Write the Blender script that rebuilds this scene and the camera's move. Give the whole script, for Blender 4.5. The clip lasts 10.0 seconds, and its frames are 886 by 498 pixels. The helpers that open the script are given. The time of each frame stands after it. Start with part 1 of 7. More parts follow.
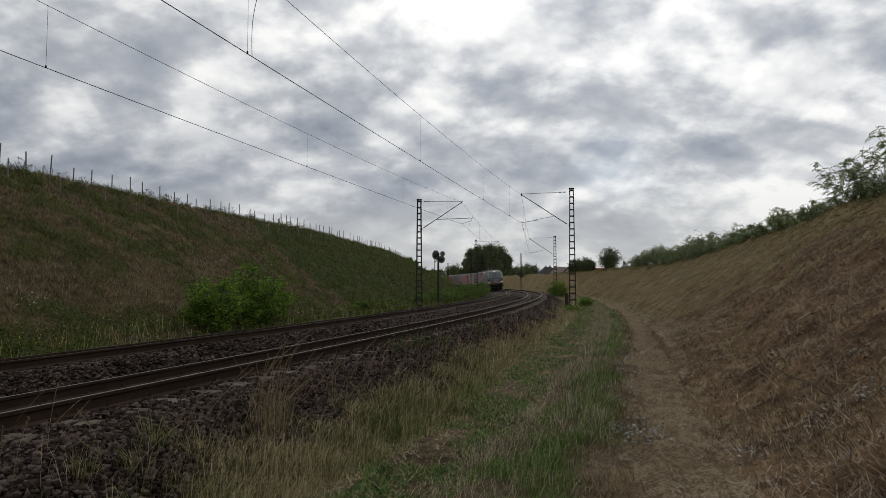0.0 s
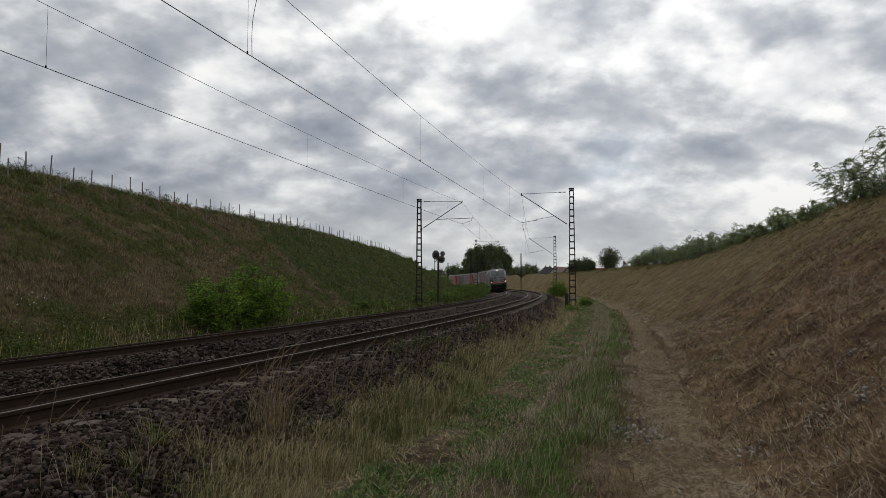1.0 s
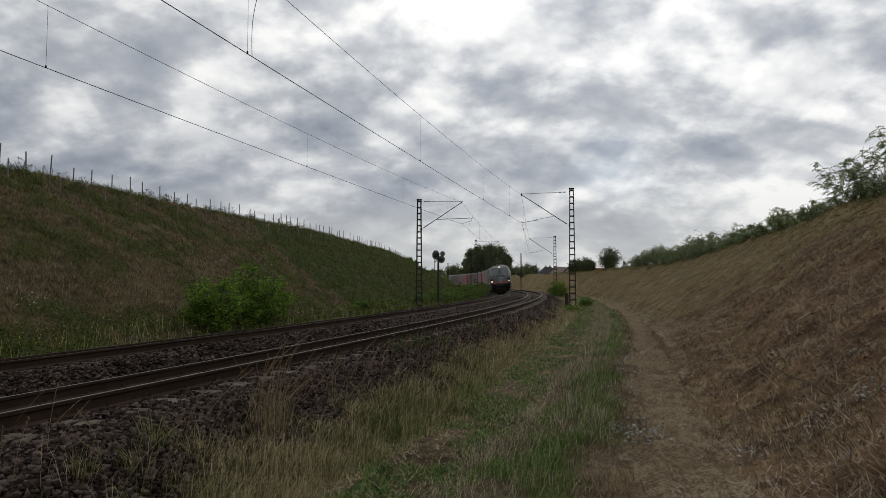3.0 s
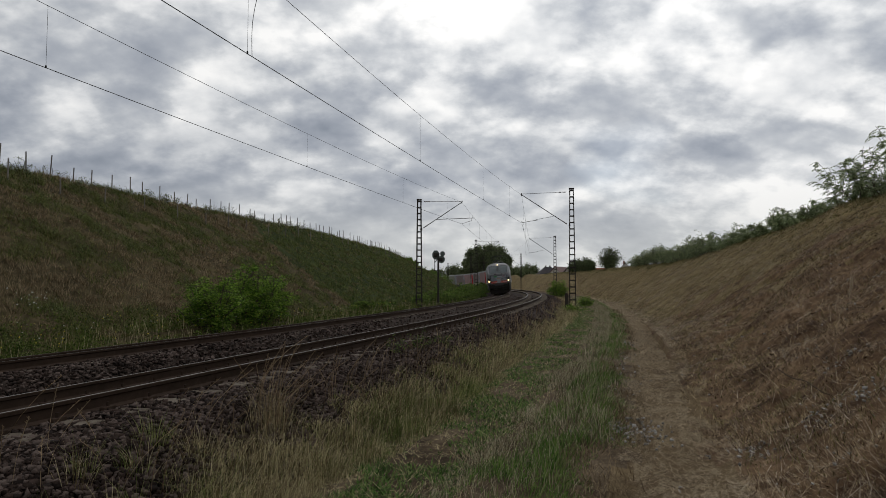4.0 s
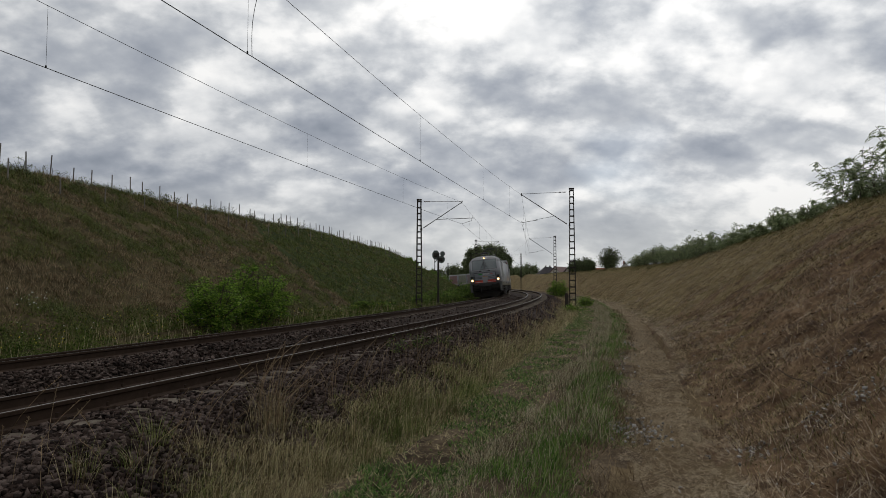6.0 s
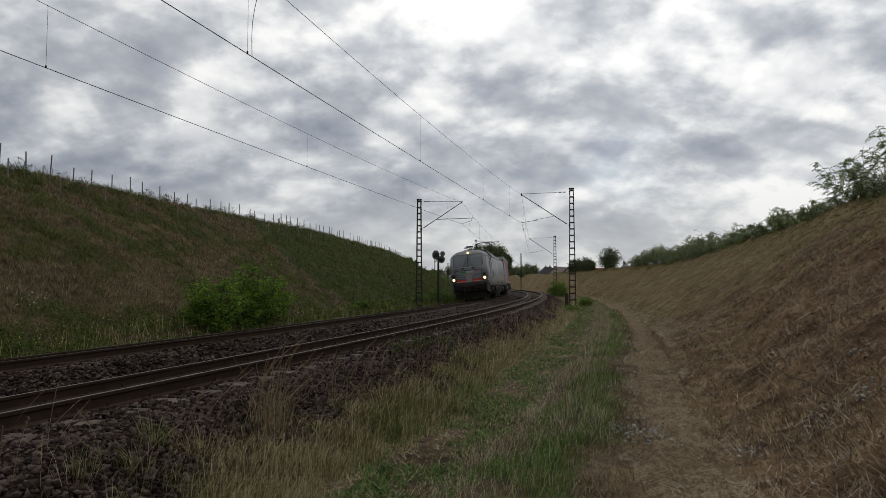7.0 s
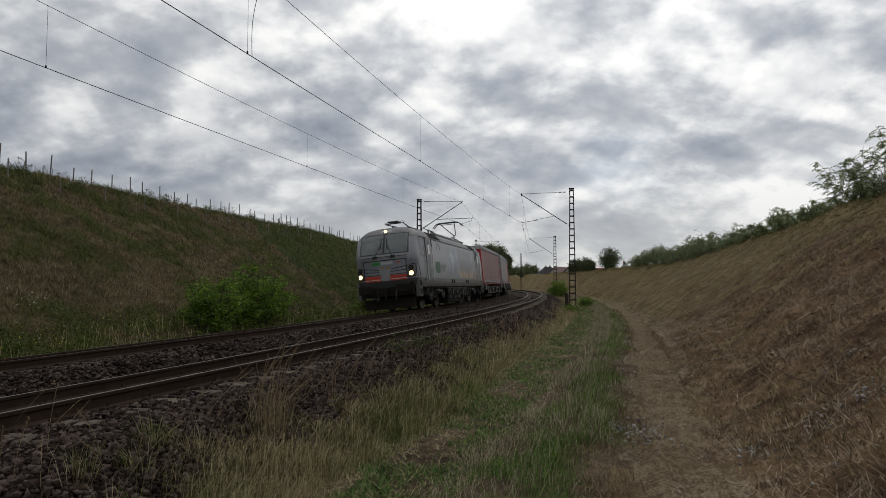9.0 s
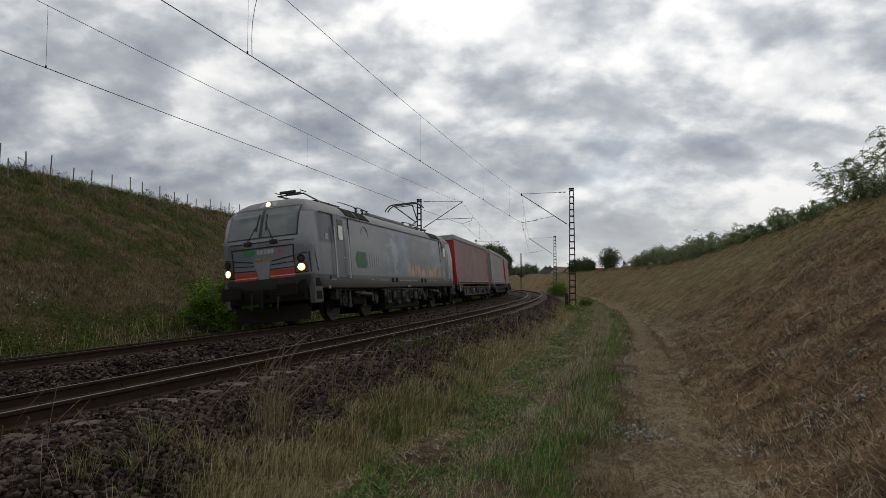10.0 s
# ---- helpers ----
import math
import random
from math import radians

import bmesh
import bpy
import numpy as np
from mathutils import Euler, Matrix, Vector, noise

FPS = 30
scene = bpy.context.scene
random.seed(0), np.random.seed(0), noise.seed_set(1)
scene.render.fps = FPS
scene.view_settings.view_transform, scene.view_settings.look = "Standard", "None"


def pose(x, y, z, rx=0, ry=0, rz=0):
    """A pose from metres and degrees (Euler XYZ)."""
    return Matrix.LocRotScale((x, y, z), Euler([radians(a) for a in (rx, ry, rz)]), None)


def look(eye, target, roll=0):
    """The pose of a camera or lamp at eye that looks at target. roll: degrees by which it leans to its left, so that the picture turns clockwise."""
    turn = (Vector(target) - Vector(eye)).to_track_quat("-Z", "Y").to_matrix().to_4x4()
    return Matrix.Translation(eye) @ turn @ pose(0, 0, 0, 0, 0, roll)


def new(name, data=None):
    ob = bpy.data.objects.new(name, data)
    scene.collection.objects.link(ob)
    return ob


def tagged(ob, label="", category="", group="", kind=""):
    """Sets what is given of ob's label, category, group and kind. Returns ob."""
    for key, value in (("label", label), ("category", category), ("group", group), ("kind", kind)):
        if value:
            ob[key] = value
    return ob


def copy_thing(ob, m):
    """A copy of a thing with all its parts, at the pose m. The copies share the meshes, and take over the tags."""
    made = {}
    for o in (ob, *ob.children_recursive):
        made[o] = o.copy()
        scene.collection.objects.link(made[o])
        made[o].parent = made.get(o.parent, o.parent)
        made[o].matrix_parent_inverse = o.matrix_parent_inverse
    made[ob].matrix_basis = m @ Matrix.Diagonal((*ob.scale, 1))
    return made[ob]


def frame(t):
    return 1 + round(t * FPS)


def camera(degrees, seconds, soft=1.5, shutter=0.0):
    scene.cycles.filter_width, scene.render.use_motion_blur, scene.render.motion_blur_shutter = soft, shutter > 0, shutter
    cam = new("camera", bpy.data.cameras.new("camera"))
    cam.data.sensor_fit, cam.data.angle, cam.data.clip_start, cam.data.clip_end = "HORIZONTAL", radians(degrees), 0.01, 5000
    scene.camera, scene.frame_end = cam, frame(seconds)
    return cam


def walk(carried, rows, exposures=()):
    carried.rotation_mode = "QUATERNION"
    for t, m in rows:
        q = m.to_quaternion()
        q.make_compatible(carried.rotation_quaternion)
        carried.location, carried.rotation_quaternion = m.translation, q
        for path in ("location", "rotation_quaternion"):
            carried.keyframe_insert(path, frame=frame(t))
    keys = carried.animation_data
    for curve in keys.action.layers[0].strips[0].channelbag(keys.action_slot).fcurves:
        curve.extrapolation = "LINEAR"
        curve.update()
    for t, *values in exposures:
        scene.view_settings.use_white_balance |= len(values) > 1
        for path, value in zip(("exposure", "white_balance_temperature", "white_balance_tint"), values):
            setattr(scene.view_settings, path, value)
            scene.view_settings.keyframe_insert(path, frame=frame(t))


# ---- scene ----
# The place is laid out along the near track: s runs along its centre line (metres from a point
# beside the camera), lat is the distance to the right of it, z is up from its rail tops.
CAM_H = 1.204
cam = camera(68.80, 10.0, soft=0.6, shutter=0.12)
walk(cam, [(0.0, pose(0, 0, CAM_H, 93.110, 0, 0)), (10.0, pose(0, 0, CAM_H, 93.110, 0, 0))])

TRACK_GAP, FAR_DZ, CANT = 4.17, -0.078, 0.0936
HALF_GAUGE = 0.753
_ds = 0.25
_S = np.arange(-400.0, 3400.0 + _ds, _ds)


def _line():
    sc = np.clip(_S, -60.0, 430.0)
    head = 0.30587 - 0.00243078 * sc + 0.5e-6 * sc * sc
    dx, dy = np.sin(head), np.cos(head)
    x = np.concatenate([[0], np.cumsum((dx[1:] + dx[:-1]) / 2 * _ds)])
    y = np.concatenate([[0], np.cumsum((dy[1:] + dy[:-1]) / 2 * _ds)])
    i = int(np.argmin(abs(_S)))
    return x - x[i] - 5.1827, y - y[i] + 4.1565, head


_X, _Y, _HD = _line()


def line_at(s, lat):
    """x, y and heading (clockwise from +y) of points beside the near track."""
    h = np.interp(s, _S, _HD)
    return np.interp(s, _S, _X) + lat * np.cos(h), np.interp(s, _S, _Y) - lat * np.sin(h), h


def at(s, lat, z=0.0):
    x, y, _ = line_at(s, lat)
    return Vector((float(x), float(y), float(z)))


def stand(s, lat, z=0.0, turn=0.0):
    """Pose of a thing beside the track: its +y runs along the track away from the camera, +x to the right."""
    x, y, h = line_at(s, lat)
    return pose(float(x), float(y), float(z), 0, 0, -math.degrees(float(h)) + turn)


def on_track(s, far, base=0.0):
    """Frame of the canted track at s: +y along it, +x to the outside of the curve, +z up."""
    lat, dz = (-TRACK_GAP, FAR_DZ) if far else (0.0, 0.0)
    return stand(s, lat, dz + 0.00021 * s + base) @ Matrix.Rotation(-CANT, 4, "Y")

# ---- world, sun, exposure ----
SUN_EL, SUN_AZ = 48.0, 20.0          # degrees above the horizon, clockwise from +y


CLOUD_SPOTS = [(0.225, 0.97, 0.087, 0.2, -0.06), (0.373, 0.918, 0.139, 0.2, 0.07), (-0.02, 0.91, 0.39, 0.15, 0.09), (0.28, 0.89, 0.34, 0.08, 0.04), (0.55, 0.80, 0.22, 0.18, 0.01), (-0.17, 0.91, 0.34, 0.10, 0.10),
               (0.18, 0.88, 0.40, 0.11, -0.22), (0.47, 0.79, 0.32, 0.13, -0.12), (-0.30, 0.87, 0.40, 0.20, 0.05), (-0.50, 0.84, 0.15, 0.26, -0.21), (-0.14, 0.96, 0.17, 0.20, -0.17), (0.25, 0.93, 0.17, 0.16, -0.08)]


def make_world():
    w = bpy.data.worlds.new("cloudy_sky")
    w.use_nodes = True
    nt = w.node_tree
    nt.nodes.clear()
    N = nt.nodes.new
    L = nt.links.new

    def mth(op, a, b=None, clamp=False):
        n = N("ShaderNodeMath")
        n.operation, n.use_clamp = op, clamp
        for i, v in enumerate((a, b)):
            if v is None:
                continue
            if isinstance(v, (int, float)):
                n.inputs[i].default_value = v
            else:
                L(v, n.inputs[i])
        return n.outputs[0]

    tc = N("ShaderNodeTexCoord")
    # thick and thin places in the cloud cover, with ragged edges
    wob = N("ShaderNodeTexNoise")
    wob.inputs["Scale"].default_value, wob.inputs["Detail"].default_value = 7.0, 5.0
    L(tc.outputs["Generated"], wob.inputs["Vector"])
    shift = N("ShaderNodeVectorMath")
    shift.operation = "MULTIPLY_ADD"
    L(wob.outputs["Color"], shift.inputs[0])
    shift.inputs[1].default_value = (0.15, 0.15, 0.10)
    shift.inputs[2].default_value = (-0.075, -0.075, -0.05)
    moved = N("ShaderNodeVectorMath")
    moved.operation = "ADD"
    L(tc.outputs["Generated"], moved.inputs[0])
    L(shift.outputs[0], moved.inputs[1])
    sep = N("ShaderNodeSeparateXYZ")
    L(tc.outputs["Generated"], sep.inputs[0])
    x, y, z = sep.outputs
    zc = mth("MAXIMUM", z, 0.0)
    den = mth("ADD", zc, 0.50)
    px, py = mth("DIVIDE", x, den), mth("MULTIPLY", mth("DIVIDE", y, den), 1.15)
    comb = N("ShaderNodeCombineXYZ")
    L(px, comb.inputs[0]), L(py, comb.inputs[1])

    def noise_at(scale, detail, rough, off):
        mp = N("ShaderNodeMapping")
        mp.inputs["Location"].default_value = off
        L(comb.outputs[0], mp.inputs[0])
        n = N("ShaderNodeTexNoise")
        n.inputs["Scale"].default_value = scale
        n.inputs["Detail"].default_value = detail
        n.inputs["Roughness"].default_value = rough
        L(mp.outputs[0], n.inputs["Vector"])
        return n.outputs["Fac"]

    big = noise_at(0.8, 3.0, 0.5, (3.1, 7.7, 0))
    # a sheet of cloud heaps seen from below: dark thick middles, bright thin seams, flatter towards the horizon
    frill = N("ShaderNodeTexNoise")
    frill.inputs["Scale"].default_value, frill.inputs["Detail"].default_value, frill.inputs["Roughness"].default_value = 7.0, 6.0, 0.5
    L(comb.outputs[0], frill.inputs["Vector"])
    ragged = N("ShaderNodeVectorMath")
    ragged.operation = "MULTIPLY_ADD"
    L(frill.outputs["Color"], ragged.inputs[0])
    ragged.inputs[1].default_value = (0.20, 0.26, 0)
    L(comb.outputs[0], ragged.inputs[2])
    mid = noise_at(4.3, 9.0, 0.55, (2.6, 1.2, 0))
    lit = noise_at(4.3, 9.0, 0.55, (2.592, 1.155, 0))
    # broad grey bases with rather crisp edges
    base = N("ShaderNodeMapRange")
    base.interpolation_type = "SMOOTHSTEP"
    L(mid, base.inputs["Value"])
    base.inputs["From Min"].default_value, base.inputs["From Max"].default_value = 0.41, 0.61
    base.inputs["To Min"].default_value, base.inputs["To Max"].default_value = 0.29, 0.50
    v = mth("ADD", mth("MULTIPLY", big, 0.30), base.outputs["Result"])
    v = mth("ADD", v, mth("MULTIPLY", mth("SUBTRACT", mid, lit), 0.8))
    for scale, amount in ((3.8, 0.38), (9.0, 0.26)):
        vo = N("ShaderNodeTexVoronoi")
        vo.feature = "SMOOTH_F1"
        vo.inputs["Scale"].default_value, vo.inputs["Smoothness"].default_value = scale, 0.5
        L(ragged.outputs[0], vo.inputs["Vector"])
        v = mth("ADD", v, mth("MULTIPLY", mth("SUBTRACT", vo.outputs["Distance"], 0.40), amount))
    # small rounded heads that catch the light
    for scale, tall, amount in ((13.0, 2.2, 0.20), (27.0, 2.0, 0.15)):
        mp = N("ShaderNodeMapping")
        mp.inputs["Scale"].default_value = (1, 1, tall)
        L(moved.outputs[0], mp.inputs[0])
        vo = N("ShaderNodeTexVoronoi")
        vo.feature = "SMOOTH_F1"
        vo.inputs["Scale"].default_value, vo.inputs["Smoothness"].default_value = scale, 0.35
        L(mp.outputs[0], vo.inputs["Vector"])
        v = mth("ADD", v, mth("MULTIPLY", mth("SUBTRACT", 0.42, vo.outputs["Distance"]), amount))
    v = mth("ADD", v, 0.20)
    for cx, cy, cz, size, amount in CLOUD_SPOTS:
        sub = N("ShaderNodeVectorMath")
        sub.operation = "SUBTRACT"
        L(moved.outputs[0], sub.inputs[0])
        sub.inputs[1].default_value = (cx, cy, cz)
        sc = N("ShaderNodeVectorMath")
        sc.operation = "MULTIPLY"
        L(sub.outputs[0], sc.inputs[0])
        sc.inputs[1].default_value = (1 / size, 1 / size, 2.0 / size)
        ln = N("ShaderNodeVectorMath")
        ln.operation = "DOT_PRODUCT"
        L(sc.outputs[0], ln.inputs[0])
        L(sc.outputs[0], ln.inputs[1])
        v = mth("ADD", v, mth("MULTIPLY", mth("POWER", 2.718, mth("MULTIPLY", ln.outputs["Value"], -1.0)), amount))
    v = mth("ADD", mth("MULTIPLY", v, 0.8), 0.155)
    ramp = N("ShaderNodeValToRGB")
    e = ramp.color_ramp.elements
    e[0].position, e[0].color = 0.34, (0.26, 0.292, 0.345, 1)
    e[1].position, e[1].color = 1.05, (0.97, 0.965, 0.955, 1)
    for pos, col in ((0.50, (0.34, 0.37, 0.425, 1)), (0.62, (0.432, 0.46, 0.507, 1)), (0.74, (0.557, 0.58, 0.612, 1)), (0.86, (0.747, 0.76, 0.775, 1))):
        k = ramp.color_ramp.elements.new(pos)
        k.color = col
    L(v, ramp.inputs[0])
    sky = N("ShaderNodeTexSky")
    sky.sky_type, sky.sun_disc = "NISHITA", False
    sky.sun_elevation, sky.sun_rotation = radians(SUN_EL), radians(SUN_AZ)
    # brighter cloud round the hidden sun, paler haze low down
    s = Vector((math.sin(radians(SUN_AZ)) * math.cos(radians(SUN_EL)), math.cos(radians(SUN_AZ)) * math.cos(radians(SUN_EL)), math.sin(radians(SUN_EL))))
    dot = N("ShaderNodeVectorMath")
    dot.operation = "DOT_PRODUCT"
    L(tc.outputs["Generated"], dot.inputs[0])
    dot.inputs[1].default_value = s
    near_sun = mth("POWER", mth("MAXIMUM", dot.outputs["Value"], 0.0), 6.0)
    gain = mth("ADD", mth("MULTIPLY", near_sun, 0.35), 0.92)
    cl = N("ShaderNodeVectorMath")
    cl.operation = "SCALE"
    L(ramp.outputs[0], cl.inputs[0])
    L(gain, cl.inputs["Scale"])
    haze = N("ShaderNodeMix")
    haze.data_type = "RGBA"
    fac = mth("SUBTRACT", 1.0, mth("MULTIPLY", zc, 6.5), True)
    L(mth("MULTIPLY", fac, 0.6), haze.inputs[0])
    L(cl.outputs[0], haze.inputs[6])
    haze.inputs[7].default_value = (0.635, 0.64, 0.61, 1)
    b1 = N("ShaderNodeBackground")
    b1.inputs[1].default_value = 1.0
    L(haze.outputs[2], b1.inputs[0])
    b2 = N("ShaderNodeBackground")
    b2.inputs[1].default_value = 0.10
    L(sky.outputs[0], b2.inputs[0])
    # blue only where the cloud is thinnest
    mx = N("ShaderNodeMixShader")
    gap = mth("MULTIPLY", mth("SUBTRACT", noise_at(1.1, 4.0, 0.5, (5.5, 2.2, 9.0)), 0.66, True), 3.0, True)
    L(gap, mx.inputs[0])
    L(b1.outputs[0], mx.inputs[1]), L(b2.outputs[0], mx.inputs[2])
    out = N("ShaderNodeOutputWorld")
    L(mx.outputs[0], out.inputs[0])
    scene.world = w


make_world()
_sun = bpy.data.lights.new("sun", "SUN")
_sun.energy, _sun.angle, _sun.color = 0.5, radians(25), (1.0, 0.96, 0.9)
sun = new("sun", _sun)
sun.matrix_world = look((0, 0, 60), Vector((0, 0, 60)) - Vector((math.sin(radians(SUN_AZ)) * math.cos(radians(SUN_EL)), math.cos(radians(SUN_AZ)) * math.cos(radians(SUN_EL)), math.sin(radians(SUN_EL)))))
scene.view_settings.exposure = 0.0


# ---- materials ----
def mat(name, cols, scale=8.0, rough=0.8, metal=0.0, bump=0.0, bscale=40.0, island=0.0, per_object=0.0, spec=0.06, detail=5.0, emit=None, thin=0.0, spread_c=0.22):
    """Procedural surface: cols are blended by noise at two scales; island / per_object vary the brightness piece by piece."""
    m = bpy.data.materials.new(name)
    m.use_nodes = True
    nt = m.node_tree
    N, L = nt.nodes.new, nt.links.new
    b = nt.nodes["Principled BSDF"]
    b.inputs["Roughness"].default_value = rough
    b.inputs["Metallic"].default_value = metal
    b.inputs["Specular IOR Level"].default_value = spec
    tc = N("ShaderNodeTexCoord")
    n1 = N("ShaderNodeTexNoise")
    n1.inputs["Scale"].default_value, n1.inputs["Detail"].default_value = scale, detail
    L(tc.outputs["Object"], n1.inputs["Vector"])
    n2 = N("ShaderNodeTexNoise")
    n2.inputs["Scale"].default_value, n2.inputs["Detail"].default_value = scale * 0.13, 3.0
    L(tc.outputs["Object"], n2.inputs["Vector"])
    mixv = N("ShaderNodeMath")
    mixv.operation = "MULTIPLY_ADD"
    L(n1.outputs["Fac"], mixv.inputs[0])
    mixv.inputs[1].default_value = 0.55
    m2 = N("ShaderNodeMath")
    m2.operation = "MULTIPLY"
    L(n2.outputs["Fac"], m2.inputs[0])
    m2.inputs[1].default_value = 0.45
    L(m2.outputs[0], mixv.inputs[2])
    fac = mixv.outputs[0]
    if island or per_object:
        if island:
            g = N("ShaderNodeNewGeometry")
            src = g.outputs["Random Per Island"]
        else:
            g = N("ShaderNodeObjectInfo")
            src = g.outputs["Random"]
        amt = island or per_object
        k = N("ShaderNodeMath")
        k.operation = "MULTIPLY_ADD"
        L(src, k.inputs[0])
        k.inputs[1].default_value = amt
        sh = N("ShaderNodeMath")
        sh.operation = "SUBTRACT"
        L(fac, sh.inputs[0])
        sh.inputs[1].default_value = amt * 0.5
        L(sh.outputs[0], k.inputs[2])
        fac = k.outputs[0]
    r = N("ShaderNodeValToRGB")
    els = r.color_ramp.elements
    n = len(cols)
    for i, c in enumerate(cols):
        pos = 0.5 - spread_c + 2 * spread_c * (i / (n - 1) if n > 1 else 0.5)
        if i < 2 and i < n:
            els[i].position, els[i].color = pos, (*c, 1)
        else:
            els.new(pos).color = (*c, 1)
    if n == 1:
        els[1].color = (*cols[0], 1)
    L(fac, r.inputs[0])
    L(r.outputs[0], b.inputs["Base Color"])
    if bump:
        bn = N("ShaderNodeTexNoise")
        bn.inputs["Scale"].default_value, bn.inputs["Detail"].default_value = bscale, 6.0
        L(tc.outputs["Object"], bn.inputs["Vector"])
        bp = N("ShaderNodeBump")
        bp.inputs["Strength"].default_value, bp.inputs["Distance"].default_value = bump, 0.02
        L(bn.outputs["Fac"], bp.inputs["Height"])
        L(bp.outputs[0], b.inputs["Normal"])
    if thin:
        tr, mx = N("ShaderNodeBsdfTranslucent"), N("ShaderNodeMixShader")
        L(r.outputs[0], tr.inputs[0])
        mx.inputs[0].default_value = thin
        L(b.outputs[0], mx.inputs[1]), L(tr.outputs[0], mx.inputs[2])
        L(mx.outputs[0], nt.nodes["Material Output"].inputs[0])
    if emit:
        b.inputs["Emission Color"].default_value = (*emit[:3], 1)
        b.inputs["Emission Strength"].default_value = emit[3]
    return m


M_SOIL = mat("dry_soil", [(0.03, 0.021, 0.013), (0.07, 0.05, 0.031), (0.125, 0.095, 0.062)], 7.0, 0.95, bump=0.6, bscale=25, spread_c=0.15)
M_TURF = mat("bank_turf", [(0.026, 0.022, 0.010), (0.058, 0.046, 0.023), (0.10, 0.078, 0.04)], 5.0, 0.95, bump=0.6, bscale=20, spread_c=0.15)
M_GREENTURF = mat("green_bank_turf", [(0.012, 0.017, 0.005), (0.026, 0.036, 0.010), (0.05, 0.06, 0.018)], 3.0, 0.95, bump=0.6, bscale=20, spread_c=0.15)
M_HAYSOIL = mat("bank_soil", [(0.037, 0.0205, 0.0115), (0.094, 0.058, 0.032), (0.18, 0.12, 0.07)], 7.0, 0.95, bump=0.7, bscale=25, spread_c=0.14)
M_TANSOIL = mat("tan_bank_soil", [(0.062, 0.044, 0.02), (0.125, 0.092, 0.042), (0.20, 0.155, 0.078)], 6.0, 0.95, bump=0.7, bscale=25, spread_c=0.14)
M_PATH = mat("path_soil", [(0.055, 0.036, 0.018), (0.105, 0.074, 0.039), (0.165, 0.122, 0.068)], 7.0, 0.95, bump=0.5, bscale=30, spread_c=0.16)
M_BED = mat("ballast_bed", [(0.012, 0.0085, 0.007), (0.032, 0.0235, 0.019), (0.06, 0.045, 0.038)], 18.0, 0.95, bump=1.0, bscale=30)
M_STONE = mat("ballast_stone", [(0.013, 0.009, 0.0075), (0.030, 0.0205, 0.0165), (0.054, 0.037, 0.0305), (0.095, 0.072, 0.062)], 9.0, 0.85, island=0.7, bump=0.3, bscale=90)
M_RUST = mat("rail_rust", [(0.026, 0.0175, 0.0125), (0.05, 0.033, 0.0235)], 12.0, 0.85, bump=0.2)
M_RAILTOP = mat("rail_running_surface", [(0.13, 0.12, 0.11), (0.22, 0.205, 0.19)], 20.0, 0.5, metal=1.0)
M_SLEEPER = mat("sleeper_concrete", [(0.06, 0.048, 0.036), (0.125, 0.104, 0.082)], 9.0, 0.9, per_object=0.4, bump=0.4)
M_STEEL = mat("mast_steel", [(0.030, 0.027, 0.024), (0.055, 0.049, 0.043)], 8.0, 0.65, metal=0.2, bump=0.1)
M_WIRE = mat("wire", [(0.02, 0.02, 0.02), (0.035, 0.033, 0.03)], 5.0, 0.6, metal=0.4)
M_INSUL = mat("insulator", [(0.06, 0.04, 0.035), (0.10, 0.07, 0.06)], 8.0, 0.3)
M_POST = mat("weathered_stake", [(0.11, 0.10, 0.09), (0.20, 0.18, 0.16)], 14.0, 0.9, per_object=0.4)
M_DRY = mat("dry_grass", [(0.095, 0.07, 0.034), (0.225, 0.18, 0.098), (0.46, 0.395, 0.24)], 5.0, 0.75, island=0.75, thin=0.3, spread_c=0.17)
M_GREEN = mat("green_grass", [(0.034, 0.085, 0.013), (0.082, 0.17, 0.029), (0.17, 0.26, 0.062)], 5.0, 0.7, island=0.75, thin=0.35, spread_c=0.17)
M_MIXED = mat("slope_grass", [(0.042, 0.052, 0.015), (0.11, 0.112, 0.036), (0.215, 0.19, 0.085)], 4.0, 0.75, island=0.7, thin=0.3, spread_c=0.15)
M_HAY = mat("mown_hay", [(0.038, 0.022, 0.012), (0.16, 0.103, 0.058), (0.50, 0.40, 0.265)], 6.0, 0.8, island=0.8, spread_c=0.15)
M_TANHAY = mat("tan_hay", [(0.08, 0.056, 0.024), (0.225, 0.168, 0.083), (0.44, 0.35, 0.19)], 5.0, 0.8, island=0.75, spread_c=0.15)
M_LEAF = mat("bush_leaf", [(0.045, 0.105, 0.010), (0.12, 0.22, 0.024), (0.235, 0.35, 0.055)], 4.0, 0.5, island=0.8, thin=0.42, spread_c=0.18)
M_DLEAF = mat("dark_leaf", [(0.046, 0.062, 0.028), (0.098, 0.122, 0.056), (0.17, 0.20, 0.098)], 1.0, 0.6, island=0.8, thin=0.25)
M_BARK = mat("bark", [(0.05, 0.04, 0.03), (0.10, 0.085, 0.07)], 14.0, 0.95, bump=0.6)


# ---- mesh helpers ----
def mesh_from(name, verts, faces, mats, idx=None, smooth=False):
    me = bpy.data.meshes.new(name)
    me.from_pydata([tuple(v) for v in verts], [], [tuple(f) for f in faces])
    for m in (mats if isinstance(mats, (list, tuple)) else [mats]):
        me.materials.append(m)
    if idx is not None:
        me.polygons.foreach_set("material_index", np.asarray(idx, dtype=np.int32))
    if smooth:
        me.polygons.foreach_set("use_smooth", np.ones(len(me.polygons), dtype=bool))
    me.update()
    return me


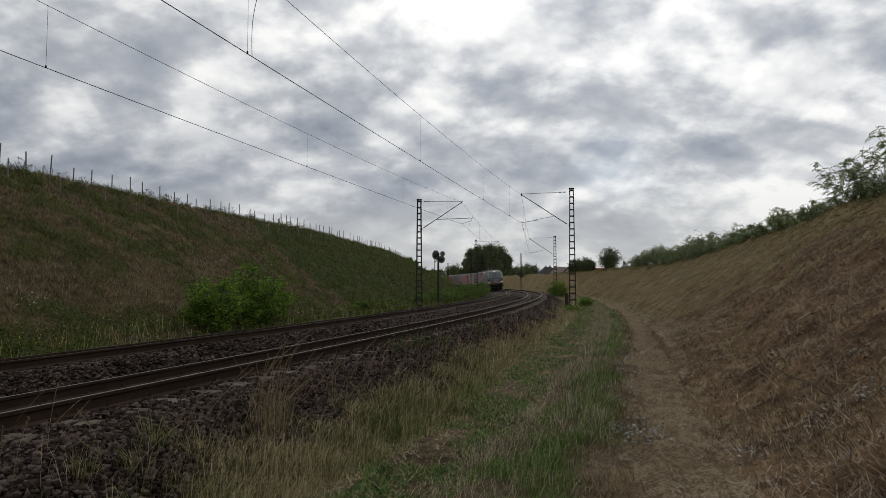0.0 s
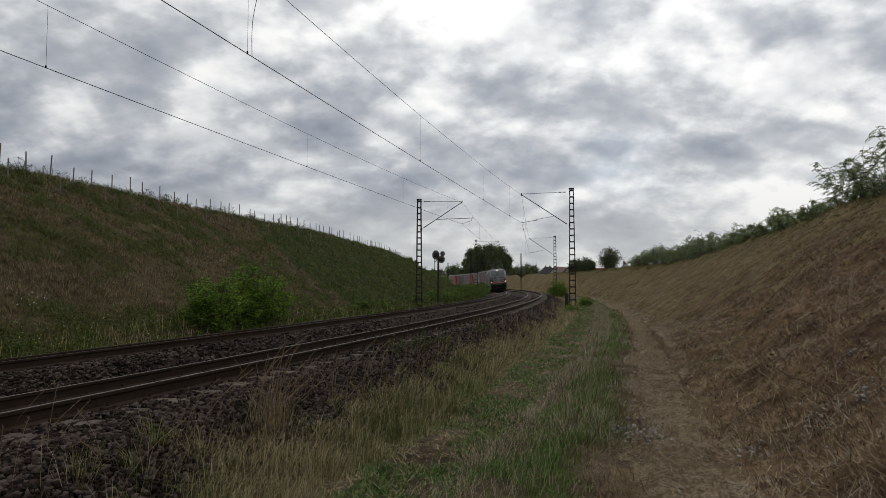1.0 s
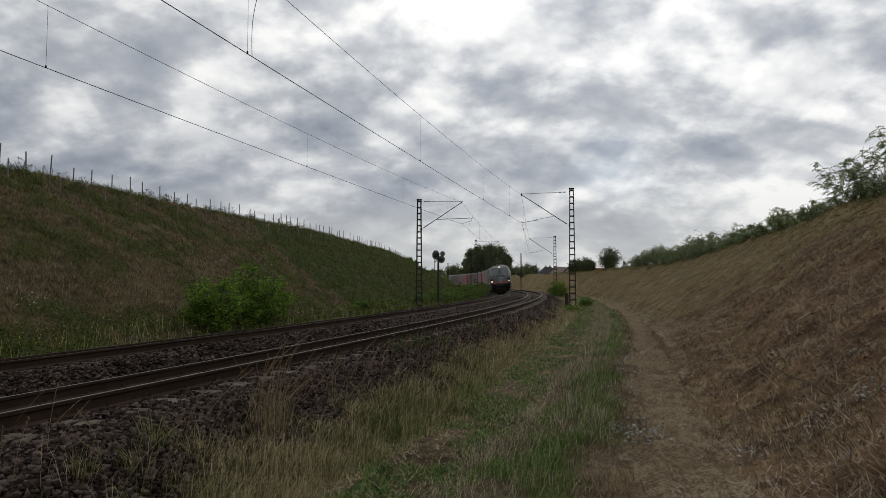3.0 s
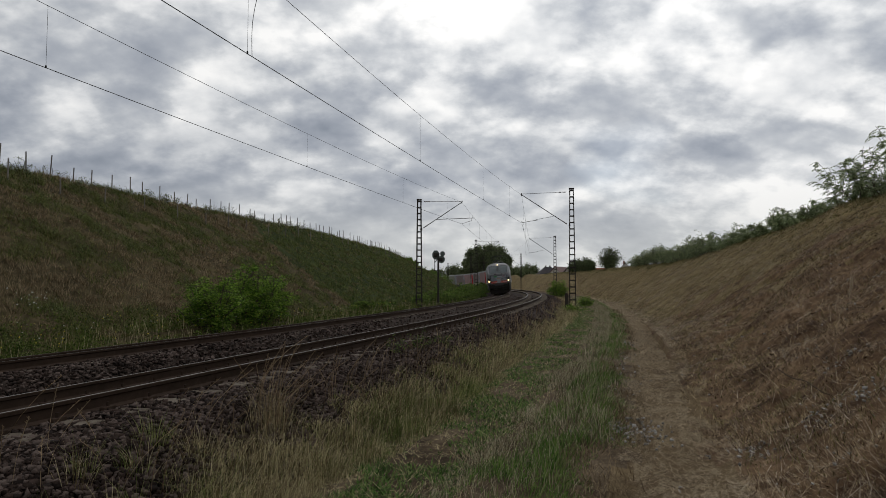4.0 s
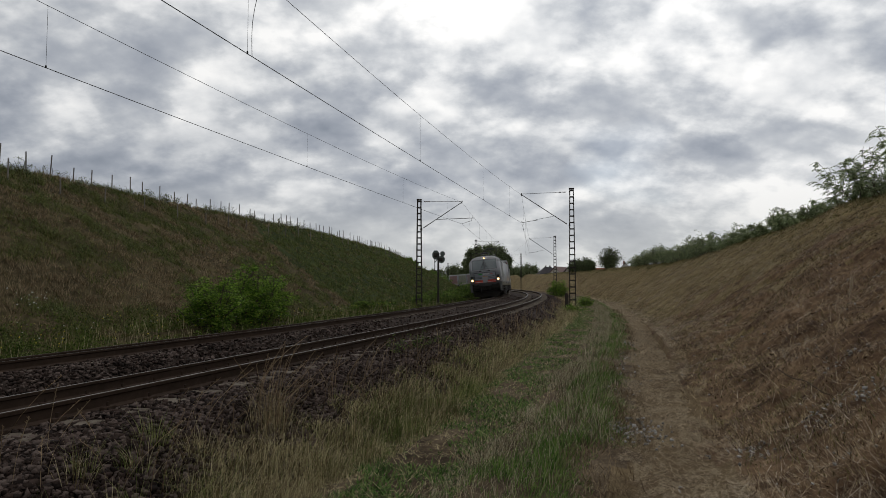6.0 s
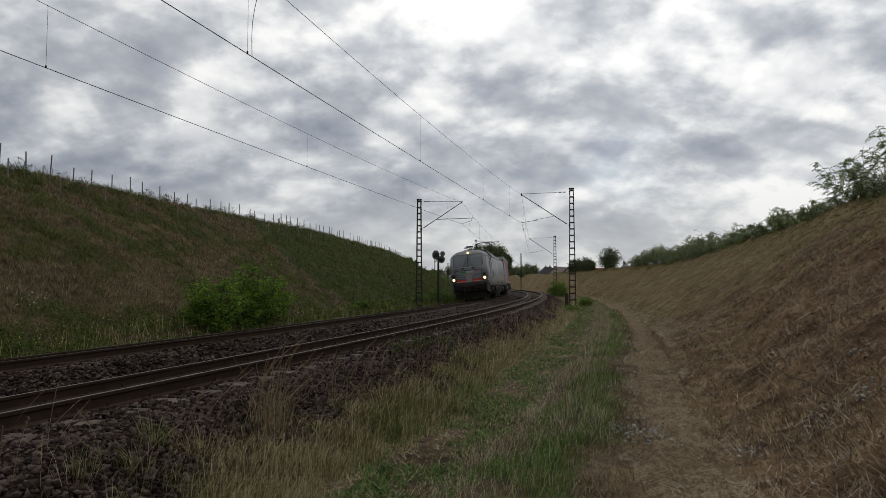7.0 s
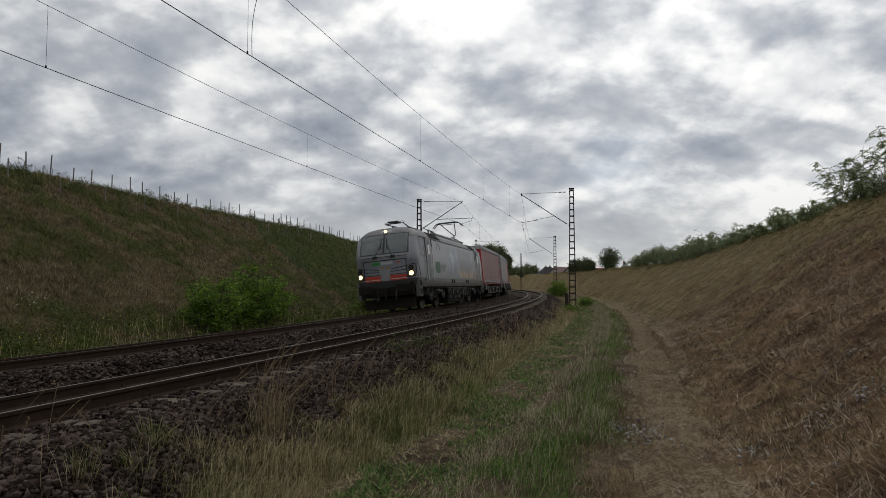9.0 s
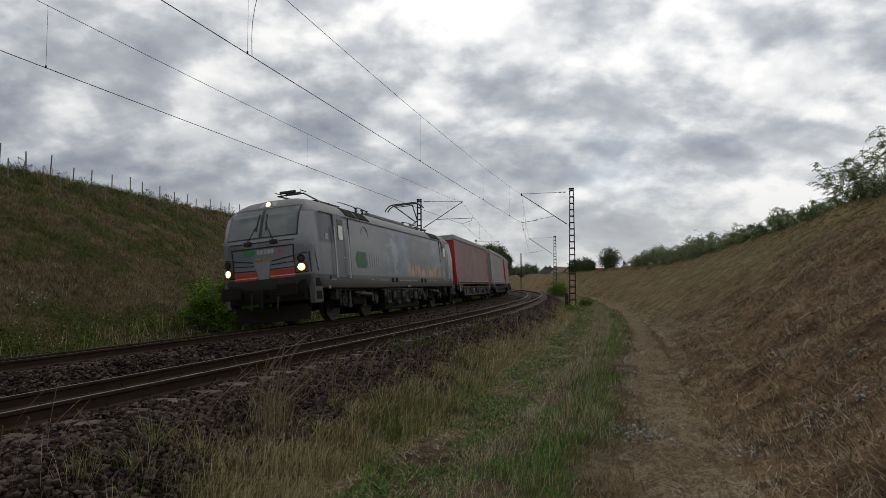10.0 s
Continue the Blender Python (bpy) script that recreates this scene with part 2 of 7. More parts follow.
def mesh_np(name, V, F, mats, idx=None, smooth=False):
    """A mesh of triangles or quads straight from arrays."""
    V, F = np.asarray(V, dtype=np.float32), np.asarray(F, dtype=np.int32)
    me = bpy.data.meshes.new(name)
    me.vertices.add(len(V))
    me.vertices.foreach_set("co", V.ravel())
    n = F.shape[1]
    me.loops.add(F.size)
    me.loops.foreach_set("vertex_index", F.ravel())
    me.polygons.add(len(F))
    me.polygons.foreach_set("loop_start", np.arange(0, F.size, n, dtype=np.int32))
    me.polygons.foreach_set("loop_total", np.full(len(F), n, dtype=np.int32))
    for m in (mats if isinstance(mats, (list, tuple)) else [mats]):
        me.materials.append(m)
    if idx is not None:
        me.polygons.foreach_set("material_index", np.asarray(idx, dtype=np.int32))
    if smooth:
        me.polygons.foreach_set("use_smooth", np.ones(len(F), dtype=bool))
    me.update(calc_edges=True)
    me.validate()
    return me


def part(name, bm, material, parent, label=""):
    """Links a bmesh (or a ready mesh) as one mesh object under a thing or a part."""
    if isinstance(bm, bpy.types.Mesh):
        me = bm
    else:
        me = bpy.data.meshes.new(name)
        bm.to_mesh(me)
        bm.free()
        for m in (material if isinstance(material, (list, tuple)) else [material]):
            me.materials.append(m)
    ob = new(name, me)
    ob.parent = parent
    if label:
        tagged(ob, label)
    return ob


def add_box(bm, cx, cy, cz, sx, sy, sz, bevel=0.0, m=None, mi=0):
    """A (bevelled) box added to bm, centred, in full sizes."""
    r = bmesh.ops.create_cube(bm, size=1.0, matrix=(m or Matrix()) @ Matrix.LocRotScale((cx, cy, cz), None, (sx, sy, sz)))
    vs = r["verts"]
    fs = {f for v in vs for f in v.link_faces}
    for f in fs:
        f.material_index = mi
    if bevel:
        es = list({e for v in vs for e in v.link_edges})
        bmesh.ops.bevel(bm, geom=es, offset=bevel, segments=2, affect="EDGES", profile=0.5)
    return bm


def add_tube(bm, a, b, r1, r2=None, n=8, mi=0):
    a, b = Vector(a), Vector(b)
    d = b - a
    q = d.to_track_quat("Z", "Y").to_matrix().to_4x4()
    r = bmesh.ops.create_cone(bm, cap_ends=True, segments=n, radius1=r1, radius2=r1 if r2 is None else r2, depth=d.length, matrix=Matrix.Translation((a + b) / 2) @ q)
    for f in {f for v in r["verts"] for f in v.link_faces}:
        f.material_index = mi
    return bm


def box(*a, **k):
    return add_box(bmesh.new(), *a, **k)


def tube(*a, **k):
    return add_tube(bmesh.new(), *a, **k)


def prism(outline, y0, y1, axis="y"):
    """A closed outline of (a, b) points, swept between two places along an axis (x, y or z)."""
    bm = bmesh.new()

    def co(a, b, c):
        return {"y": (a, c, b), "x": (c, a, b), "z": (a, b, c)}[axis]
    v0 = [bm.verts.new(co(a, b, y0)) for a, b in outline]
    v1 = [bm.verts.new(co(a, b, y1)) for a, b in outline]
    n = len(outline)
    bm.faces.new(v0)
    bm.faces.new(v1[::-1])
    for i in range(n):
        bm.faces.new((v0[i], v0[(i + 1) % n], v1[(i + 1) % n], v1[i]))
    bmesh.ops.recalc_face_normals(bm, faces=bm.faces)
    return bm


def path_tube(pts, r, n=4):
    """Vertices and quads of a thin tube along points."""
    P = np.asarray(pts, dtype=float)
    T = np.gradient(P, axis=0)
    T /= np.linalg.norm(T, axis=1)[:, None] + 1e-9
    ref = np.where(abs(T[:, 2:3]) > 0.9, np.array([[1.0, 0, 0]]), np.array([[0, 0, 1.0]]))
    U = np.cross(T, ref)
    U /= np.linalg.norm(U, axis=1)[:, None] + 1e-9
    W = np.cross(U, T)
    a = np.arange(n) * 2 * math.pi / n
    V = P[:, None] + r * (U[:, None] * np.cos(a)[None, :, None] + W[:, None] * np.sin(a)[None, :, None])
    k = len(P)
    F = [(i * n + j, i * n + (j + 1) % n, (i + 1) * n + (j + 1) % n, (i + 1) * n + j) for i in range(k - 1) for j in range(n)]
    return V.reshape(-1, 3), np.array(F)


# ---- ground ----
_PLAT = [-400, -60, -23.0, -21.3, -20.4, -9.8, -9.0, -8.0, -6.9, -6.2, 2.9, 3.3, 3.9, 4.3, 4.7, 5.2, 5.9, 6.3, 6.8, 7.15, 7.6, 13.6, 14.6, 16.5, 60, 400, 3000]
_PZ = [5.6, 6.4, 6.45, 6.35, 6.0, -0.40, -0.58, -0.62, -0.62, -0.80, -0.80, -0.62, -0.46, -0.47, -0.47, -0.40, -0.40, -0.46, -0.47, -0.43, -0.22, 3.52, 3.85, 3.95, 4.2, 5.5, 6.0]


def lattice_noise(x, y, seed):
    """Smooth value noise on arrays, about -1 to 1."""
    xi, yi = np.floor(x).astype(np.int64), np.floor(y).astype(np.int64)
    fx, fy = x - xi, y - yi
    fx, fy = fx * fx * (3 - 2 * fx), fy * fy * (3 - 2 * fy)

    def h(i, j):
        n = np.sin(i * 127.1 + j * 311.7 + seed * 74.7) * 43758.5453
        return (n - np.floor(n)) * 2 - 1
    return (h(xi, yi) * (1 - fx) + h(xi + 1, yi) * fx) * (1 - fy) + (h(xi, yi + 1) * (1 - fx) + h(xi + 1, yi + 1) * fx) * fy


def ground_z(s, lat):
    s, lat = np.asarray(s, dtype=float), np.asarray(lat, dtype=float)
    z = np.interp(lat, _PLAT, _PZ)
    base = -0.5
    left = np.interp(s, [-400, 60, 95, 130, 180, 260, 400], [1, 1, 0.95, 0.82, 0.6, 0.35, 0.3])
    right = np.interp(s, [-400, 30, 40, 55, 75, 120, 160, 400], [1.075, 1.075, 1.045, 0.955, 0.95, 0.97, 1.02, 1.02])
    k = np.where(lat < -9, left, np.where(lat > 7.3, right, 1.0))
    z = np.where((lat < -9) | (lat > 7.3), base + (z - base) * k, z)
    slope = np.clip((abs(lat + 15) < 6.5) * 1.0 + (abs(lat - 10.8) < 4) * 0.8, 0, 1)
    bump = lattice_noise(s / 2.1, lat / 1.7, 3) * 0.13 + lattice_noise(s / 0.7, lat / 0.6, 5) * 0.05
    soft = lattice_noise(s / 1.3, lat / 0.5, 8) * 0.025 + lattice_noise(s / 0.35, lat / 0.25, 9) * 0.012
    clods = np.clip((lat - 7.0) / 0.6, 0, 1) * (lattice_noise(s / 0.42, lat / 0.36, 41) * 0.075 + lattice_noise(s / 0.17, lat / 0.15, 43) * 0.04) * (lat < 15) * (s < 40)
    off_track = np.clip((abs(lat + 1.8) - 4.8) / 0.6, 0, 1)
    return z + clods + bump * slope + soft * off_track + 0.25 * lattice_noise(s / 19, lat / 60, 11) * slope


def uneven(*parts):
    return np.unique(np.concatenate([np.arange(a, b, d) for a, b, d in parts]).round(4))


def make_ground():
    ss = uneven((-380, -20, 30), (-20, -4, 1.0), (-4, 16, 0.13), (16, 30, 0.25), (30, 70, 0.5), (70, 160, 1.5), (160, 400, 8), (400, 3300, 150))
    ll = uneven((-380, -60, 40), (-60, -24, 4), (-24, -8, 0.35), (-8, -5, 0.5), (-5, 2.5, 2.5), (2.5, 14, 0.13), (14, 16.5, 0.3), (16.5, 60, 5), (60, 400, 60), (400, 3001, 400))
    s, lat = np.meshgrid(ss, ll, indexing="ij")
    x, y, _ = line_at(s, lat)
    V = np.stack([x, y, ground_z(s, lat)], -1).reshape(-1, 3)
    a, b = s.shape
    i = (np.arange(a - 1)[:, None] * b + np.arange(b - 1)[None]).ravel()
    F = np.stack([i, i + 1, i + b + 1, i + b], 1)
    mid = ((lat[:-1, :-1] + lat[1:, 1:]) / 2).ravel()
    ms = ((s[:-1, :-1] + s[1:, 1:]) / 2).ravel()
    mid = mid + 0.22 * lattice_noise(ms / 0.5, mid / 0.4, 105) + 0.12 * lattice_noise(ms / 0.2, mid / 0.2, 107)
    zone = np.where(mid < -6.5, 1, np.where(mid > 6.85 + 0.004 * np.clip(ms, 0, 60), 2, np.where(mid > 6.0, 3, 0)))
    ms = ((s[:-1, :-1] + s[1:, 1:]) / 2).ravel()
    tan = (np.clip((ms - 8) / 22, 0, 1) + np.clip((mid - 9) / 5, 0, 1) + 0.5 * lattice_noise(ms / 1.1, mid / 0.9, 101) + 0.3 * lattice_noise(ms / 0.4, mid / 0.35, 103)) > 0.62
    zone = np.where((zone == 2) & tan, 4, zone)
    lush = ms > 36 + 1.2 * np.clip(-15 - mid, 0, 9) + 3 * lattice_noise(ms / 3, mid / 2, 111)
    zone = np.where((zone == 1) & lush & (mid < -9.5), 5, zone)
    ob = new("ground", mesh_np("ground", V, F, [M_SOIL, M_TURF, M_HAYSOIL, M_PATH, M_TANSOIL, M_GREENTURF], zone, smooth=True))
    tagged(ob, "earth cutting with dry brown soil and mown verge", "ground", kind="structure")


make_ground()


# ---- track bed and tracks ----
def bed_z(lat):
    n = np.tan(CANT)
    return np.interp(lat, [-7.0, -6.1, -5.7, -3.0, -2.35, -1.85, 1.1, 1.35, 1.9, 2.25, 3.5],
                     [-0.78, -0.50, -0.43, FAR_DZ + n * 1.17 - 0.21, FAR_DZ + n * 1.82 - 0.25, -n * 1.85 - 0.21, n * 1.1 - 0.22, n * 1.35 - 0.25, n * 1.9 - 0.30, -0.20, -0.80])


def make_bed():
    ss = uneven((-14, 40, 0.4), (40, 420, 3))
    ll = np.array([-7.0, -6.6, -6.1, -5.7, -4.9, -4.1, -3.2, -2.35, -1.85, -0.9, 0, 0.9, 1.9, 2.25, 2.7, 3.1, 3.5])
    s, lat = np.meshgrid(ss, ll, indexing="ij")
    x, y, _ = line_at(s, lat)
    z = bed_z(lat) + 0.02 * lattice_noise(s / 0.4, lat / 0.4, 21) + 0.00021 * s
    V = np.stack([x, y, z], -1).reshape(-1, 3)
    a, b = s.shape
    i = (np.arange(a - 1)[:, None] * b + np.arange(b - 1)[None]).ravel()
    ob = new("ballast_bed", mesh_np("ballast_bed", V, np.stack([i, i + 1, i + b + 1, i + b], 1), M_BED))
    tagged(ob, "dark brown ballast bed under two curved railway tracks", "track bed", kind="structure")


RAIL = [(-0.075, -0.172), (0.075, -0.172), (0.075, -0.160), (0.012, -0.135), (0.009, -0.05), (0.034, -0.036), (0.036, -0.006), (0.028, 0.0), (-0.028, 0.0), (-0.036, -0.006), (-0.034, -0.036), (-0.009, -0.05), (-0.012, -0.135), (-0.075, -0.160)]


def make_rail(far, side, parent):
    ss = np.concatenate([np.arange(-14, 180, 1.0), np.arange(180, 421, 4.0)])
    n = len(RAIL)
    V = []
    for s in ss:
        m = on_track(float(s), far)
        V += [m @ Vector((side * HALF_GAUGE + a, 0, b)) for a, b in RAIL]
    F, idx = [], []
    for i in range(len(ss) - 1):
        for j in range(n):
            k = (j + 1) % n
            F.append((i * n + j, i * n + k, (i + 1) * n + k, (i + 1) * n + j))
            idx.append(1 if j == 7 else 0)
    part("rail", mesh_from("rail", V, F, [M_RUST, M_RAILTOP], idx), None, parent, "rusty steel rail with bright worn running surface")


def sleeper_mesh():
    bm = prism([(-1.3, -0.20), (1.3, -0.20), (1.3, -0.02), (0.95, 0.0), (0.45, 0.0), (0.3, -0.04), (-0.3, -0.04), (-0.45, 0.0), (-0.95, 0.0), (-1.3, -0.02)], -0.13, 0.13)
    me = bpy.data.meshes.new("sleeper")
    bmesh.ops.bevel(bm, geom=list(bm.edges), offset=0.012, segments=1, affect="EDGES")
    bm.to_mesh(me)
    bm.free()
    me.materials.append(M_SLEEPER)
    return me


def fastener_mesh():
    bm = bmesh.new()
    for sx in (-1, 1):
        add_box(bm, sx * 0.10, 0, 0.015, 0.07, 0.16, 0.05, 0.01)
        add_tube(bm, (sx * 0.10, 0, 0.03), (sx * 0.10, 0, 0.085), 0.018, n=6)
    me = bpy.data.meshes.new("rail_fastener")
    bm.to_mesh(me)
    bm.free()
    me.materials.append(M_RUST)
    return me


def make_tracks():
    sm, fm = sleeper_mesh(), fastener_mesh()
    for far in (False, True):
        t = tagged(new("railway_track"), "curved railway track with rusty rails on concrete sleepers", "railway track", "railway tracks", "structure")
        for side in (-1, 1):
            make_rail(far, side, t)
        for i in range(260):
            s = -12 + 0.6 * i
            m = on_track(s, far, -0.0)
            o = new("sleeper", sm)
            o.parent = t
            o.matrix_basis = m @ pose(0, 0, -0.175, 0, 0, random.uniform(-0.6, 0.6))
            if not far and s < 34:
                for side in (-1, 1):
                    f = new("rail_fastener", fm)
                    f.parent = t
                    f.matrix_basis = m @ pose(side * HALF_GAUGE, 0, -0.175)


CUBE = np.array([(-1, -1, -1), (1, -1, -1), (1, 1, -1), (-1, 1, -1), (-1, -1, 1), (1, -1, 1), (1, 1, 1), (-1, 1, 1)]) * 0.62
LUMP_F = np.array([(0, 2, 1), (0, 3, 2), (4, 5, 6), (4, 6, 7), (0, 1, 5), (0, 5, 4), (1, 2, 6), (1, 6, 5), (2, 3, 7), (2, 7, 6), (3, 0, 4), (3, 4, 7)])


PYRAMID = np.array([(-1, -1, -0.7), (1, -1, -0.7), (1, 1, -0.7), (-1, 1, -0.7), (0.1, -0.1, 0.9)], dtype=float)
PYRAMID_F = np.array([(0, 1, 4), (1, 2, 4), (2, 3, 4), (3, 0, 4)])


def scatter_stones(name, s, lat, z, size, material, label, category, rng, flat=1.0, cheap=1e9):
    """Angular broken stones, each a skewed lump of eight corners (past s = cheap a chip of five), joined into one mesh."""
    far = s > cheap
    if far.any():
        Va, Fa = stone_arrays(s[~far], lat[~far], z[~far], size[~far], rng, flat, CUBE, LUMP_F)
        Vb, Fb = stone_arrays(s[far], lat[far], z[far], size[far] * 1.1, rng, flat, PYRAMID, PYRAMID_F)
        V, F = np.concatenate([Va, Vb]), np.concatenate([Fa, Fb + len(Va)])
    else:
        V, F = stone_arrays(s, lat, z, size, rng, flat, CUBE, LUMP_F)
    return tagged(new(name, mesh_np(name, V, F, material)), label, category, kind="stuff")


def stone_arrays(s, lat, z, size, rng, flat, corners, tris):
    shapes = np.array([corners * rng.uniform(0.3, 1.35, corners.shape) * np.array([rng.uniform(0.8, 1.5), 1.0, rng.uniform(0.55, 0.95) * flat]) for _ in range(24)])
    n = len(s)
    pick = shapes[rng.integers(0, len(shapes), n)]
    a, b = rng.uniform(0, 6.28, n), rng.uniform(-1.5, 1.5, n)
    ca, sa, cb, sb = np.cos(a), np.sin(a), np.cos(b), np.sin(b)
    P = pick * size[:, None, None]
    X, Y, Z = P[..., 0], P[..., 1], P[..., 2]
    Y, Z = Y * cb[:, None] - Z * sb[:, None], Y * sb[:, None] + Z * cb[:, None]
    X, Y = X * ca[:, None] - Y * sa[:, None], X * sa[:, None] + Y * ca[:, None]
    x, y, _ = line_at(s, lat)
    V = np.stack([X + x[:, None], Y + y[:, None], Z + z[:, None]], -1).reshape(-1, 3)
    return V, (tris[None] + (np.arange(n) * len(corners))[:, None, None]).reshape(-1, 3)


def make_ballast():
    rng = np.random.default_rng(4)
    s1 = 4.0 * (80 / 4.0) ** rng.uniform(0, 1, 52000) - 4.0
    l1 = rng.uniform(-6.7, 3.35, len(s1))
    s2 = 3.2 * (28 / 3.2) ** rng.uniform(0, 1, 30000) - 3.0
    l2 = rng.uniform(0.85, 3.35, len(s2))
    s3 = 3.0 * (22 / 3.0) ** rng.uniform(0, 1, 56000) - 3.0
    l3 = rng.uniform(-6.5, 2.9, len(s3))
    s4, l4 = rng.uniform(-13, -0.5, 11000), rng.uniform(-6.5, 3.2, 11000)
    s, lat = np.concatenate([s1, s2, s3, s4]), np.concatenate([l1, l2, l3, l4])
    r = abs(np.where(lat < -2.1, lat + TRACK_GAP, lat))
    on_sleeper = (r < 1.36) & (abs(((s + 12 + 0.3) % 0.6) - 0.3) < 0.15)
    keep = (abs(r - HALF_GAUGE) > 0.10) & (~on_sleeper | (rng.uniform(0, 1, len(s)) < np.where(r > 0.95, 0.2, 0.5)))
    s, lat, r = s[keep], lat[keep], r[keep]
    z = bed_z(lat) + 0.00021 * s + rng.uniform(-0.01, 0.045, len(s))
    sl = on_sleeper[keep]
    z[sl] = np.minimum(z[sl], bed_z(lat[sl]) + 0.035)
    scatter_stones("ballast_stones", s, lat, z, rng.uniform(0.02, 0.046, len(s)) * np.interp(s, [0, 6, 12, 25, 50], [1, 0.95, 0.9, 0.85, 0.75]), M_STONE, "coarse dark brown and grey ballast stones", "ballast", rng, 1.0, 8.0)


make_bed()
make_ballast()


# ---- overhead line ----
SPANS = [-62, -10, 44, 90, 143, 196, 250]


def wire_lat(i, far):
    """Stagger: the wire is pulled to the outside of the curve at each support."""
    return (-TRACK_GAP - 0.33) if far else -0.10


def wire_xyz(i, u, far, top):
    """A point at the share u of span i on the contact wire, or on the messenger above it."""
    c_z, m_z = (5.64, 7.26) if far else (5.63, 7.69)
    sag = 0.475 if far else 0.505
    a, b = at(SPANS[i], wire_lat(i, far)), at(SPANS[i + 1], wire_lat(i + 1, far))
    p = a.lerp(b, u)
    q = 4 * u * (1 - u)
    length = (b - a).length / 54.0
    p.z = (m_z - sag * q * length ** 2) if top else (c_z - 0.08 * q)
    return p


def make_overhead():
    for far in (False, True):
        line = tagged(new("overhead_line"), "thin dark contact wire and messenger wire with droppers over the track", "overhead wire", "overhead lines")
        for top, name, r in ((False, "contact_wire", 0.0085), (True, "messenger_wire", 0.0065)):
            pts = []
            for i in range(len(SPANS) - 1):
                pts += [wire_xyz(i, k / 24, far, top) for k in range(24)]
            V, F = path_tube([tuple(p) for p in pts], r, 5)
            part(name, mesh_np(name, V, F, M_WIRE), None, line)
        for i in range(1, len(SPANS) - 1):
            for u in (DROP_F if far else DROP_N)[i if i < 3 else 2]:
                a, b = wire_xyz(i, u, far, False), wire_xyz(i, u, far, True)
                pts = [a, a.lerp(b, 0.5), b]
                V, F = path_tube([tuple(p) for p in pts], 0.0035, 4)
                d = part("dropper", mesh_np("dropper", V, F, M_WIRE), None, line)
                part("clamp", box(a.x, a.y, a.z + 0.02, 0.03, 0.03, 0.06, 0.006), M_WIRE, d)
        if not far:
            # the slack current connector beside one dropper
            a, b = wire_xyz(1, 0.336, far, False), wire_xyz(1, 0.3425, far, True)
            pts = [a.lerp(b, k / 10) + Vector((-0.07 * math.sin(math.pi * k / 10), -0.05 * math.sin(math.pi * k / 10), 0)) for k in range(11)]
            V, F = path_tube([tuple(p) for p in pts], 0.006, 4)
            part("current_connector", mesh_np("current_connector", V, F, M_WIRE), None, line)


DROP_N = {1: (0.12, 0.333, 0.538, 0.743, 0.90), 2: (0.12, 0.32, 0.5, 0.68, 0.88)}
DROP_F = {1: (0.12, 0.325, 0.538, 0.746, 0.92), 2: (0.12, 0.32, 0.5, 0.68, 0.88)}


def add_insulator(bm, a, b, r=0.06, n=6):
    a, b = Vector(a), Vector(b)
    add_tube(bm, a, b, r * 0.4, n=8)
    for i in range(n):
        c, d = a.lerp(b, (i + 0.2) / n), a.lerp(b, (i + 0.7) / n)
        add_tube(bm, c, d, r, r * 0.6, n=10)


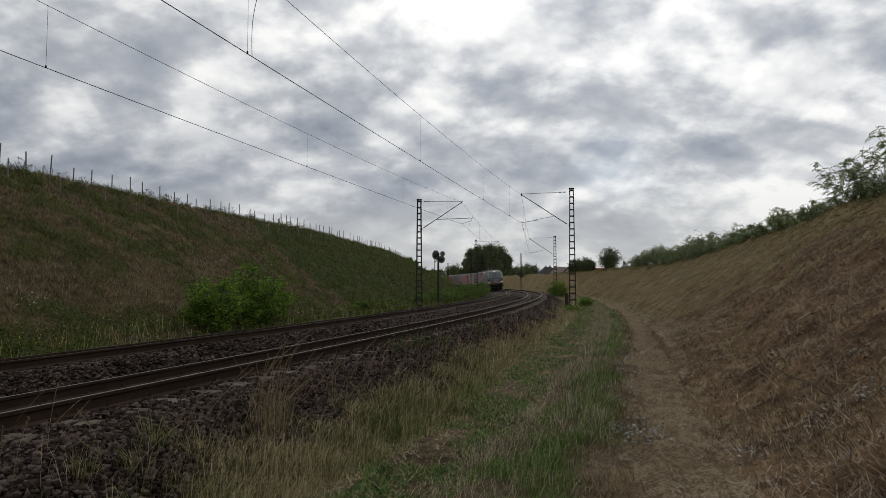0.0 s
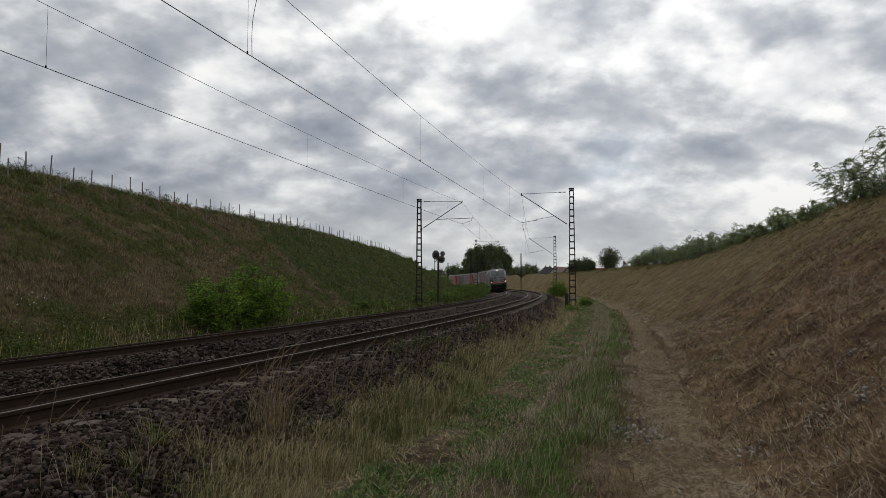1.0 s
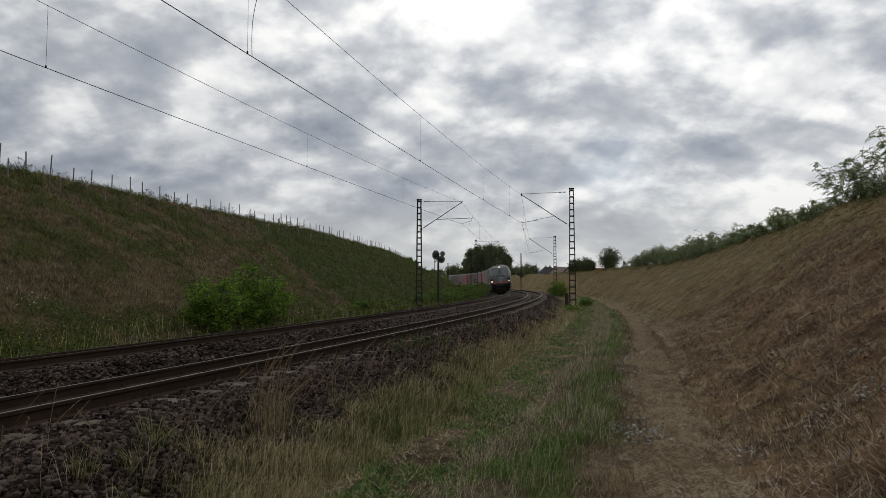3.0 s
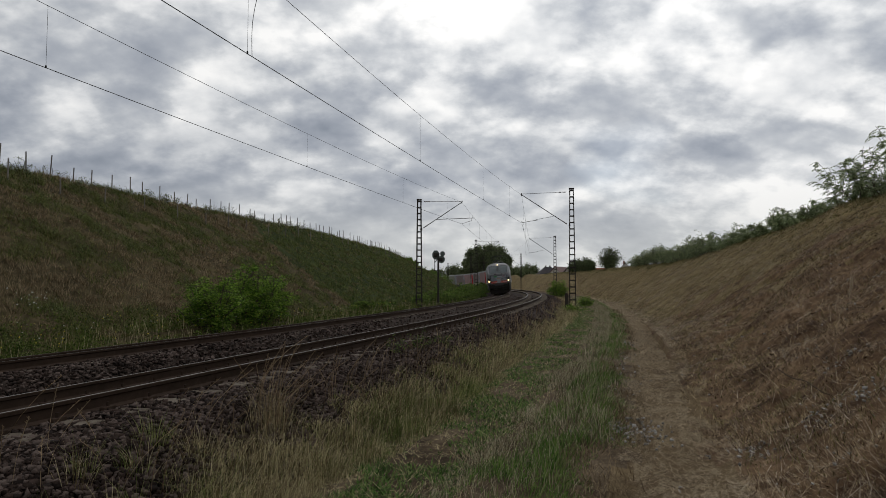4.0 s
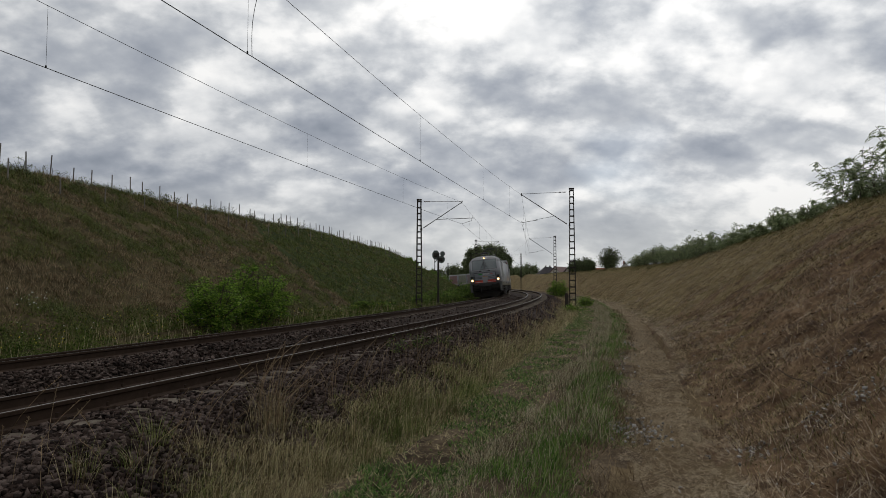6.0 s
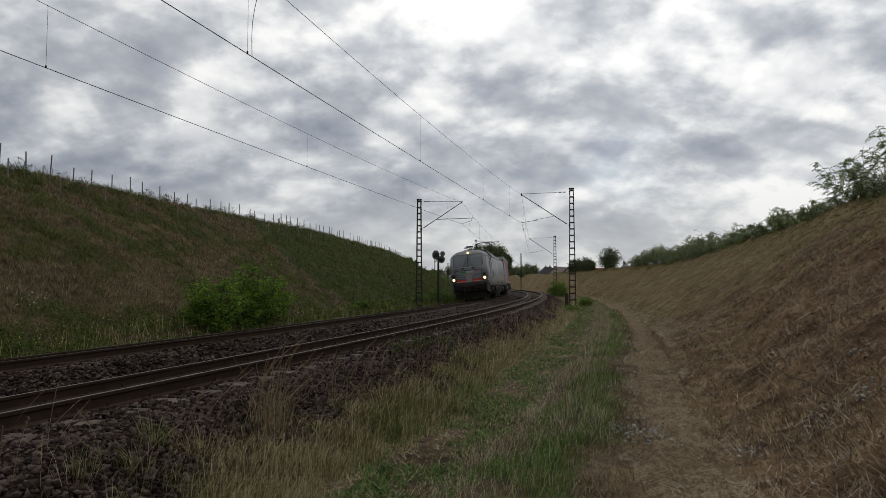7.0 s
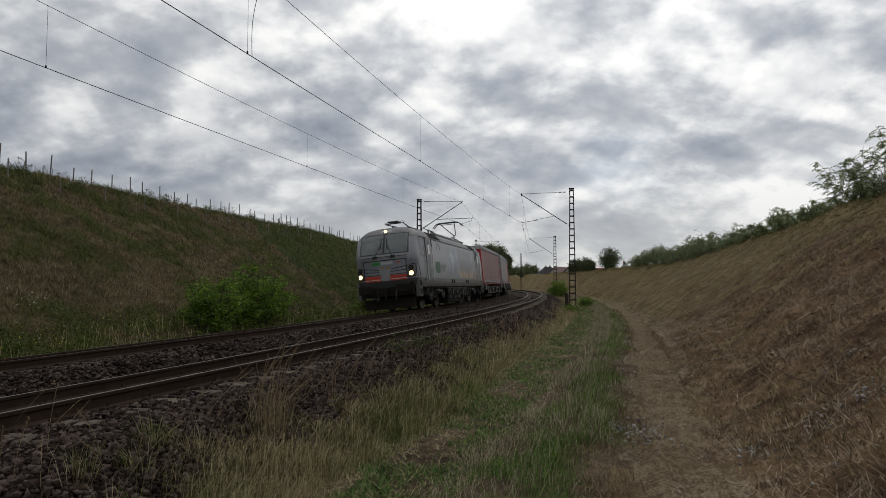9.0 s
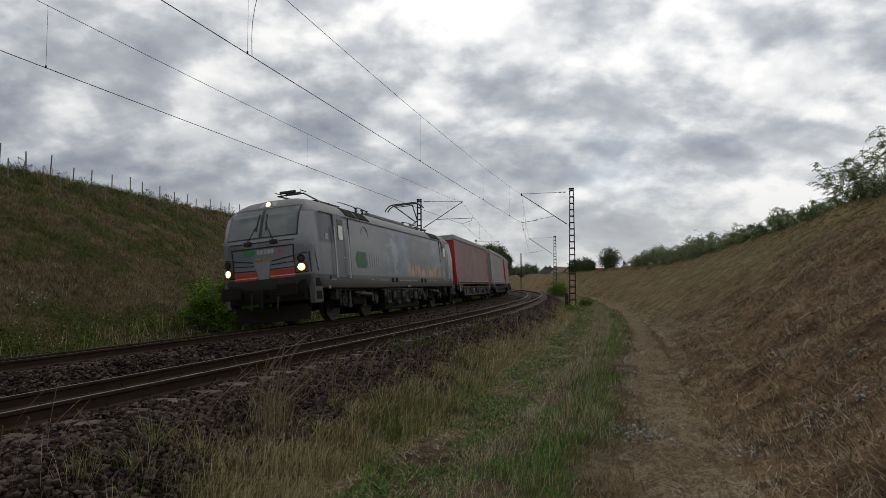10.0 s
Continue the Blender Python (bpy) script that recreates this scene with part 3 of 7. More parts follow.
def make_mast(s, lat, far, height, base):
    """A flat frame mast of two channels and battens; its arm reaches over the track on -x (near) or +x (far)."""
    t = tagged(new("catenary_mast"), "brown steel ladder-frame catenary mast with insulated arm", "catenary mast", "catenary masts")
    t.matrix_basis = stand(s, lat, base)
    h = height - base
    w0, w1 = 0.22, 0.125
    for sx in (-1, 1):
        bm = bmesh.new()
        q = [(sx * w0, 0.0), (sx * w1, h)]
        web = [(q[0][0] - 0.012, 0), (q[0][0] + 0.012, 0), (q[1][0] + 0.012, h), (q[1][0] - 0.012, h)]
        for y0, y1, wide in ((-0.07, 0.07, 0), (-0.075, -0.062, 1), (0.062, 0.075, 1)):
            o = web if not wide else [(q[0][0] - 0.035 , 0), (q[0][0] + 0.035, 0), (q[1][0] + 0.035, h), (q[1][0] - 0.035, h)]
            b2 = prism(o, y0, y1)
            tmp = bpy.data.meshes.new("tmp")
            b2.to_mesh(tmp)
            b2.free()
            bm.from_mesh(tmp)
            bpy.data.meshes.remove(tmp)
        part("mast_leg", bm, M_STEEL, t)
    n = int(h / 0.46)
    for i in range(n + 1):
        z = 0.25 + i * (h - 0.35) / n
        w = w0 + (w1 - w0) * z / h
        part("batten", box(0, -0.068, z, 2 * w, 0.012, 0.09), M_STEEL, t)
        part("batten", box(0, 0.068, z, 2 * w, 0.012, 0.09), M_STEEL, t)
    part("mast_cap", box(0, 0, h + 0.03, 0.36, 0.2, 0.1, 0.01), M_STEEL, t)
    part("foundation", box(0, 0, -0.15, 0.9, 0.7, 0.5, 0.03), M_SLEEPER, t, "concrete foundation block")
    d = 1 if far else -1
    reach = (-TRACK_GAP - 0.33 - lat) if far else (lat + 0.10)
    c_z, m_z = ((5.64, 7.26) if far else (5.63, 7.69))
    c_z, m_z = c_z - base, m_z - base
    low = (5.32 if far else 5.40) - base
    x0 = d * 0.2
    arm = part("cantilever_arm", bmesh.new(), M_STEEL, t, "galvanised tubular arm")
    bm = bmesh.new()
    foot, head = Vector((x0, 0, low)), Vector((d * reach, 0, m_z))
    ins_end = foot.lerp(head, 0.17)
    add_tube(bm, ins_end, head + (head - foot).normalized() * 0.08, 0.028, n=8)
    tie_a, tie_b = Vector((d * 0.15, 0, m_z + 0.12)), Vector((d * reach, 0, m_z + 0.06))
    tie_i = tie_a.lerp(tie_b, 0.22)
    add_tube(bm, tie_i, tie_b, 0.014, n=6)
    add_tube(bm, head + Vector((0, -0.05, -0.08)), head + Vector((0, 0.05, 0.12)), 0.035, n=6)
    if far:
        a = foot.lerp(head, 0.36)
        b = Vector((d * (reach + 0.95), 0, a.z + 0.05))
        add_tube(bm, a, b, 0.02, n=6)
        add_tube(bm, b + Vector((-d * 0.15, 0, 0.1)), b + Vector((-d * 0.25, 0, -0.2)), 0.014, n=6)
        add_tube(bm, b + Vector((-d * 0.25, 0, -0.2)), Vector((d * reach, 0, c_z + 0.02)), 0.013, n=6)
    else:
        a = foot.lerp(head, 0.30)
        add_tube(bm, a, Vector((d * (reach - 1.0), 0, c_z + 0.22)), 0.013, n=6)
        add_tube(bm, Vector((d * (reach - 1.15), 0, c_z + 0.20)), Vector((d * reach, 0, c_z + 0.03)), 0.018, n=6)
        add_tube(bm, Vector((d * reach, 0, c_z + 0.14)), Vector((d * reach, 0, c_z)), 0.014, n=6)
    bm.to_mesh(arm.data)
    bm.free()
    arm.data.materials.append(M_STEEL)
    bm = bmesh.new()
    add_insulator(bm, foot + (ins_end - foot) * 0.25, ins_end)
    part("insulator", bm, M_INSUL, arm)
    bm = bmesh.new()
    add_insulator(bm, tie_a.lerp(tie_i, 0.3), tie_i, 0.045)
    part("insulator", bm, M_INSUL, arm)
    part("bracket", box(x0 - d * 0.04, 0, low, 0.12, 0.2, 0.16, 0.01), M_STEEL, arm)
    part("bracket", box(d * 0.13, 0, m_z + 0.12, 0.1, 0.2, 0.12, 0.01), M_STEEL, arm)
    return t


make_overhead()
for _s in (44, 90, 143, 196):
    make_mast(_s, 3.46, False, 8.0, -0.62)
    make_mast(_s, -7.75, True, 7.5, -0.62)


# ---- vegetation ----
def blade_arrays(s, lat, length, width, t0, t1, rng, z=None, az=None, fine=14.0):
    """Grass blades: each rises from the ground at tilt t0 and bends to tilt t1 (radians from upright).
    Up to s = fine a blade has three triangles, past it one."""
    n = len(s)
    x, y, _ = line_at(s, lat)
    if z is None:
        z = ground_z(s, lat) - 0.01
    az = rng.uniform(0, 2 * math.pi, n) if az is None else az
    D = np.stack([np.cos(az), np.sin(az), np.zeros(n)], 1)
    f = az + math.pi / 2 + rng.uniform(-0.9, 0.9, n)
    W = np.stack([np.cos(f), np.sin(f), rng.uniform(-0.2, 0.2, n)], 1) * (width / 2)[:, None]
    B = np.stack([x, y, z], 1)
    up = np.array([0, 0, 1.0])
    M = B + (length * 0.5)[:, None] * (np.sin(t0)[:, None] * D + np.cos(t0)[:, None] * up)
    T = M + (length * 0.5)[:, None] * (np.sin(t1)[:, None] * D + np.cos(t1)[:, None] * up)
    a = s < fine
    V1 = np.stack([B - W, B + W, M + W * 0.8, M - W * 0.8, T], 1)[a].reshape(-1, 3)
    F1 = (np.array([(0, 1, 2), (0, 2, 3), (3, 2, 4)])[None] + (np.arange(a.sum()) * 5)[:, None, None]).reshape(-1, 3)
    V2 = np.stack([B - W * 1.2, B + W * 1.2, T], 1)[~a].reshape(-1, 3)
    F2 = np.arange(len(V2)).reshape(-1, 3) + len(V1)
    return np.concatenate([V1, V2]), np.concatenate([F1, F2])


def tufts(rng, s, lat, per, radius):
    """Gather places into tufts: blades stand round a common foot and lean outwards from it. Gives s, lat, way, lean."""
    n = len(s) // per
    c = np.repeat(np.arange(n), per)
    r = radius * np.sqrt(rng.uniform(0, 1, n * per)) * np.repeat(rng.uniform(0.5, 1.4, n), per)
    a = rng.uniform(0, 2 * math.pi, n * per)
    ss, ll = s[:n][c] + r * np.sin(a), lat[:n][c] + r * np.cos(a)
    h = np.interp(ss, _S, _HD)
    return ss, ll, a - h, 0.05 + 0.75 * r / (radius * 1.4)


def stuff(name, V, F, material, label, category="grass"):
    ob = new(name, mesh_np(name, V, F, material))
    return tagged(ob, label, category, kind="stuff")


def spread(rng, n, s0, s1, l0, l1, near=3.0):
    """Random places beside the track, denser near the camera."""
    s = (s0 + near) * ((s1 + near) / (s0 + near)) ** rng.uniform(0, 1, n) - near
    return s, rng.uniform(l0, l1, n)


def patchy(s, lat, size, seed, keep, rng):
    """Thin out places by smooth patches: keep is the share of full growth."""
    v = lattice_noise(s / size, lat / size, seed) * 0.5 + 0.5
    v = 0.65 * v + 0.35 * (lattice_noise(s / size * 2.7, lat / size * 2.7, seed + 1) * 0.5 + 0.5)
    return rng.uniform(0, 1, len(s)) < np.clip((v - 0.5) * 3 + keep, 0.02, 1)


def wander(s, seed, size=1.6, amount=0.3):
    """Sideways wander of an edge along the track."""
    return amount * (lattice_noise(s / size, 0 * s, seed) + 0.5 * lattice_noise(s / size * 3.1, 0 * s, seed + 1))


def leaf_quads(P, D, size, aspect, rng, droop=0.3):
    """Pointed leaflets at P along directions D: two triangles each."""
    n = len(P)
    D = D / (np.linalg.norm(D, axis=1)[:, None] + 1e-9)
    R = rng.normal(0, 1, (n, 3))
    S = np.cross(D, R)
    S /= np.linalg.norm(S, axis=1)[:, None] + 1e-9
    L = size[:, None]
    tip = P + D * L - np.array([0, 0, 1.0]) * L * droop * 0.5
    mid = P + D * L * 0.45
    V = np.stack([P, mid + S * L * aspect / 2, tip, mid - S * L * aspect / 2], 1).reshape(-1, 3)
    k = (np.arange(n) * 4)[:, None, None]
    return V, (np.array([(0, 1, 2), (0, 2, 3)])[None] + k).reshape(-1, 3)


def make_grass():
    rng = np.random.default_rng(11)
    U = rng.uniform

    def wind(n, spread_a=1.1):
        return rng.normal(0.15, spread_a, n)

    # tall half-dry strip beside the ballast
    for n, m, name, hmin, hmax, keep, seed, label in (
            (135000, M_TALL, "dry_tall_grass", 0.20, 0.66, 0.58, 31, "tall dry straw-coloured grass beside the ballast"),
            (105000, M_OLIVE, "green_tall_grass", 0.18, 0.55, 0.86, 47, "olive green grass growing through tall dry grass")):
        s, lat = spread(rng, n, -0.3, 80, 1.35, 4.6)
        l0, l1 = np.interp(s, [0, 2.0, 3.2, 5, 8, 14, 25], [2.9, 2.7, 2.56, 2.42, 2.42, 2.5, 2.7]) + wander(s, 301, 0.8, 0.3), 3.85 + wander(s, 307, 1.0, 0.25)
        k = patchy(s, lat, 0.9, seed, keep, rng) & (lat > l0 - 0.15) & (lat < l1)
        if m is M_OLIVE:
            k &= U(0, 1, len(s)) < np.interp(s, [7, 18], [1.0, 0.4])
        s, lat, l0, l1 = s[k], lat[k], l0[k], l1[k]
        edge = np.clip((lat - l0 + 0.15) / 0.6, 0.3, 1) * np.clip((l1 - lat) / 0.4, 0.25, 1)
        L = U(hmin, hmax, len(s)) * edge * (0.85 + 0.65 * lattice_noise(s / 0.45, lat / 0.45, 77)) * np.where(U(0, 1, len(s)) < 0.06, 1.5, 1.0)
        t0 = U(0.0, 0.75, len(s))
        stuff(name, *blade_arrays(s, lat, L, U(0.002, 0.0042, len(s)) + 0.0003 * np.maximum(s + 2, 2), t0, t0 + U(0.2, 1.25, len(s)), rng, az=wind(len(s), 1.3), z=np.maximum(bed_z(lat), ground_z(s, lat)) - 0.02), m, label)

    # loose reddish stalks that stand above the dry grass along the ballast
    s, lat = spread(rng, 1700, 4.5, 60, 2.0, 3.4, 4.0)
    k = patchy(s, lat, 1.1, 351, 0.45, rng)
    s, lat = s[k], lat[k]
    t0 = U(0.0, 0.3, len(s))
    stuff("reddish_stalks", *blade_arrays(s, lat, U(0.3, 0.8, len(s)), 0.0022 + 0.00022 * s, t0, t0 + U(0.0, 0.7, len(s)), rng, az=wind(len(s), 1.4), z=np.maximum(bed_z(lat), ground_z(s, lat)) - 0.02, fine=30.0), M_STALK, "thin reddish brown stalks standing along the ballast", "weeds")
    # loose tufts on the foot of the ballast close by
    for m, n, name, label in ((M_OLIVE, 8, "ballast_tufts", "small green grass tufts at the foot of the ballast"), (M_DRY, 5, "dry_ballast_tufts", "small dry grass tufts at the foot of the ballast")):
        s, lat = U(0.4, 2.6, n * 46), U(2.1, 2.8, n * 46)
        s, lat, az, lean = tufts(rng, s, lat, 46, 0.11)
        t0 = lean * U(0.4, 1.0, len(s))
        stuff(name, *blade_arrays(s, lat, U(0.14, 0.42, len(s)), U(0.003, 0.005, len(s)), t0, t0 + U(0.1, 0.7, len(s)), rng, az=az, z=np.maximum(bed_z(lat), ground_z(s, lat)) - 0.02), m, label)

    # one strong pale tuft on the ballast shoulder
    s, lat, az, lean = tufts(rng, U(3.2, 3.7, 270), U(2.42, 2.68, 270), 90, 0.17)
    t0 = lean * U(0.2, 0.8, len(s))
    stuff("pale_tuft", *blade_arrays(s, lat, U(0.2, 0.75, len(s)), U(0.002, 0.004, len(s)), t0, t0 + U(0.1, 1.0, len(s)), rng, az=az, z=np.maximum(bed_z(lat), ground_z(s, lat)) - 0.02), M_TALL, "tall pale grass tuft on the ballast shoulder")
    # grass along the middle of the farm track
    for n, m, name, hmin, hmax, keep, seed, label in (
            (115000, M_GREEN, "green_verge_grass", 0.06, 0.25, 0.70, 12, "lush green grass along the middle of the farm track"),
            (150000, M_DRYG, "dry_verge_grass", 0.07, 0.28, 0.80, 19, "dry grass mixed into the middle of the farm track")):
        s, lat = spread(rng, n, 0.2, 80, 4.3, 6.7)
        l0, l1 = 4.50 + wander(s, 311, 0.8, 0.22), np.interp(s, [0, 3, 6, 12, 25], [5.75, 5.8, 5.95, 6.05, 6.05]) + wander(s, 317, 0.9, 0.26)
        k = patchy(s, lat, 0.8, seed, keep, rng) & (lat > l0) & (lat < l1)
        if m is M_DRYG:
            k &= (((lat < np.interp(s, [2, 5, 10, 20], [4.6, 4.95, 5.25, 5.5])) & (s > 2.0)) | (U(0, 1, len(s)) < np.where(s < 4, 0.14, 0.36)))
        else:
            k &= (lat > np.interp(s, [2, 5, 10, 20], [4.6, 4.9, 5.2, 5.5])) | (U(0, 1, len(s)) < 0.3)
        s, lat, l0, l1 = s[k], lat[k], l0[k], l1[k]
        edge = np.clip((lat - l0) / 0.5, 0.25, 1) * np.clip((l1 - lat) / 0.35, 0.25, 1)
        L = U(hmin, hmax, len(s)) * edge
        t0 = U(0.1, 0.7, len(s))
        stuff(name, *blade_arrays(s, lat, L, U(0.002, 0.0045, len(s)) + 0.0003 * np.maximum(s + 2, 2), t0, t0 + U(0.2, 0.9, len(s)), rng, az=wind(len(s), 1.5), fine=10.0), m, label)

    # low weeds, short grass and straw in the wheel track
    s, lat = spread(rng, 72000, 0.2, 70, 3.55, 4.75)
    k = patchy(s, lat, 0.45, 71, 0.40, rng)
    s, lat = s[k], lat[k]
    t0 = U(0.4, 1.2, len(s))
    stuff("track_weeds", *blade_arrays(s, lat, U(0.03, 0.10, len(s)), U(0.007, 0.018, len(s)) + 0.0004 * np.maximum(s, 0), t0, t0 + U(0.0, 0.5, len(s)), rng, fine=0), M_RUTWEED, "low green weeds in the bare wheel track", "weeds")
    s, lat = spread(rng, 15000, 0.2, 70, 3.5, 4.9)
    t0 = U(0.9, 1.55, len(s))
    stuff("track_straw", *blade_arrays(s, lat, U(0.05, 0.17, len(s)), U(0.003, 0.005, len(s)) + 0.0003 * np.maximum(s, 1), t0, t0 + U(-0.1, 0.3, len(s)), rng, z=ground_z(s, lat) + U(0.0, 0.02, len(s)), fine=0), M_TALL, "loose pale straw lying in the wheel track", "straw")

    # trodden straw on the foot path
    s, lat = spread(rng, 130000, 0.2, 80, 5.8, 7.5)
    k = (lat > 5.98 + wander(s, 331, 0.8, 0.15)) & (lat < np.interp(s, [0, 6, 12, 25], [6.75, 6.8, 7.0, 7.4]) + wander(s, 337, 1.0, 0.15))
    s, lat = s[k], lat[k]
    t0 = U(1.15, 1.57, len(s))
    stuff("path_straw", *blade_arrays(s, lat, U(0.025, 0.13, len(s)), U(0.0016, 0.0034, len(s)) + 0.0003 * np.maximum(s, 1), t0, t0 + U(-0.15, 0.2, len(s)), rng, z=ground_z(s, lat) + U(0.0, 0.018, len(s)), fine=0), M_HAYP, "pale trodden straw on the path", "straw")

    # mown bank: cut stalks and hay lying on the slope, redder low down, tanner further off and higher
    for n, m, name, seed, keep, label in ((380000, M_HAY, "mown_hay", 91, 0.62, "reddish brown mown hay lying on the bank"), (430000, M_TANHAY, "tan_hay", 93, 0.72, "tan mown hay lying on the bank")):
        s, lat = spread(rng, n, -0.8, 150, 6.6, 14.8, 4.0)
        k = patchy(s, lat, 1.0, seed, keep, rng) & (lat > np.interp(s, [0, 6, 12, 25], [6.7, 6.75, 6.95, 7.3]) + wander(s, 337, 1.0, 0.15))
        far_up = np.clip((s - 8) / 14, 0, 1) * 0.6 + np.clip((lat - 9.5) / 3.5, 0, 1) * 0.5
        k &= (U(0, 1, len(s)) < (far_up + 0.35 if m is M_TANHAY else 1.1 - far_up))
        s, lat = s[k], lat[k]
        az = -np.interp(s, _S, _HD) + math.pi + rng.normal(0.0, 1.4, len(s))
        t0 = U(0.6, 1.5, len(s))
        d = np.hypot(s + 2, lat - 6)
        stuff(name, *blade_arrays(s, lat, U(0.025, 0.12, len(s)), U(0.0014, 0.0032, len(s)) + 0.00022 * d, t0, t0 + U(-0.2, 0.4, len(s)), rng, az=az, z=ground_z(s, lat) + U(0.0, 0.03, len(s)), fine=0), m, label, "hay")
    # longer bleached straws tangled over the hay
    s, lat = spread(rng, 105000, -0.8, 60, 6.8, 14.5, 3.0)
    k = patchy(s, lat, 0.7, 121, 0.55, rng)
    s, lat = s[k], lat[k]
    t0 = U(0.7, 1.6, len(s))
    stuff("bleached_straw", *blade_arrays(s, lat, U(0.05, 0.24, len(s)), U(0.0018, 0.0036, len(s)) + 0.0002 * np.hypot(s + 2, lat - 6), t0, t0 + U(-0.3, 0.6, len(s)), rng, z=ground_z(s, lat) + U(0.005, 0.04, len(s)), fine=0), M_PALEHAY, "long bleached straws tangled over the mown bank", "straw")
    # dead matted grass between the green strip and the path
    s, lat = spread(rng, 30000, 0.4, 40, 5.4, 6.2, 3.0)
    k = patchy(s, lat, 0.5, 125, 0.55, rng)
    s, lat = s[k], lat[k]
    t0 = U(0.5, 1.5, len(s))
    stuff("matted_grass", *blade_arrays(s, lat, U(0.05, 0.2, len(s)), U(0.002, 0.0042, len(s)) + 0.0003 * s, t0, t0 + U(-0.1, 0.6, len(s)), rng, z=ground_z(s, lat) + U(0, 0.02, len(s)), fine=0), M_BROWN, "brown matted dead grass at the edge of the path", "grass")
    # short stubble standing on the bank, greener towards the top and the foot
    s, lat = spread(rng, 110000, -0.8, 130, 7.0, 14.8, 4.0)
    k = patchy(s, lat, 1.5, 96, 0.12, rng) | ((lat > 11.8) & (U(0, 1, len(s)) < 0.5)) | ((lat < 8.0) & (s > 3.5) & (U(0, 1, len(s)) < 0.7))
    s, lat = s[k], lat[k]
    t0 = U(0.1, 0.8, len(s))
    stuff("bank_stubble", *blade_arrays(s, lat, U(0.03, 0.12, len(s)) * np.where(lat > 12.5, 1.7, 1.0), U(0.003, 0.005, len(s)) + 0.0003 * np.hypot(s + 2, lat - 6), t0, t0 + U(0.1, 0.8, len(s)), rng, fine=0), M_MIXED, "sparse olive stubble on the mown bank", "grass")
    s, lat = spread(rng, 40000, 14, 170, 13.2, 16.5, 4.0)
    t0 = U(0.3, 0.9, len(s))
    stuff("bank_top_grass", *blade_arrays(s, lat, U(0.06, 0.24, len(s)), 0.004 + 0.0003 * s, t0, t0 + U(0.1, 0.8, len(s)), rng, fine=0), M_MIXED, "uncut dry grass along the top of the bank", "grass")

    # far bank: brown matted grass with green clumps, all green further along
    def herb(s, lat):
        return 0.75 * lattice_noise(s / 1.5, lat / 1.0, 51) + 0.6 * lattice_noise(s / 0.62, lat / 0.45, 52) + 0.35 * lattice_noise(s / 5.0, lat / 3.0, 53)

    for n, m, name, lo, gain, hmin, hmax, label in (
            (330000, M_DRYB, "bank_dry_grass", 0.40, -1.9, 0.10, 0.30, "brown matted dry grass on the steep bank"),
            (260000, M_MIXED, "bank_rough_grass", 0.45, 0.5, 0.08, 0.26, "rough olive grass covering the steep bank"),
            (280000, M_BGREEN, "bank_green_growth", 0.14, 1.9, 0.08, 0.30, "green herb clumps on the steep bank")):
        s, lat = spread(rng, n, 8, 150, -22.5, -8.6, 12.0)
        lush = (s > 36 + 1.2 * np.clip(-15 - lat, 0, 9) + 3 * lattice_noise(s / 3, lat / 2, 111)) & (lat < -9.5)
        share = np.clip(lo + gain * herb(s, lat), 0.03, 1.0)
        share = np.where(lush, 0.85 if m is M_BGREEN else 0.12, share)
        k = U(0, 1, len(s)) < share
        s, lat = s[k], lat[k]
        pick = rng.permutation(len(s))
        s, lat, az, lean = tufts(rng, s[pick], lat[pick], 18, 0.2)
        d = np.hypot(s + 2, lat - 6)
        t0 = lean * U(0.3, 0.9, len(s)) + U(0.0, 0.3, len(s))
        clump = 0.95 + 0.55 * np.repeat(rng.uniform(-1, 1, len(s) // 18), 18)
        stuff(name, *blade_arrays(s, lat, U(hmin, hmax, len(s)) * clump, 0.004 + 0.00042 * d, t0, t0 + U(0.2, 1.1, len(s)), rng, az=az, fine=0), m, label)
    # leafy herbs in rounded clumps between the grass
    s, lat = spread(rng, 5200, 9, 110, -21.8, -9.0, 12.0)
    k = herb(s, lat) > 0.2
    s, lat = np.repeat(s[k], 56), np.repeat(lat[k], 56)
    r = np.repeat(U(0.10, 0.28, k.sum()), 56)
    up = U(0, 1, len(s))
    s, lat = s + rng.normal(0, 1, len(s)) * r * 0.7, lat + rng.normal(0, 1, len(s)) * r * 0.7
    x, y, _ = line_at(s, lat)
    P = np.stack([x, y, ground_z(s, lat) + r * 1.3 * up], 1)
    V, F = leaf_quads(P, rng.normal(0, 1, P.shape) + np.array([0, 0, 0.5]), U(0.022, 0.055, len(s)) * (1 + s / 60), 0.42, rng)
    stuff("bank_herbs", V, F, M_HERB, "dark green leafy herbs in clumps on the steep bank", "weeds")

    # tall weeds on the verge beyond the tracks
    s, lat = spread(rng, 84000, 6, 150, -9.8, -6.75, 10.0)
    k = patchy(s, lat, 1.0, 61, 0.6, rng)
    s, lat, az, lean = tufts(rng, s[k], lat[k], 16, 0.2)
    t0 = lean * 0.6
    stuff("verge_weeds", *blade_arrays(s, lat, U(0.10, 0.44, len(s)) * (0.8 + 0.6 * lattice_noise(s / 0.8, lat / 0.8, 63)), 0.007 + 0.0004 * (s + 4), t0, t0 + U(0.4, 1.6, len(s)), rng, az=az, fine=0), M_WEED, "tall green weeds along the far side of the tracks", "weeds")
    s, lat = spread(rng, 2000, 6, 120, -9.6, -6.75, 10.0)
    t0 = U(0.0, 0.3, len(s))
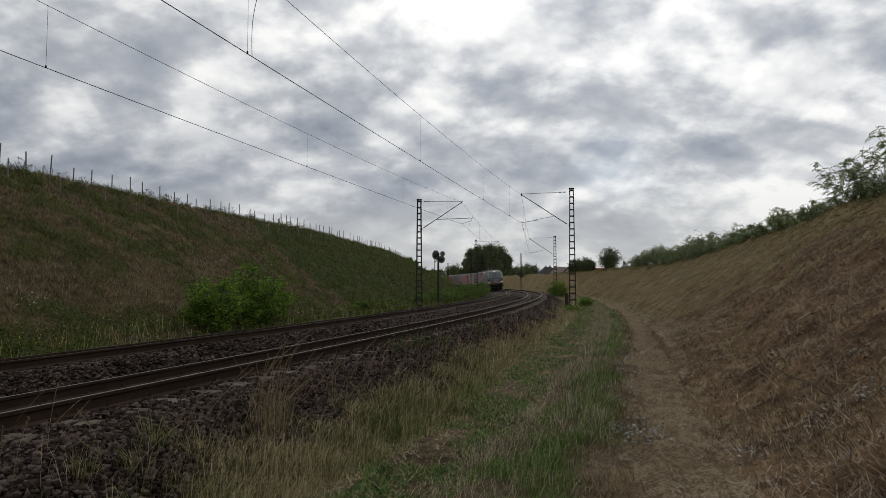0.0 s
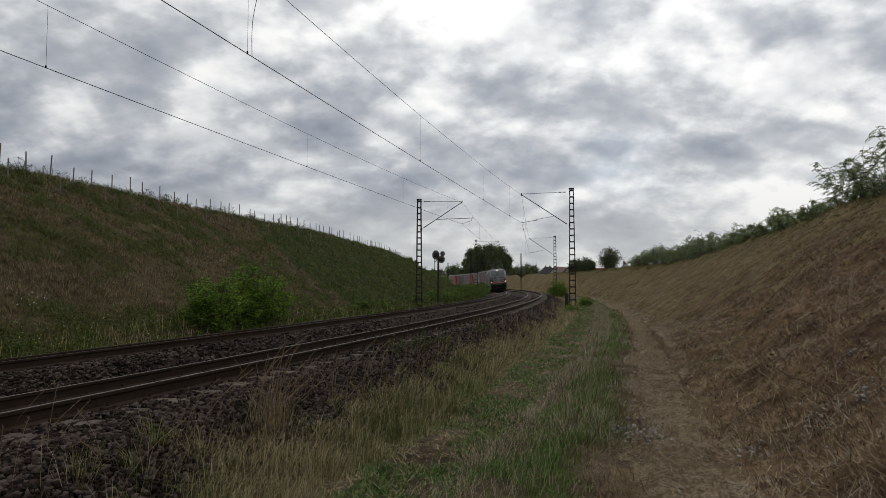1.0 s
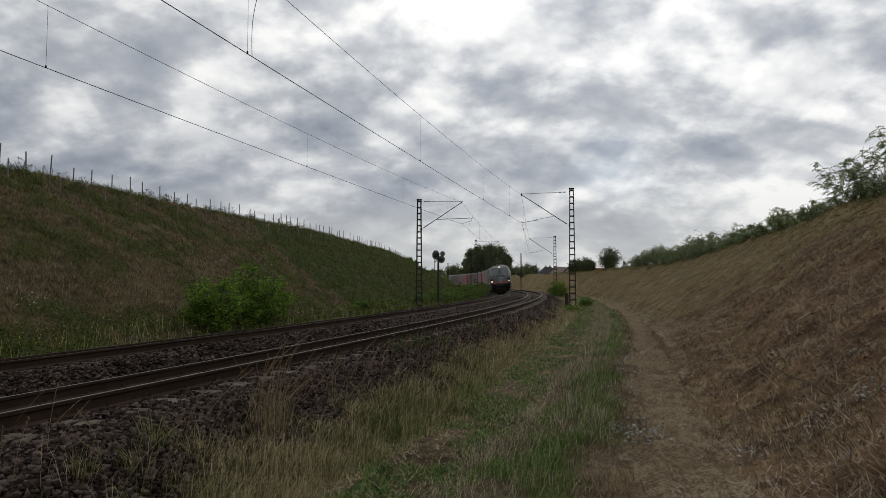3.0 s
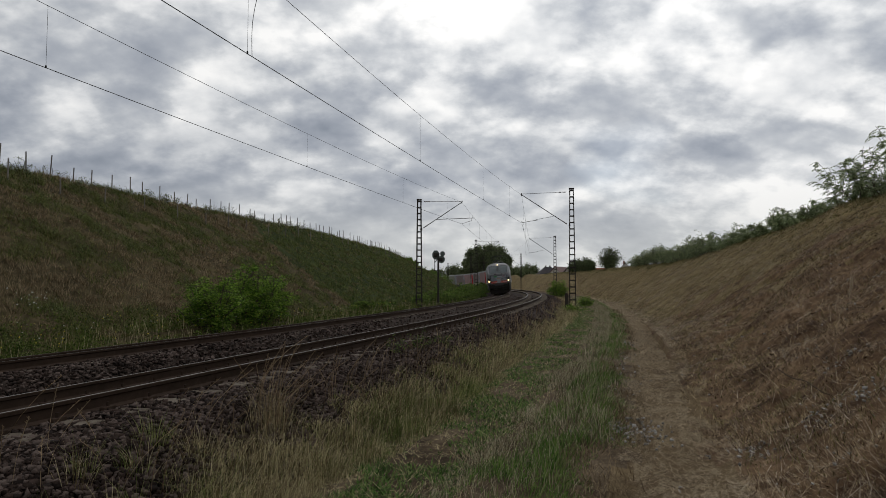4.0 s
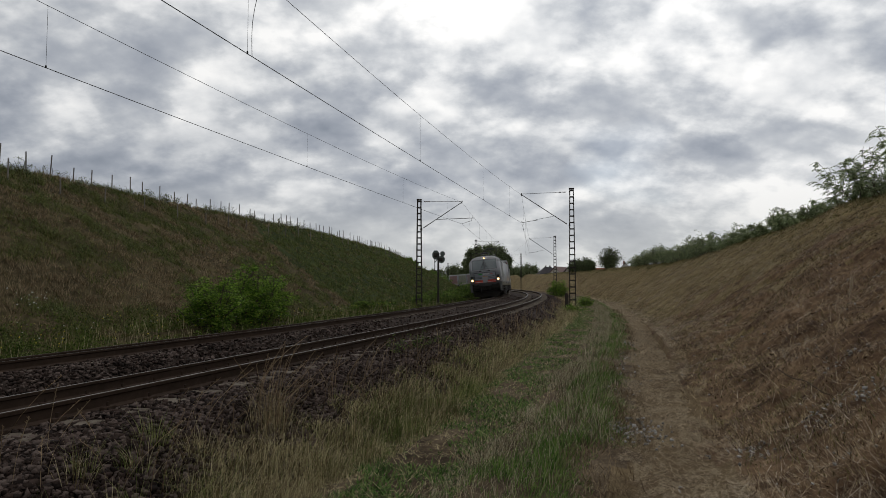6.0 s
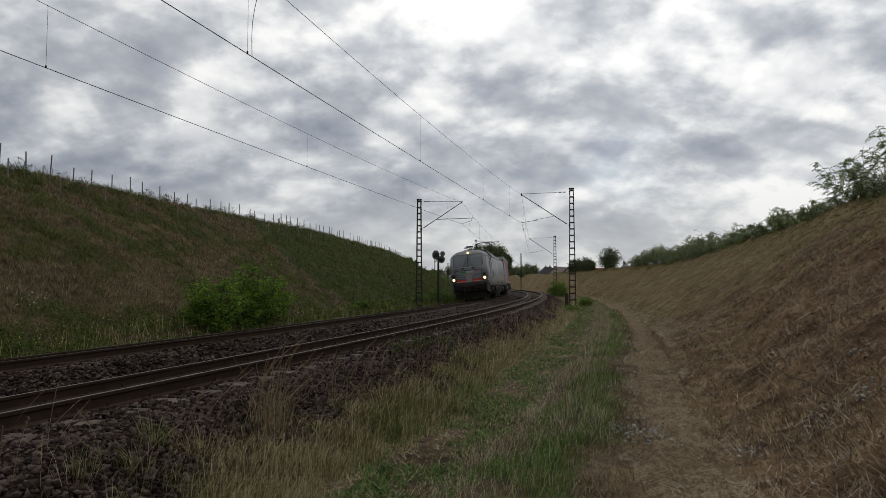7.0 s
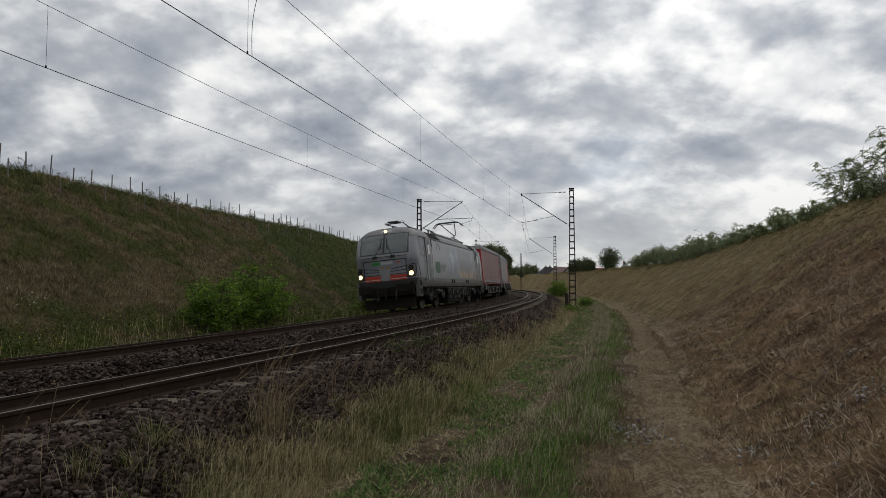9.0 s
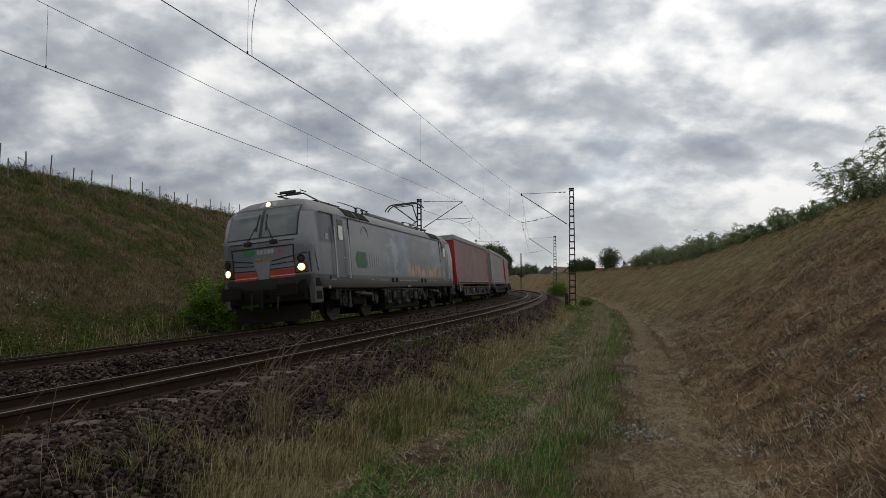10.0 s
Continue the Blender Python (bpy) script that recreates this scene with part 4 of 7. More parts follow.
    stuff("verge_dry_weeds", *blade_arrays(s, lat, U(0.3, 0.85, len(s)), 0.005 + 0.0004 * (s + 4), t0, t0 + U(0.1, 0.5, len(s)), rng, fine=0), M_DRY, "dry stalks among the weeds beyond the tracks", "weeds")
    s, lat = spread(rng, 46000, 6, 110, -10.2, -6.85, 10.0)
    k = patchy(s, lat, 0.9, 65, 0.45, rng)
    s, lat = s[k], lat[k]
    top = 0.12 + 0.42 * np.clip(lattice_noise(s / 0.7, lat / 0.7, 66) * 0.5 + 0.5, 0, 1)
    x, y, _ = line_at(s, lat)
    P = np.stack([x, y, ground_z(s, lat) + top * U(0.1, 1.0, len(s))], 1)
    V, F = leaf_quads(P, rng.normal(0, 1, P.shape), U(0.03, 0.07, len(s)) * (1 + s / 60), 0.6, rng)
    stuff("verge_leaves", V, F, M_WEED, "leafy green herbs along the far side of the tracks", "weeds")
    # the same growth behind the viewpoint
    for m, n, l0, l1, h0, h1, name, label, cat in (
            (M_OLIVE, 12000, 2.75, 3.95, 0.18, 0.6, "rear_tall_grass", "tall olive grass beside the ballast", "grass"),
            (M_GREEN, 12000, 4.6, 6.1, 0.06, 0.2, "rear_verge_grass", "green grass along the middle of the farm track", "grass"),
            (M_HAYP, 9000, 6.0, 7.3, 0.05, 0.15, "rear_path_straw", "pale trodden straw on the path", "straw"),
            (M_HAY, 22000, 7.2, 14.5, 0.05, 0.16, "rear_mown_hay", "reddish brown mown hay lying on the bank", "hay"),
            (M_MIXED, 16000, -22.0, -7.0, 0.08, 0.3, "rear_bank_grass", "rough olive grass covering the steep bank", "grass")):
        s, lat = U(-12, 8.0 if l0 < 0 else 0.2, n), U(l0, l1, n)
        t0 = U(0.9, 1.5, n) if m in (M_HAYP, M_HAY) else U(0.1, 0.7, n)
        stuff(name, *blade_arrays(s, lat, U(h0, h1, n), U(0.006, 0.012, n), t0, t0 + U(0.0, 0.5, n), rng, fine=-99), m, label, cat)
    # yellow and white flower heads
    for m, n, name, label in ((M_YELLOW, 260, "yellow_flowers", "small yellow flower heads among the weeds"), (M_PALE, 90, "white_flowers", "small white flower heads among the weeds")):
        s, lat = spread(rng, n, 8, 70, -9.6, -7.0, 10.0)
        scatter_stones(name, s, lat, ground_z(s, lat) + U(0.3, 0.75, n), U(0.012, 0.024, n), m, label, "flowers", rng)
    s, lat = 12.6 + rng.normal(0, 0.35, 26), -11.0 + rng.normal(0, 0.25, 26)
    scatter_stones("white_flowers", s, lat, ground_z(s, lat) + U(0.15, 0.4, 26), U(0.014, 0.026, 26), M_PALE, "small white flower heads on the bank", "flowers", rng)
    s, lat = spread(rng, 9000, 7, 60, -7.6, -6.55, 8.0)
    k = patchy(s, lat, 1.3, 361, 0.35, rng)
    s, lat = s[k], lat[k]
    scatter_stones("cess_gravel", s, lat, np.maximum(bed_z(lat), ground_z(s, lat)) + 0.01, U(0.012, 0.03, len(s)), M_CESS, "grey gravel between the far track and the weeds", "gravel", rng, 0.7, 20.0)
    # ragged weeds along the top edge of the far bank
    s, lat = spread(rng, 15000, 12, 150, -22.8, -20.2, 12.0)
    k = patchy(s, lat, 1.2, 67, 0.6, rng)
    s, lat = s[k], lat[k]
    t0 = U(0.0, 0.6, len(s))
    stuff("crest_weeds", *blade_arrays(s, lat, U(0.2, 0.75, len(s)) * (0.8 + 0.5 * lattice_noise(s / 0.9, lat, 69)), 0.003 + 0.00035 * np.hypot(s + 2, lat - 6), t0, t0 + U(0.1, 0.9, len(s)), rng, fine=0), M_MIXED, "ragged weeds along the top of the bank", "weeds")


M_RUTWEED = mat("rut_weed_leaf", [(0.032, 0.075, 0.016), (0.08, 0.155, 0.036), (0.15, 0.235, 0.065)], 4.0, 0.7, island=0.75, thin=0.3, spread_c=0.17)
M_TALL = mat("tall_dry_grass", [(0.115, 0.088, 0.045), (0.26, 0.212, 0.112), (0.50, 0.43, 0.25)], 5.0, 0.75, island=0.75, thin=0.3, spread_c=0.17)
M_DRYG = mat("grey_dry_grass", [(0.10, 0.08, 0.048), (0.235, 0.20, 0.125), (0.45, 0.40, 0.275)], 5.0, 0.75, island=0.75, thin=0.3, spread_c=0.17)
M_PALEHAY = mat("bleached_straw", [(0.13, 0.095, 0.065), (0.27, 0.215, 0.155), (0.50, 0.43, 0.34)], 6.0, 0.8, island=0.85, spread_c=0.2)
M_OLIVE = mat("olive_grass", [(0.052, 0.072, 0.018), (0.13, 0.156, 0.046), (0.255, 0.265, 0.10)], 5.0, 0.7, island=0.75, thin=0.35, spread_c=0.16)
M_WEED = mat("weed_green", [(0.022, 0.040, 0.007), (0.058, 0.088, 0.016), (0.115, 0.145, 0.036)], 4.0, 0.7, island=0.7, thin=0.35, spread_c=0.16)
M_STALK = mat("brown_stalks", [(0.15, 0.10, 0.06), (0.30, 0.22, 0.135)], 1.0, 0.8, island=0.5)
M_BROWN = mat("brown_straw", [(0.06, 0.04, 0.022), (0.145, 0.104, 0.06), (0.26, 0.2, 0.122)], 6.0, 0.85, island=0.7, spread_c=0.16)
M_HAYP = mat("path_straw", [(0.13, 0.094, 0.056), (0.26, 0.20, 0.126), (0.43, 0.35, 0.24)], 6.0, 0.85, island=0.7, spread_c=0.16)
M_DRYB = mat("brown_bank_grass", [(0.075, 0.053, 0.030), (0.175, 0.13, 0.076), (0.31, 0.24, 0.152)], 4.0, 0.85, island=0.7, thin=0.25, spread_c=0.15)
M_BGREEN = mat("bank_green", [(0.034, 0.046, 0.012), (0.085, 0.107, 0.030), (0.16, 0.178, 0.06)], 4.0, 0.75, island=0.7, thin=0.3, spread_c=0.15)
M_HERB = mat("herb_leaf", [(0.042, 0.058, 0.018), (0.092, 0.12, 0.038), (0.165, 0.195, 0.075)], 3.0, 0.7, island=0.8, thin=0.3, spread_c=0.16)
M_CESS = mat("cess_gravel", [(0.035, 0.033, 0.034), (0.075, 0.07, 0.072), (0.14, 0.133, 0.135)], 9.0, 0.9, island=0.7)
M_YELLOW = mat("yellow_petals", [(0.45, 0.36, 0.04), (0.55, 0.45, 0.06)], 5.0, 0.6, island=0.5)
M_PALE = mat("pale_petals", [(0.5, 0.5, 0.46), (0.6, 0.6, 0.56)], 5.0, 0.6, island=0.5)
make_grass()


def make_stalks():
    """Tall dry stalks with feathery seed heads standing in front of the ballast."""
    rng = np.random.default_rng(23)
    spots = [(1.2, 2.3, 9), (1.9, 2.5, 14), (2.8, 2.5, 8), (3.5, 2.5, 38), (5.2, 2.75, 20), (6.4, 2.4, 9), (9.5, 2.4, 9), (13, 2.4, 8), (8.2, 2.7, 14), (11.5, 2.8, 14), (15, 2.8, 16), (19, 2.8, 16)]
    Vs, Fs, k = [], [], 0
    for s0, l0, n in spots:
        for _ in range(n):
            tight = 0.32 if n == 38 else 1.0
            s, lat = s0 + rng.normal(0, (0.45 + 0.03 * s0) * tight), l0 + rng.normal(0, 0.3 * tight)
            lat = max(lat, 1.9)
            b = at(s, lat, max(float(ground_z(s, lat)), float(bed_z(lat))) - 0.02)
            h, az, ben = rng.uniform(0.35, 0.75) if tight == 1.0 else rng.uniform(0.5, 0.95), rng.normal(0.2, 1.0), rng.uniform(0.1, 0.75)
            pts = []
            for i in range(6):
                u = i / 5
                pts.append((b.x + math.cos(az) * ben * h * u * u, b.y + math.sin(az) * ben * h * u * u, b.z + h * u * (1 - 0.12 * u * ben)))
            V, F = path_tube(pts, 0.0019 + 0.00016 * s, 3)
            Vs.append(V), Fs.append(np.concatenate([F[:, [0, 1, 2]], F[:, [0, 2, 3]]]) + k)
            k += len(V)
            tip = Vector(pts[-1])
            way = (tip - Vector(pts[-2])).normalized()
            for i in range(14):
                a = rng.uniform(0, 6.28)
                c = tip - way * (0.16 * i / 14)
                q = c + Vector((math.cos(a), math.sin(a), 0.8)) * rng.uniform(0.008, 0.022)
                w = way * 0.003 + Vector((0, 0, 0.002))
                Vs.append(np.array([c - w, c + w, q]))
                Fs.append(np.array([(k, k + 1, k + 2)]))
                k += 3
    stuff("seed_stalks", np.concatenate(Vs), np.concatenate(Fs), M_STALK, "tall dry grass stalks with feathery seed heads")


make_stalks()


def shrub(name, label, category, m, stems, height, spread_r, twigs, leaves, leaf, material, rng, group="", pinnate=True, upright=0.6):
    """A bush of curved stems, each with twigs that carry rows of leaflets."""
    t = tagged(new(name), label, category, group)
    t.matrix_basis = m
    Vs, Fs, k = [], [], 0
    tips, ways = [], []
    for i in range(stems):
        az, out = rng.uniform(0, 6.28), rng.uniform(0.1, 1.0) ** 0.7 * spread_r
        h = height * rng.uniform(0.55, 1.0) * (1 - 0.35 * (out / max(spread_r, 0.01)) ** 2)
        b = np.array([math.cos(az), math.sin(az), 0]) * out * 0.45
        e = np.array([math.cos(az) * out, math.sin(az) * out, h])
        u = np.linspace(0, 1, 6)[:, None]
        bend = np.array([rng.normal(0, 0.08), rng.normal(0, 0.08), 0]) * height
        pts = b + (e - b) * u ** np.array([1.3, 1.3, 0.8]) + bend * np.sin(u * 3.1)
        V, F = path_tube(pts, 0.008 * height ** 0.5 + 0.004, 4)
        Vs.append(V), Fs.append(F + k)
        k += len(V)
        for j in range(twigs):
            w = rng.uniform(0.08, 1.0)
            p = np.array([np.interp(w, u[:, 0], pts[:, c]) for c in range(3)])
            a2 = rng.uniform(0, 6.28)
            d = np.array([math.cos(a2), math.sin(a2), rng.uniform(-0.2, 1.2) * upright])
            ln = height * rng.uniform(0.10, 0.24)
            q = p + d / np.linalg.norm(d) * ln
            q2 = q + np.array([d[0], d[1], -0.25]) * ln * 0.35
            V, F = path_tube([p, q, q2], 0.0045, 3)
            Vs.append(V), Fs.append(np.concatenate([F[:, [0, 1, 2, 3]]]) + k)
            k += len(V)
            tips.append((p, q, q2))
    part("branchwork", mesh_np("branchwork", np.concatenate(Vs), np.concatenate([f for f in Fs]), M_BARK), None, t)
    n = max(1, leaves // max(len(tips), 1))
    P, D = [], []
    for p, q, q2 in tips:
        u = rng.uniform(0.1, 1.0, n)
        pos = np.where((u < 0.75)[:, None], p + (q - p) * (u / 0.75)[:, None], q + (q2 - q) * ((u - 0.75) / 0.25)[:, None])
        ax = (q2 - p) / (np.linalg.norm(q2 - p) + 1e-9)
        if pinnate:
            side = np.cross(ax, np.array([0, 0, 1.0]))
            side /= np.linalg.norm(side) + 1e-9
            sg = rng.choice([-1.0, 1.0], n)[:, None]
            d = side * sg * 0.9 + ax * 0.5 + rng.normal(0, 0.28, (n, 3))
            pos = pos + rng.normal(0, leaf * 0.35, (n, 3))
        else:
            d = rng.normal(0, 1, (n, 3)) + ax * 0.4
            pos = pos + rng.normal(0, leaf * 0.8, (n, 3))
        P.append(pos), D.append(d)
    P, D = np.concatenate(P), np.concatenate(D)
    V, F = leaf_quads(P, D, rng.uniform(0.6, 1.2, len(P)) * leaf, 0.38 if pinnate else 0.48, rng)
    part("foliage", mesh_np("foliage", V, F, material), None, t)
    return t


def acacia(m, shoots, h0, h1, out, rng):
    """A young false acacia: shoots that arch outwards, each with alternate drooping leaves of paired leaflets."""
    t = tagged(new("sapling"), "young false acacia with arching shoots and feathery leaves on the bank", "sapling", "saplings on the bank")
    t.matrix_basis = m
    Vs, Fs, P, D, k = [], [], [], [], 0
    for i in range(shoots):
        az, h, r = rng.uniform(0, 6.28), rng.uniform(h0, h1), out * rng.uniform(0.25, 1.0)
        o = np.array([math.cos(az), math.sin(az), 0.0])
        u = np.linspace(0, 1, 9)[:, None]
        pts = o * (0.12 + r * u ** 1.7) + np.array([0, 0, 1.0]) * h * (1.25 * u - 0.25 * u ** 3) + rng.normal(0, 0.02, (9, 3)) * u
        V, F = path_tube(pts, 0.007, 4)
        Vs.append(V), Fs.append(F + k)
        k += len(V)
        for j in range(int(9 + 7 * h)):
            w = rng.uniform(0.08, 1.0)
            p = np.array([np.interp(w, u[:, 0], pts[:, c]) for c in range(3)])
            a = rng.uniform(0, 6.28)
            d = np.array([math.cos(a), math.sin(a), rng.uniform(-0.1, 0.5)]) + o * 0.6
            d /= np.linalg.norm(d)
            ln = rng.uniform(0.16, 0.30)
            v = np.linspace(0, 1, 5)[:, None]
            ra = p + d * ln * v - np.array([0, 0, 1.0]) * ln * 0.55 * v ** 2
            V, F = path_tube(ra, 0.0022, 3)
            Vs.append(V), Fs.append(F + k)
            k += len(V)
            side = np.cross(d, [0, 0, 1.0])
            side /= np.linalg.norm(side) + 1e-9
            for q in np.linspace(0.15, 0.95, 7):
                c = np.array([np.interp(q, v[:, 0], ra[:, x]) for x in range(3)])
                for sg in (-1, 1):
                    P.append(c)
                    D.append(side * sg + d * 0.45 - np.array([0, 0, 0.35]) + rng.normal(0, 0.12, 3))
            P.append(ra[-1]), D.append(d - np.array([0, 0, 0.6]))
    part("branchwork", mesh_np("branchwork", np.concatenate(Vs), np.concatenate(Fs), M_BARK), None, t)
    P, D = np.array(P), np.array(D)
    V, F = leaf_quads(P, D, rng.uniform(0.055, 0.085, len(P)), 0.5, rng)
    part("foliage", mesh_np("foliage", V, F, M_SAP), None, t)
    return t


def make_shrubs():
    rng = np.random.default_rng(5)

    def put(s, lat, **k):
        z = float(ground_z(s, lat)) - 0.03
        return shrub(m=stand(s, lat, z), rng=rng, **k)

    green = dict(name="bush", category="bush", material=M_LEAF, group="bushes beyond the tracks")
    put(17.6, -8.3, label="bright green leafy bush beside the railway track", stems=34, height=2.25, spread_r=1.2, twigs=14, leaves=15000, leaf=0.10, **green)
    put(20.2, -8.4, label="bright green leafy bush beside the railway track", stems=40, height=2.7, spread_r=1.35, twigs=14, leaves=19000, leaf=0.10, **green)
    put(22.2, -8.6, label="bright green leafy bush beside the railway track", stems=22, height=2.2, spread_r=0.9, twigs=12, leaves=9000, leaf=0.10, **green)
    for s, lat, h, r in ((52, -7.9, 1.9, 1.3), (56, -7.6, 1.7, 1.4), (61, -7.5, 1.9, 1.5), (66, -7.6, 2.1, 1.5), (72, -7.3, 2.2, 1.6), (79, -7.2, 2.2, 1.7), (86, -7.1, 2.3, 1.6), (94, -7.2, 2.3, 1.8), (48, -8.6, 1.2, 0.8), (40, -9.3, 1.0, 0.9), (36, -9.6, 0.9, 0.8), (104, -7.6, 2.4, 2.0), (116, -8.0, 2.6, 2.2)):
        put(s, lat, label="dark green bush on the verge beside the track", stems=18, height=h, spread_r=r, twigs=9, leaves=3600, leaf=0.15, **dict(green, material=M_MLEAF))
    near = dict(name="bush", category="bush", material=M_LEAF, group="bushes beside the masts")
    put(80, 3.1, label="round green bush beside a catenary mast", stems=30, height=2.7, spread_r=1.5, twigs=10, leaves=6000, leaf=0.16, **near)
    for s, lat, h, r in ((9.0, 1.75, 0.42, 0.28), (9.9, 1.9, 0.5, 0.3), (11.2, 2.0, 0.4, 0.3), (14.6, 2.1, 0.6, 0.3)):
        shrub(m=stand(s, lat, float(bed_z(lat)) - 0.02), rng=rng, name="weed_plant", category="weed", group="weeds on the ballast shoulder", label="leafy green weed growing out of the ballast shoulder", stems=9, height=h, spread_r=r, twigs=5, leaves=280, leaf=0.045, material=M_MLEAF)
    put(46.5, 4.4, label="low green weeds and brambles at the mast foot", stems=14, height=0.9, spread_r=0.9, twigs=8, leaves=1500, leaf=0.11, **near)
    put(38.5, 3.6, label="low green weeds and brambles at the mast foot", stems=12, height=0.6, spread_r=0.9, twigs=7, leaves=1200, leaf=0.10, **near)
    put(187.5, 12.9, label="round dark bush beside a catenary mast", stems=18, height=2.3, spread_r=1.1, twigs=8, leaves=2500, leaf=0.3, **dict(near, material=M_DLEAF))
    # young false acacias along the top of the bank: arching shoots with hanging feathered leaves
    for s, lat, n, h0, h1, out in ((24.6, 14.0, 11, 1.0, 1.9, 1.2), (22.9, 14.2, 11, 0.9, 1.8, 0.9), (21.9, 14.2, 8, 0.9, 1.7, 0.9), (20.4, 14.5, 14, 1.2, 2.1, 1.3), (26.8, 14.2, 8, 0.5, 0.9, 0.6)):
        acacia(stand(s, lat, float(ground_z(s, lat)) - 0.03), n, h0, h1, out, rng)
    sap = dict(category="sapling", group="saplings on the bank")
    for s, lat, h, r in ((20.8, 14.0, 0.9, 0.8), (22.6, 13.9, 0.6, 0.8), (25.2, 14.0, 0.5, 0.6)):
        put(s, lat, name="sapling", label="low leafy acacia scrub on the bank", stems=14, height=h, spread_r=r, twigs=9, leaves=2600, leaf=0.07, material=M_SAP, upright=0.8, **sap)
    for s, h, r in ((29.6, 1.05, 0.7), (31.4, 0.8, 0.6), (33.0, 1.0, 0.7), (35.4, 1.45, 0.8), (36.6, 1.35, 0.7), (38.3, 1.1, 0.6), (42.0, 0.9, 0.5), (44.0, 1.3, 0.8), (45.4, 1.6, 0.8), (47.4, 1.4, 0.9), (49.5, 1.4, 0.9), (51.4, 1.9, 0.9),
                    (53.2, 2.2, 0.9), (55.2, 2.0, 1.0), (57.2, 2.3, 1.0), (59.2, 2.4, 0.9), (61.2, 2.0, 1.0), (63.4, 2.1, 0.8), (66.0, 1.5, 1.0), (68.6, 1.7, 1.0)):
        put(s, 14.6 + rng.uniform(-0.3, 0.5), name="sapling", label="grey-green acacia sapling on the top of the bank", stems=10, height=h, spread_r=r, twigs=11, leaves=2400, leaf=0.11, material=M_SAP, upright=0.8, **sap)
        put(s + 0.7, 14.3, name="sapling", label="low leafy acacia scrub on the bank", stems=8, height=0.55 * h, spread_r=r, twigs=8, leaves=900, leaf=0.12, material=M_SAP, upright=0.8, **sap)
    put(110.5, 14.9, name="bush", label="dense dark upright bush on the bank top", category="bush", group="bushes on the bank", stems=44, height=4.2, spread_r=1.55, twigs=14, leaves=15000, leaf=0.16, material=M_DLEAF, pinnate=False)
    for s, lat, h, r in ((125, 14.8, 2.3, 0.9), (128.5, 14.9, 2.7, 1.0), (132, 14.9, 3.3, 1.1), (135.5, 14.9, 2.8, 1.0), (139, 14.9, 3.2, 1.1), (142, 14.9, 2.3, 1.0)):
        put(s, lat, name="bush", label="dense dark green bush on the bank top", category="bush", group="bushes on the bank", stems=22, height=h, spread_r=r, twigs=10, leaves=5500, leaf=0.2, material=M_GLEAF, pinnate=False)
    for s, h in ((72.0, 1.7), (74.5, 2.0), (77.0, 2.4), (79.5, 2.3), (82.5, 2.3), (85.5, 1.9), (88.5, 1.6), (91.5, 1.3)):
        put(s, 14.9, name="bush", label="dense green bush on the bank top", category="bush", group="bushes on the bank", stems=22, height=h, spread_r=1.3, twigs=10, leaves=2600, leaf=0.16, material=M_SAP, upright=0.9)
    # small grey-green bushes among the stakes on the far bank
    for i in range(30):
        s = 16.5 + 1.35 * i + rng.uniform(-0.5, 0.5)
        put(s, -21.2 + rng.uniform(-0.7, 0.9), name="bush", label="small grey-green scrub along the top of the bank", category="bush", group="scrub among the stakes", stems=9, height=rng.uniform(0.4, 0.9), spread_r=rng.uniform(0.4, 0.9), twigs=6, leaves=300, leaf=0.07, material=M_SAP)
    # scrub where the far bank runs out
    for s, lat, h, r in ((110, -20, 0.6, 0.8), (117, -19.5, 0.8, 0.9), (134, -16.5, 1.0, 1.6), (146, -14.5, 1.8, 2.2), (156, -13.5, 2.0, 2.4), (168, -13, 2.4, 2.6)):
        put(s, lat, name="bush", label="dark scrub on the end of the bank", category="bush", group="scrub on the far bank", stems=18, height=h, spread_r=r, twigs=9, leaves=2600, leaf=0.2, material=M_MLEAF, pinnate=False)


M_MLEAF = mat("mid_leaf", [(0.036, 0.072, 0.012), (0.092, 0.155, 0.026), (0.175, 0.245, 0.052)], 3.0, 0.55, island=0.8, thin=0.3, spread_c=0.18)
M_GLEAF = mat("grey_green_leaf", [(0.036, 0.05, 0.022), (0.07, 0.09, 0.04), (0.115, 0.14, 0.068)], 1.0, 0.6, island=0.8, thin=0.3)
M_SAP = mat("acacia_leaf", [(0.075, 0.105, 0.042), (0.175, 0.225, 0.10), (0.33, 0.38, 0.21)], 4.0, 0.5, island=0.8, thin=0.5, spread_c=0.18)
make_shrubs()


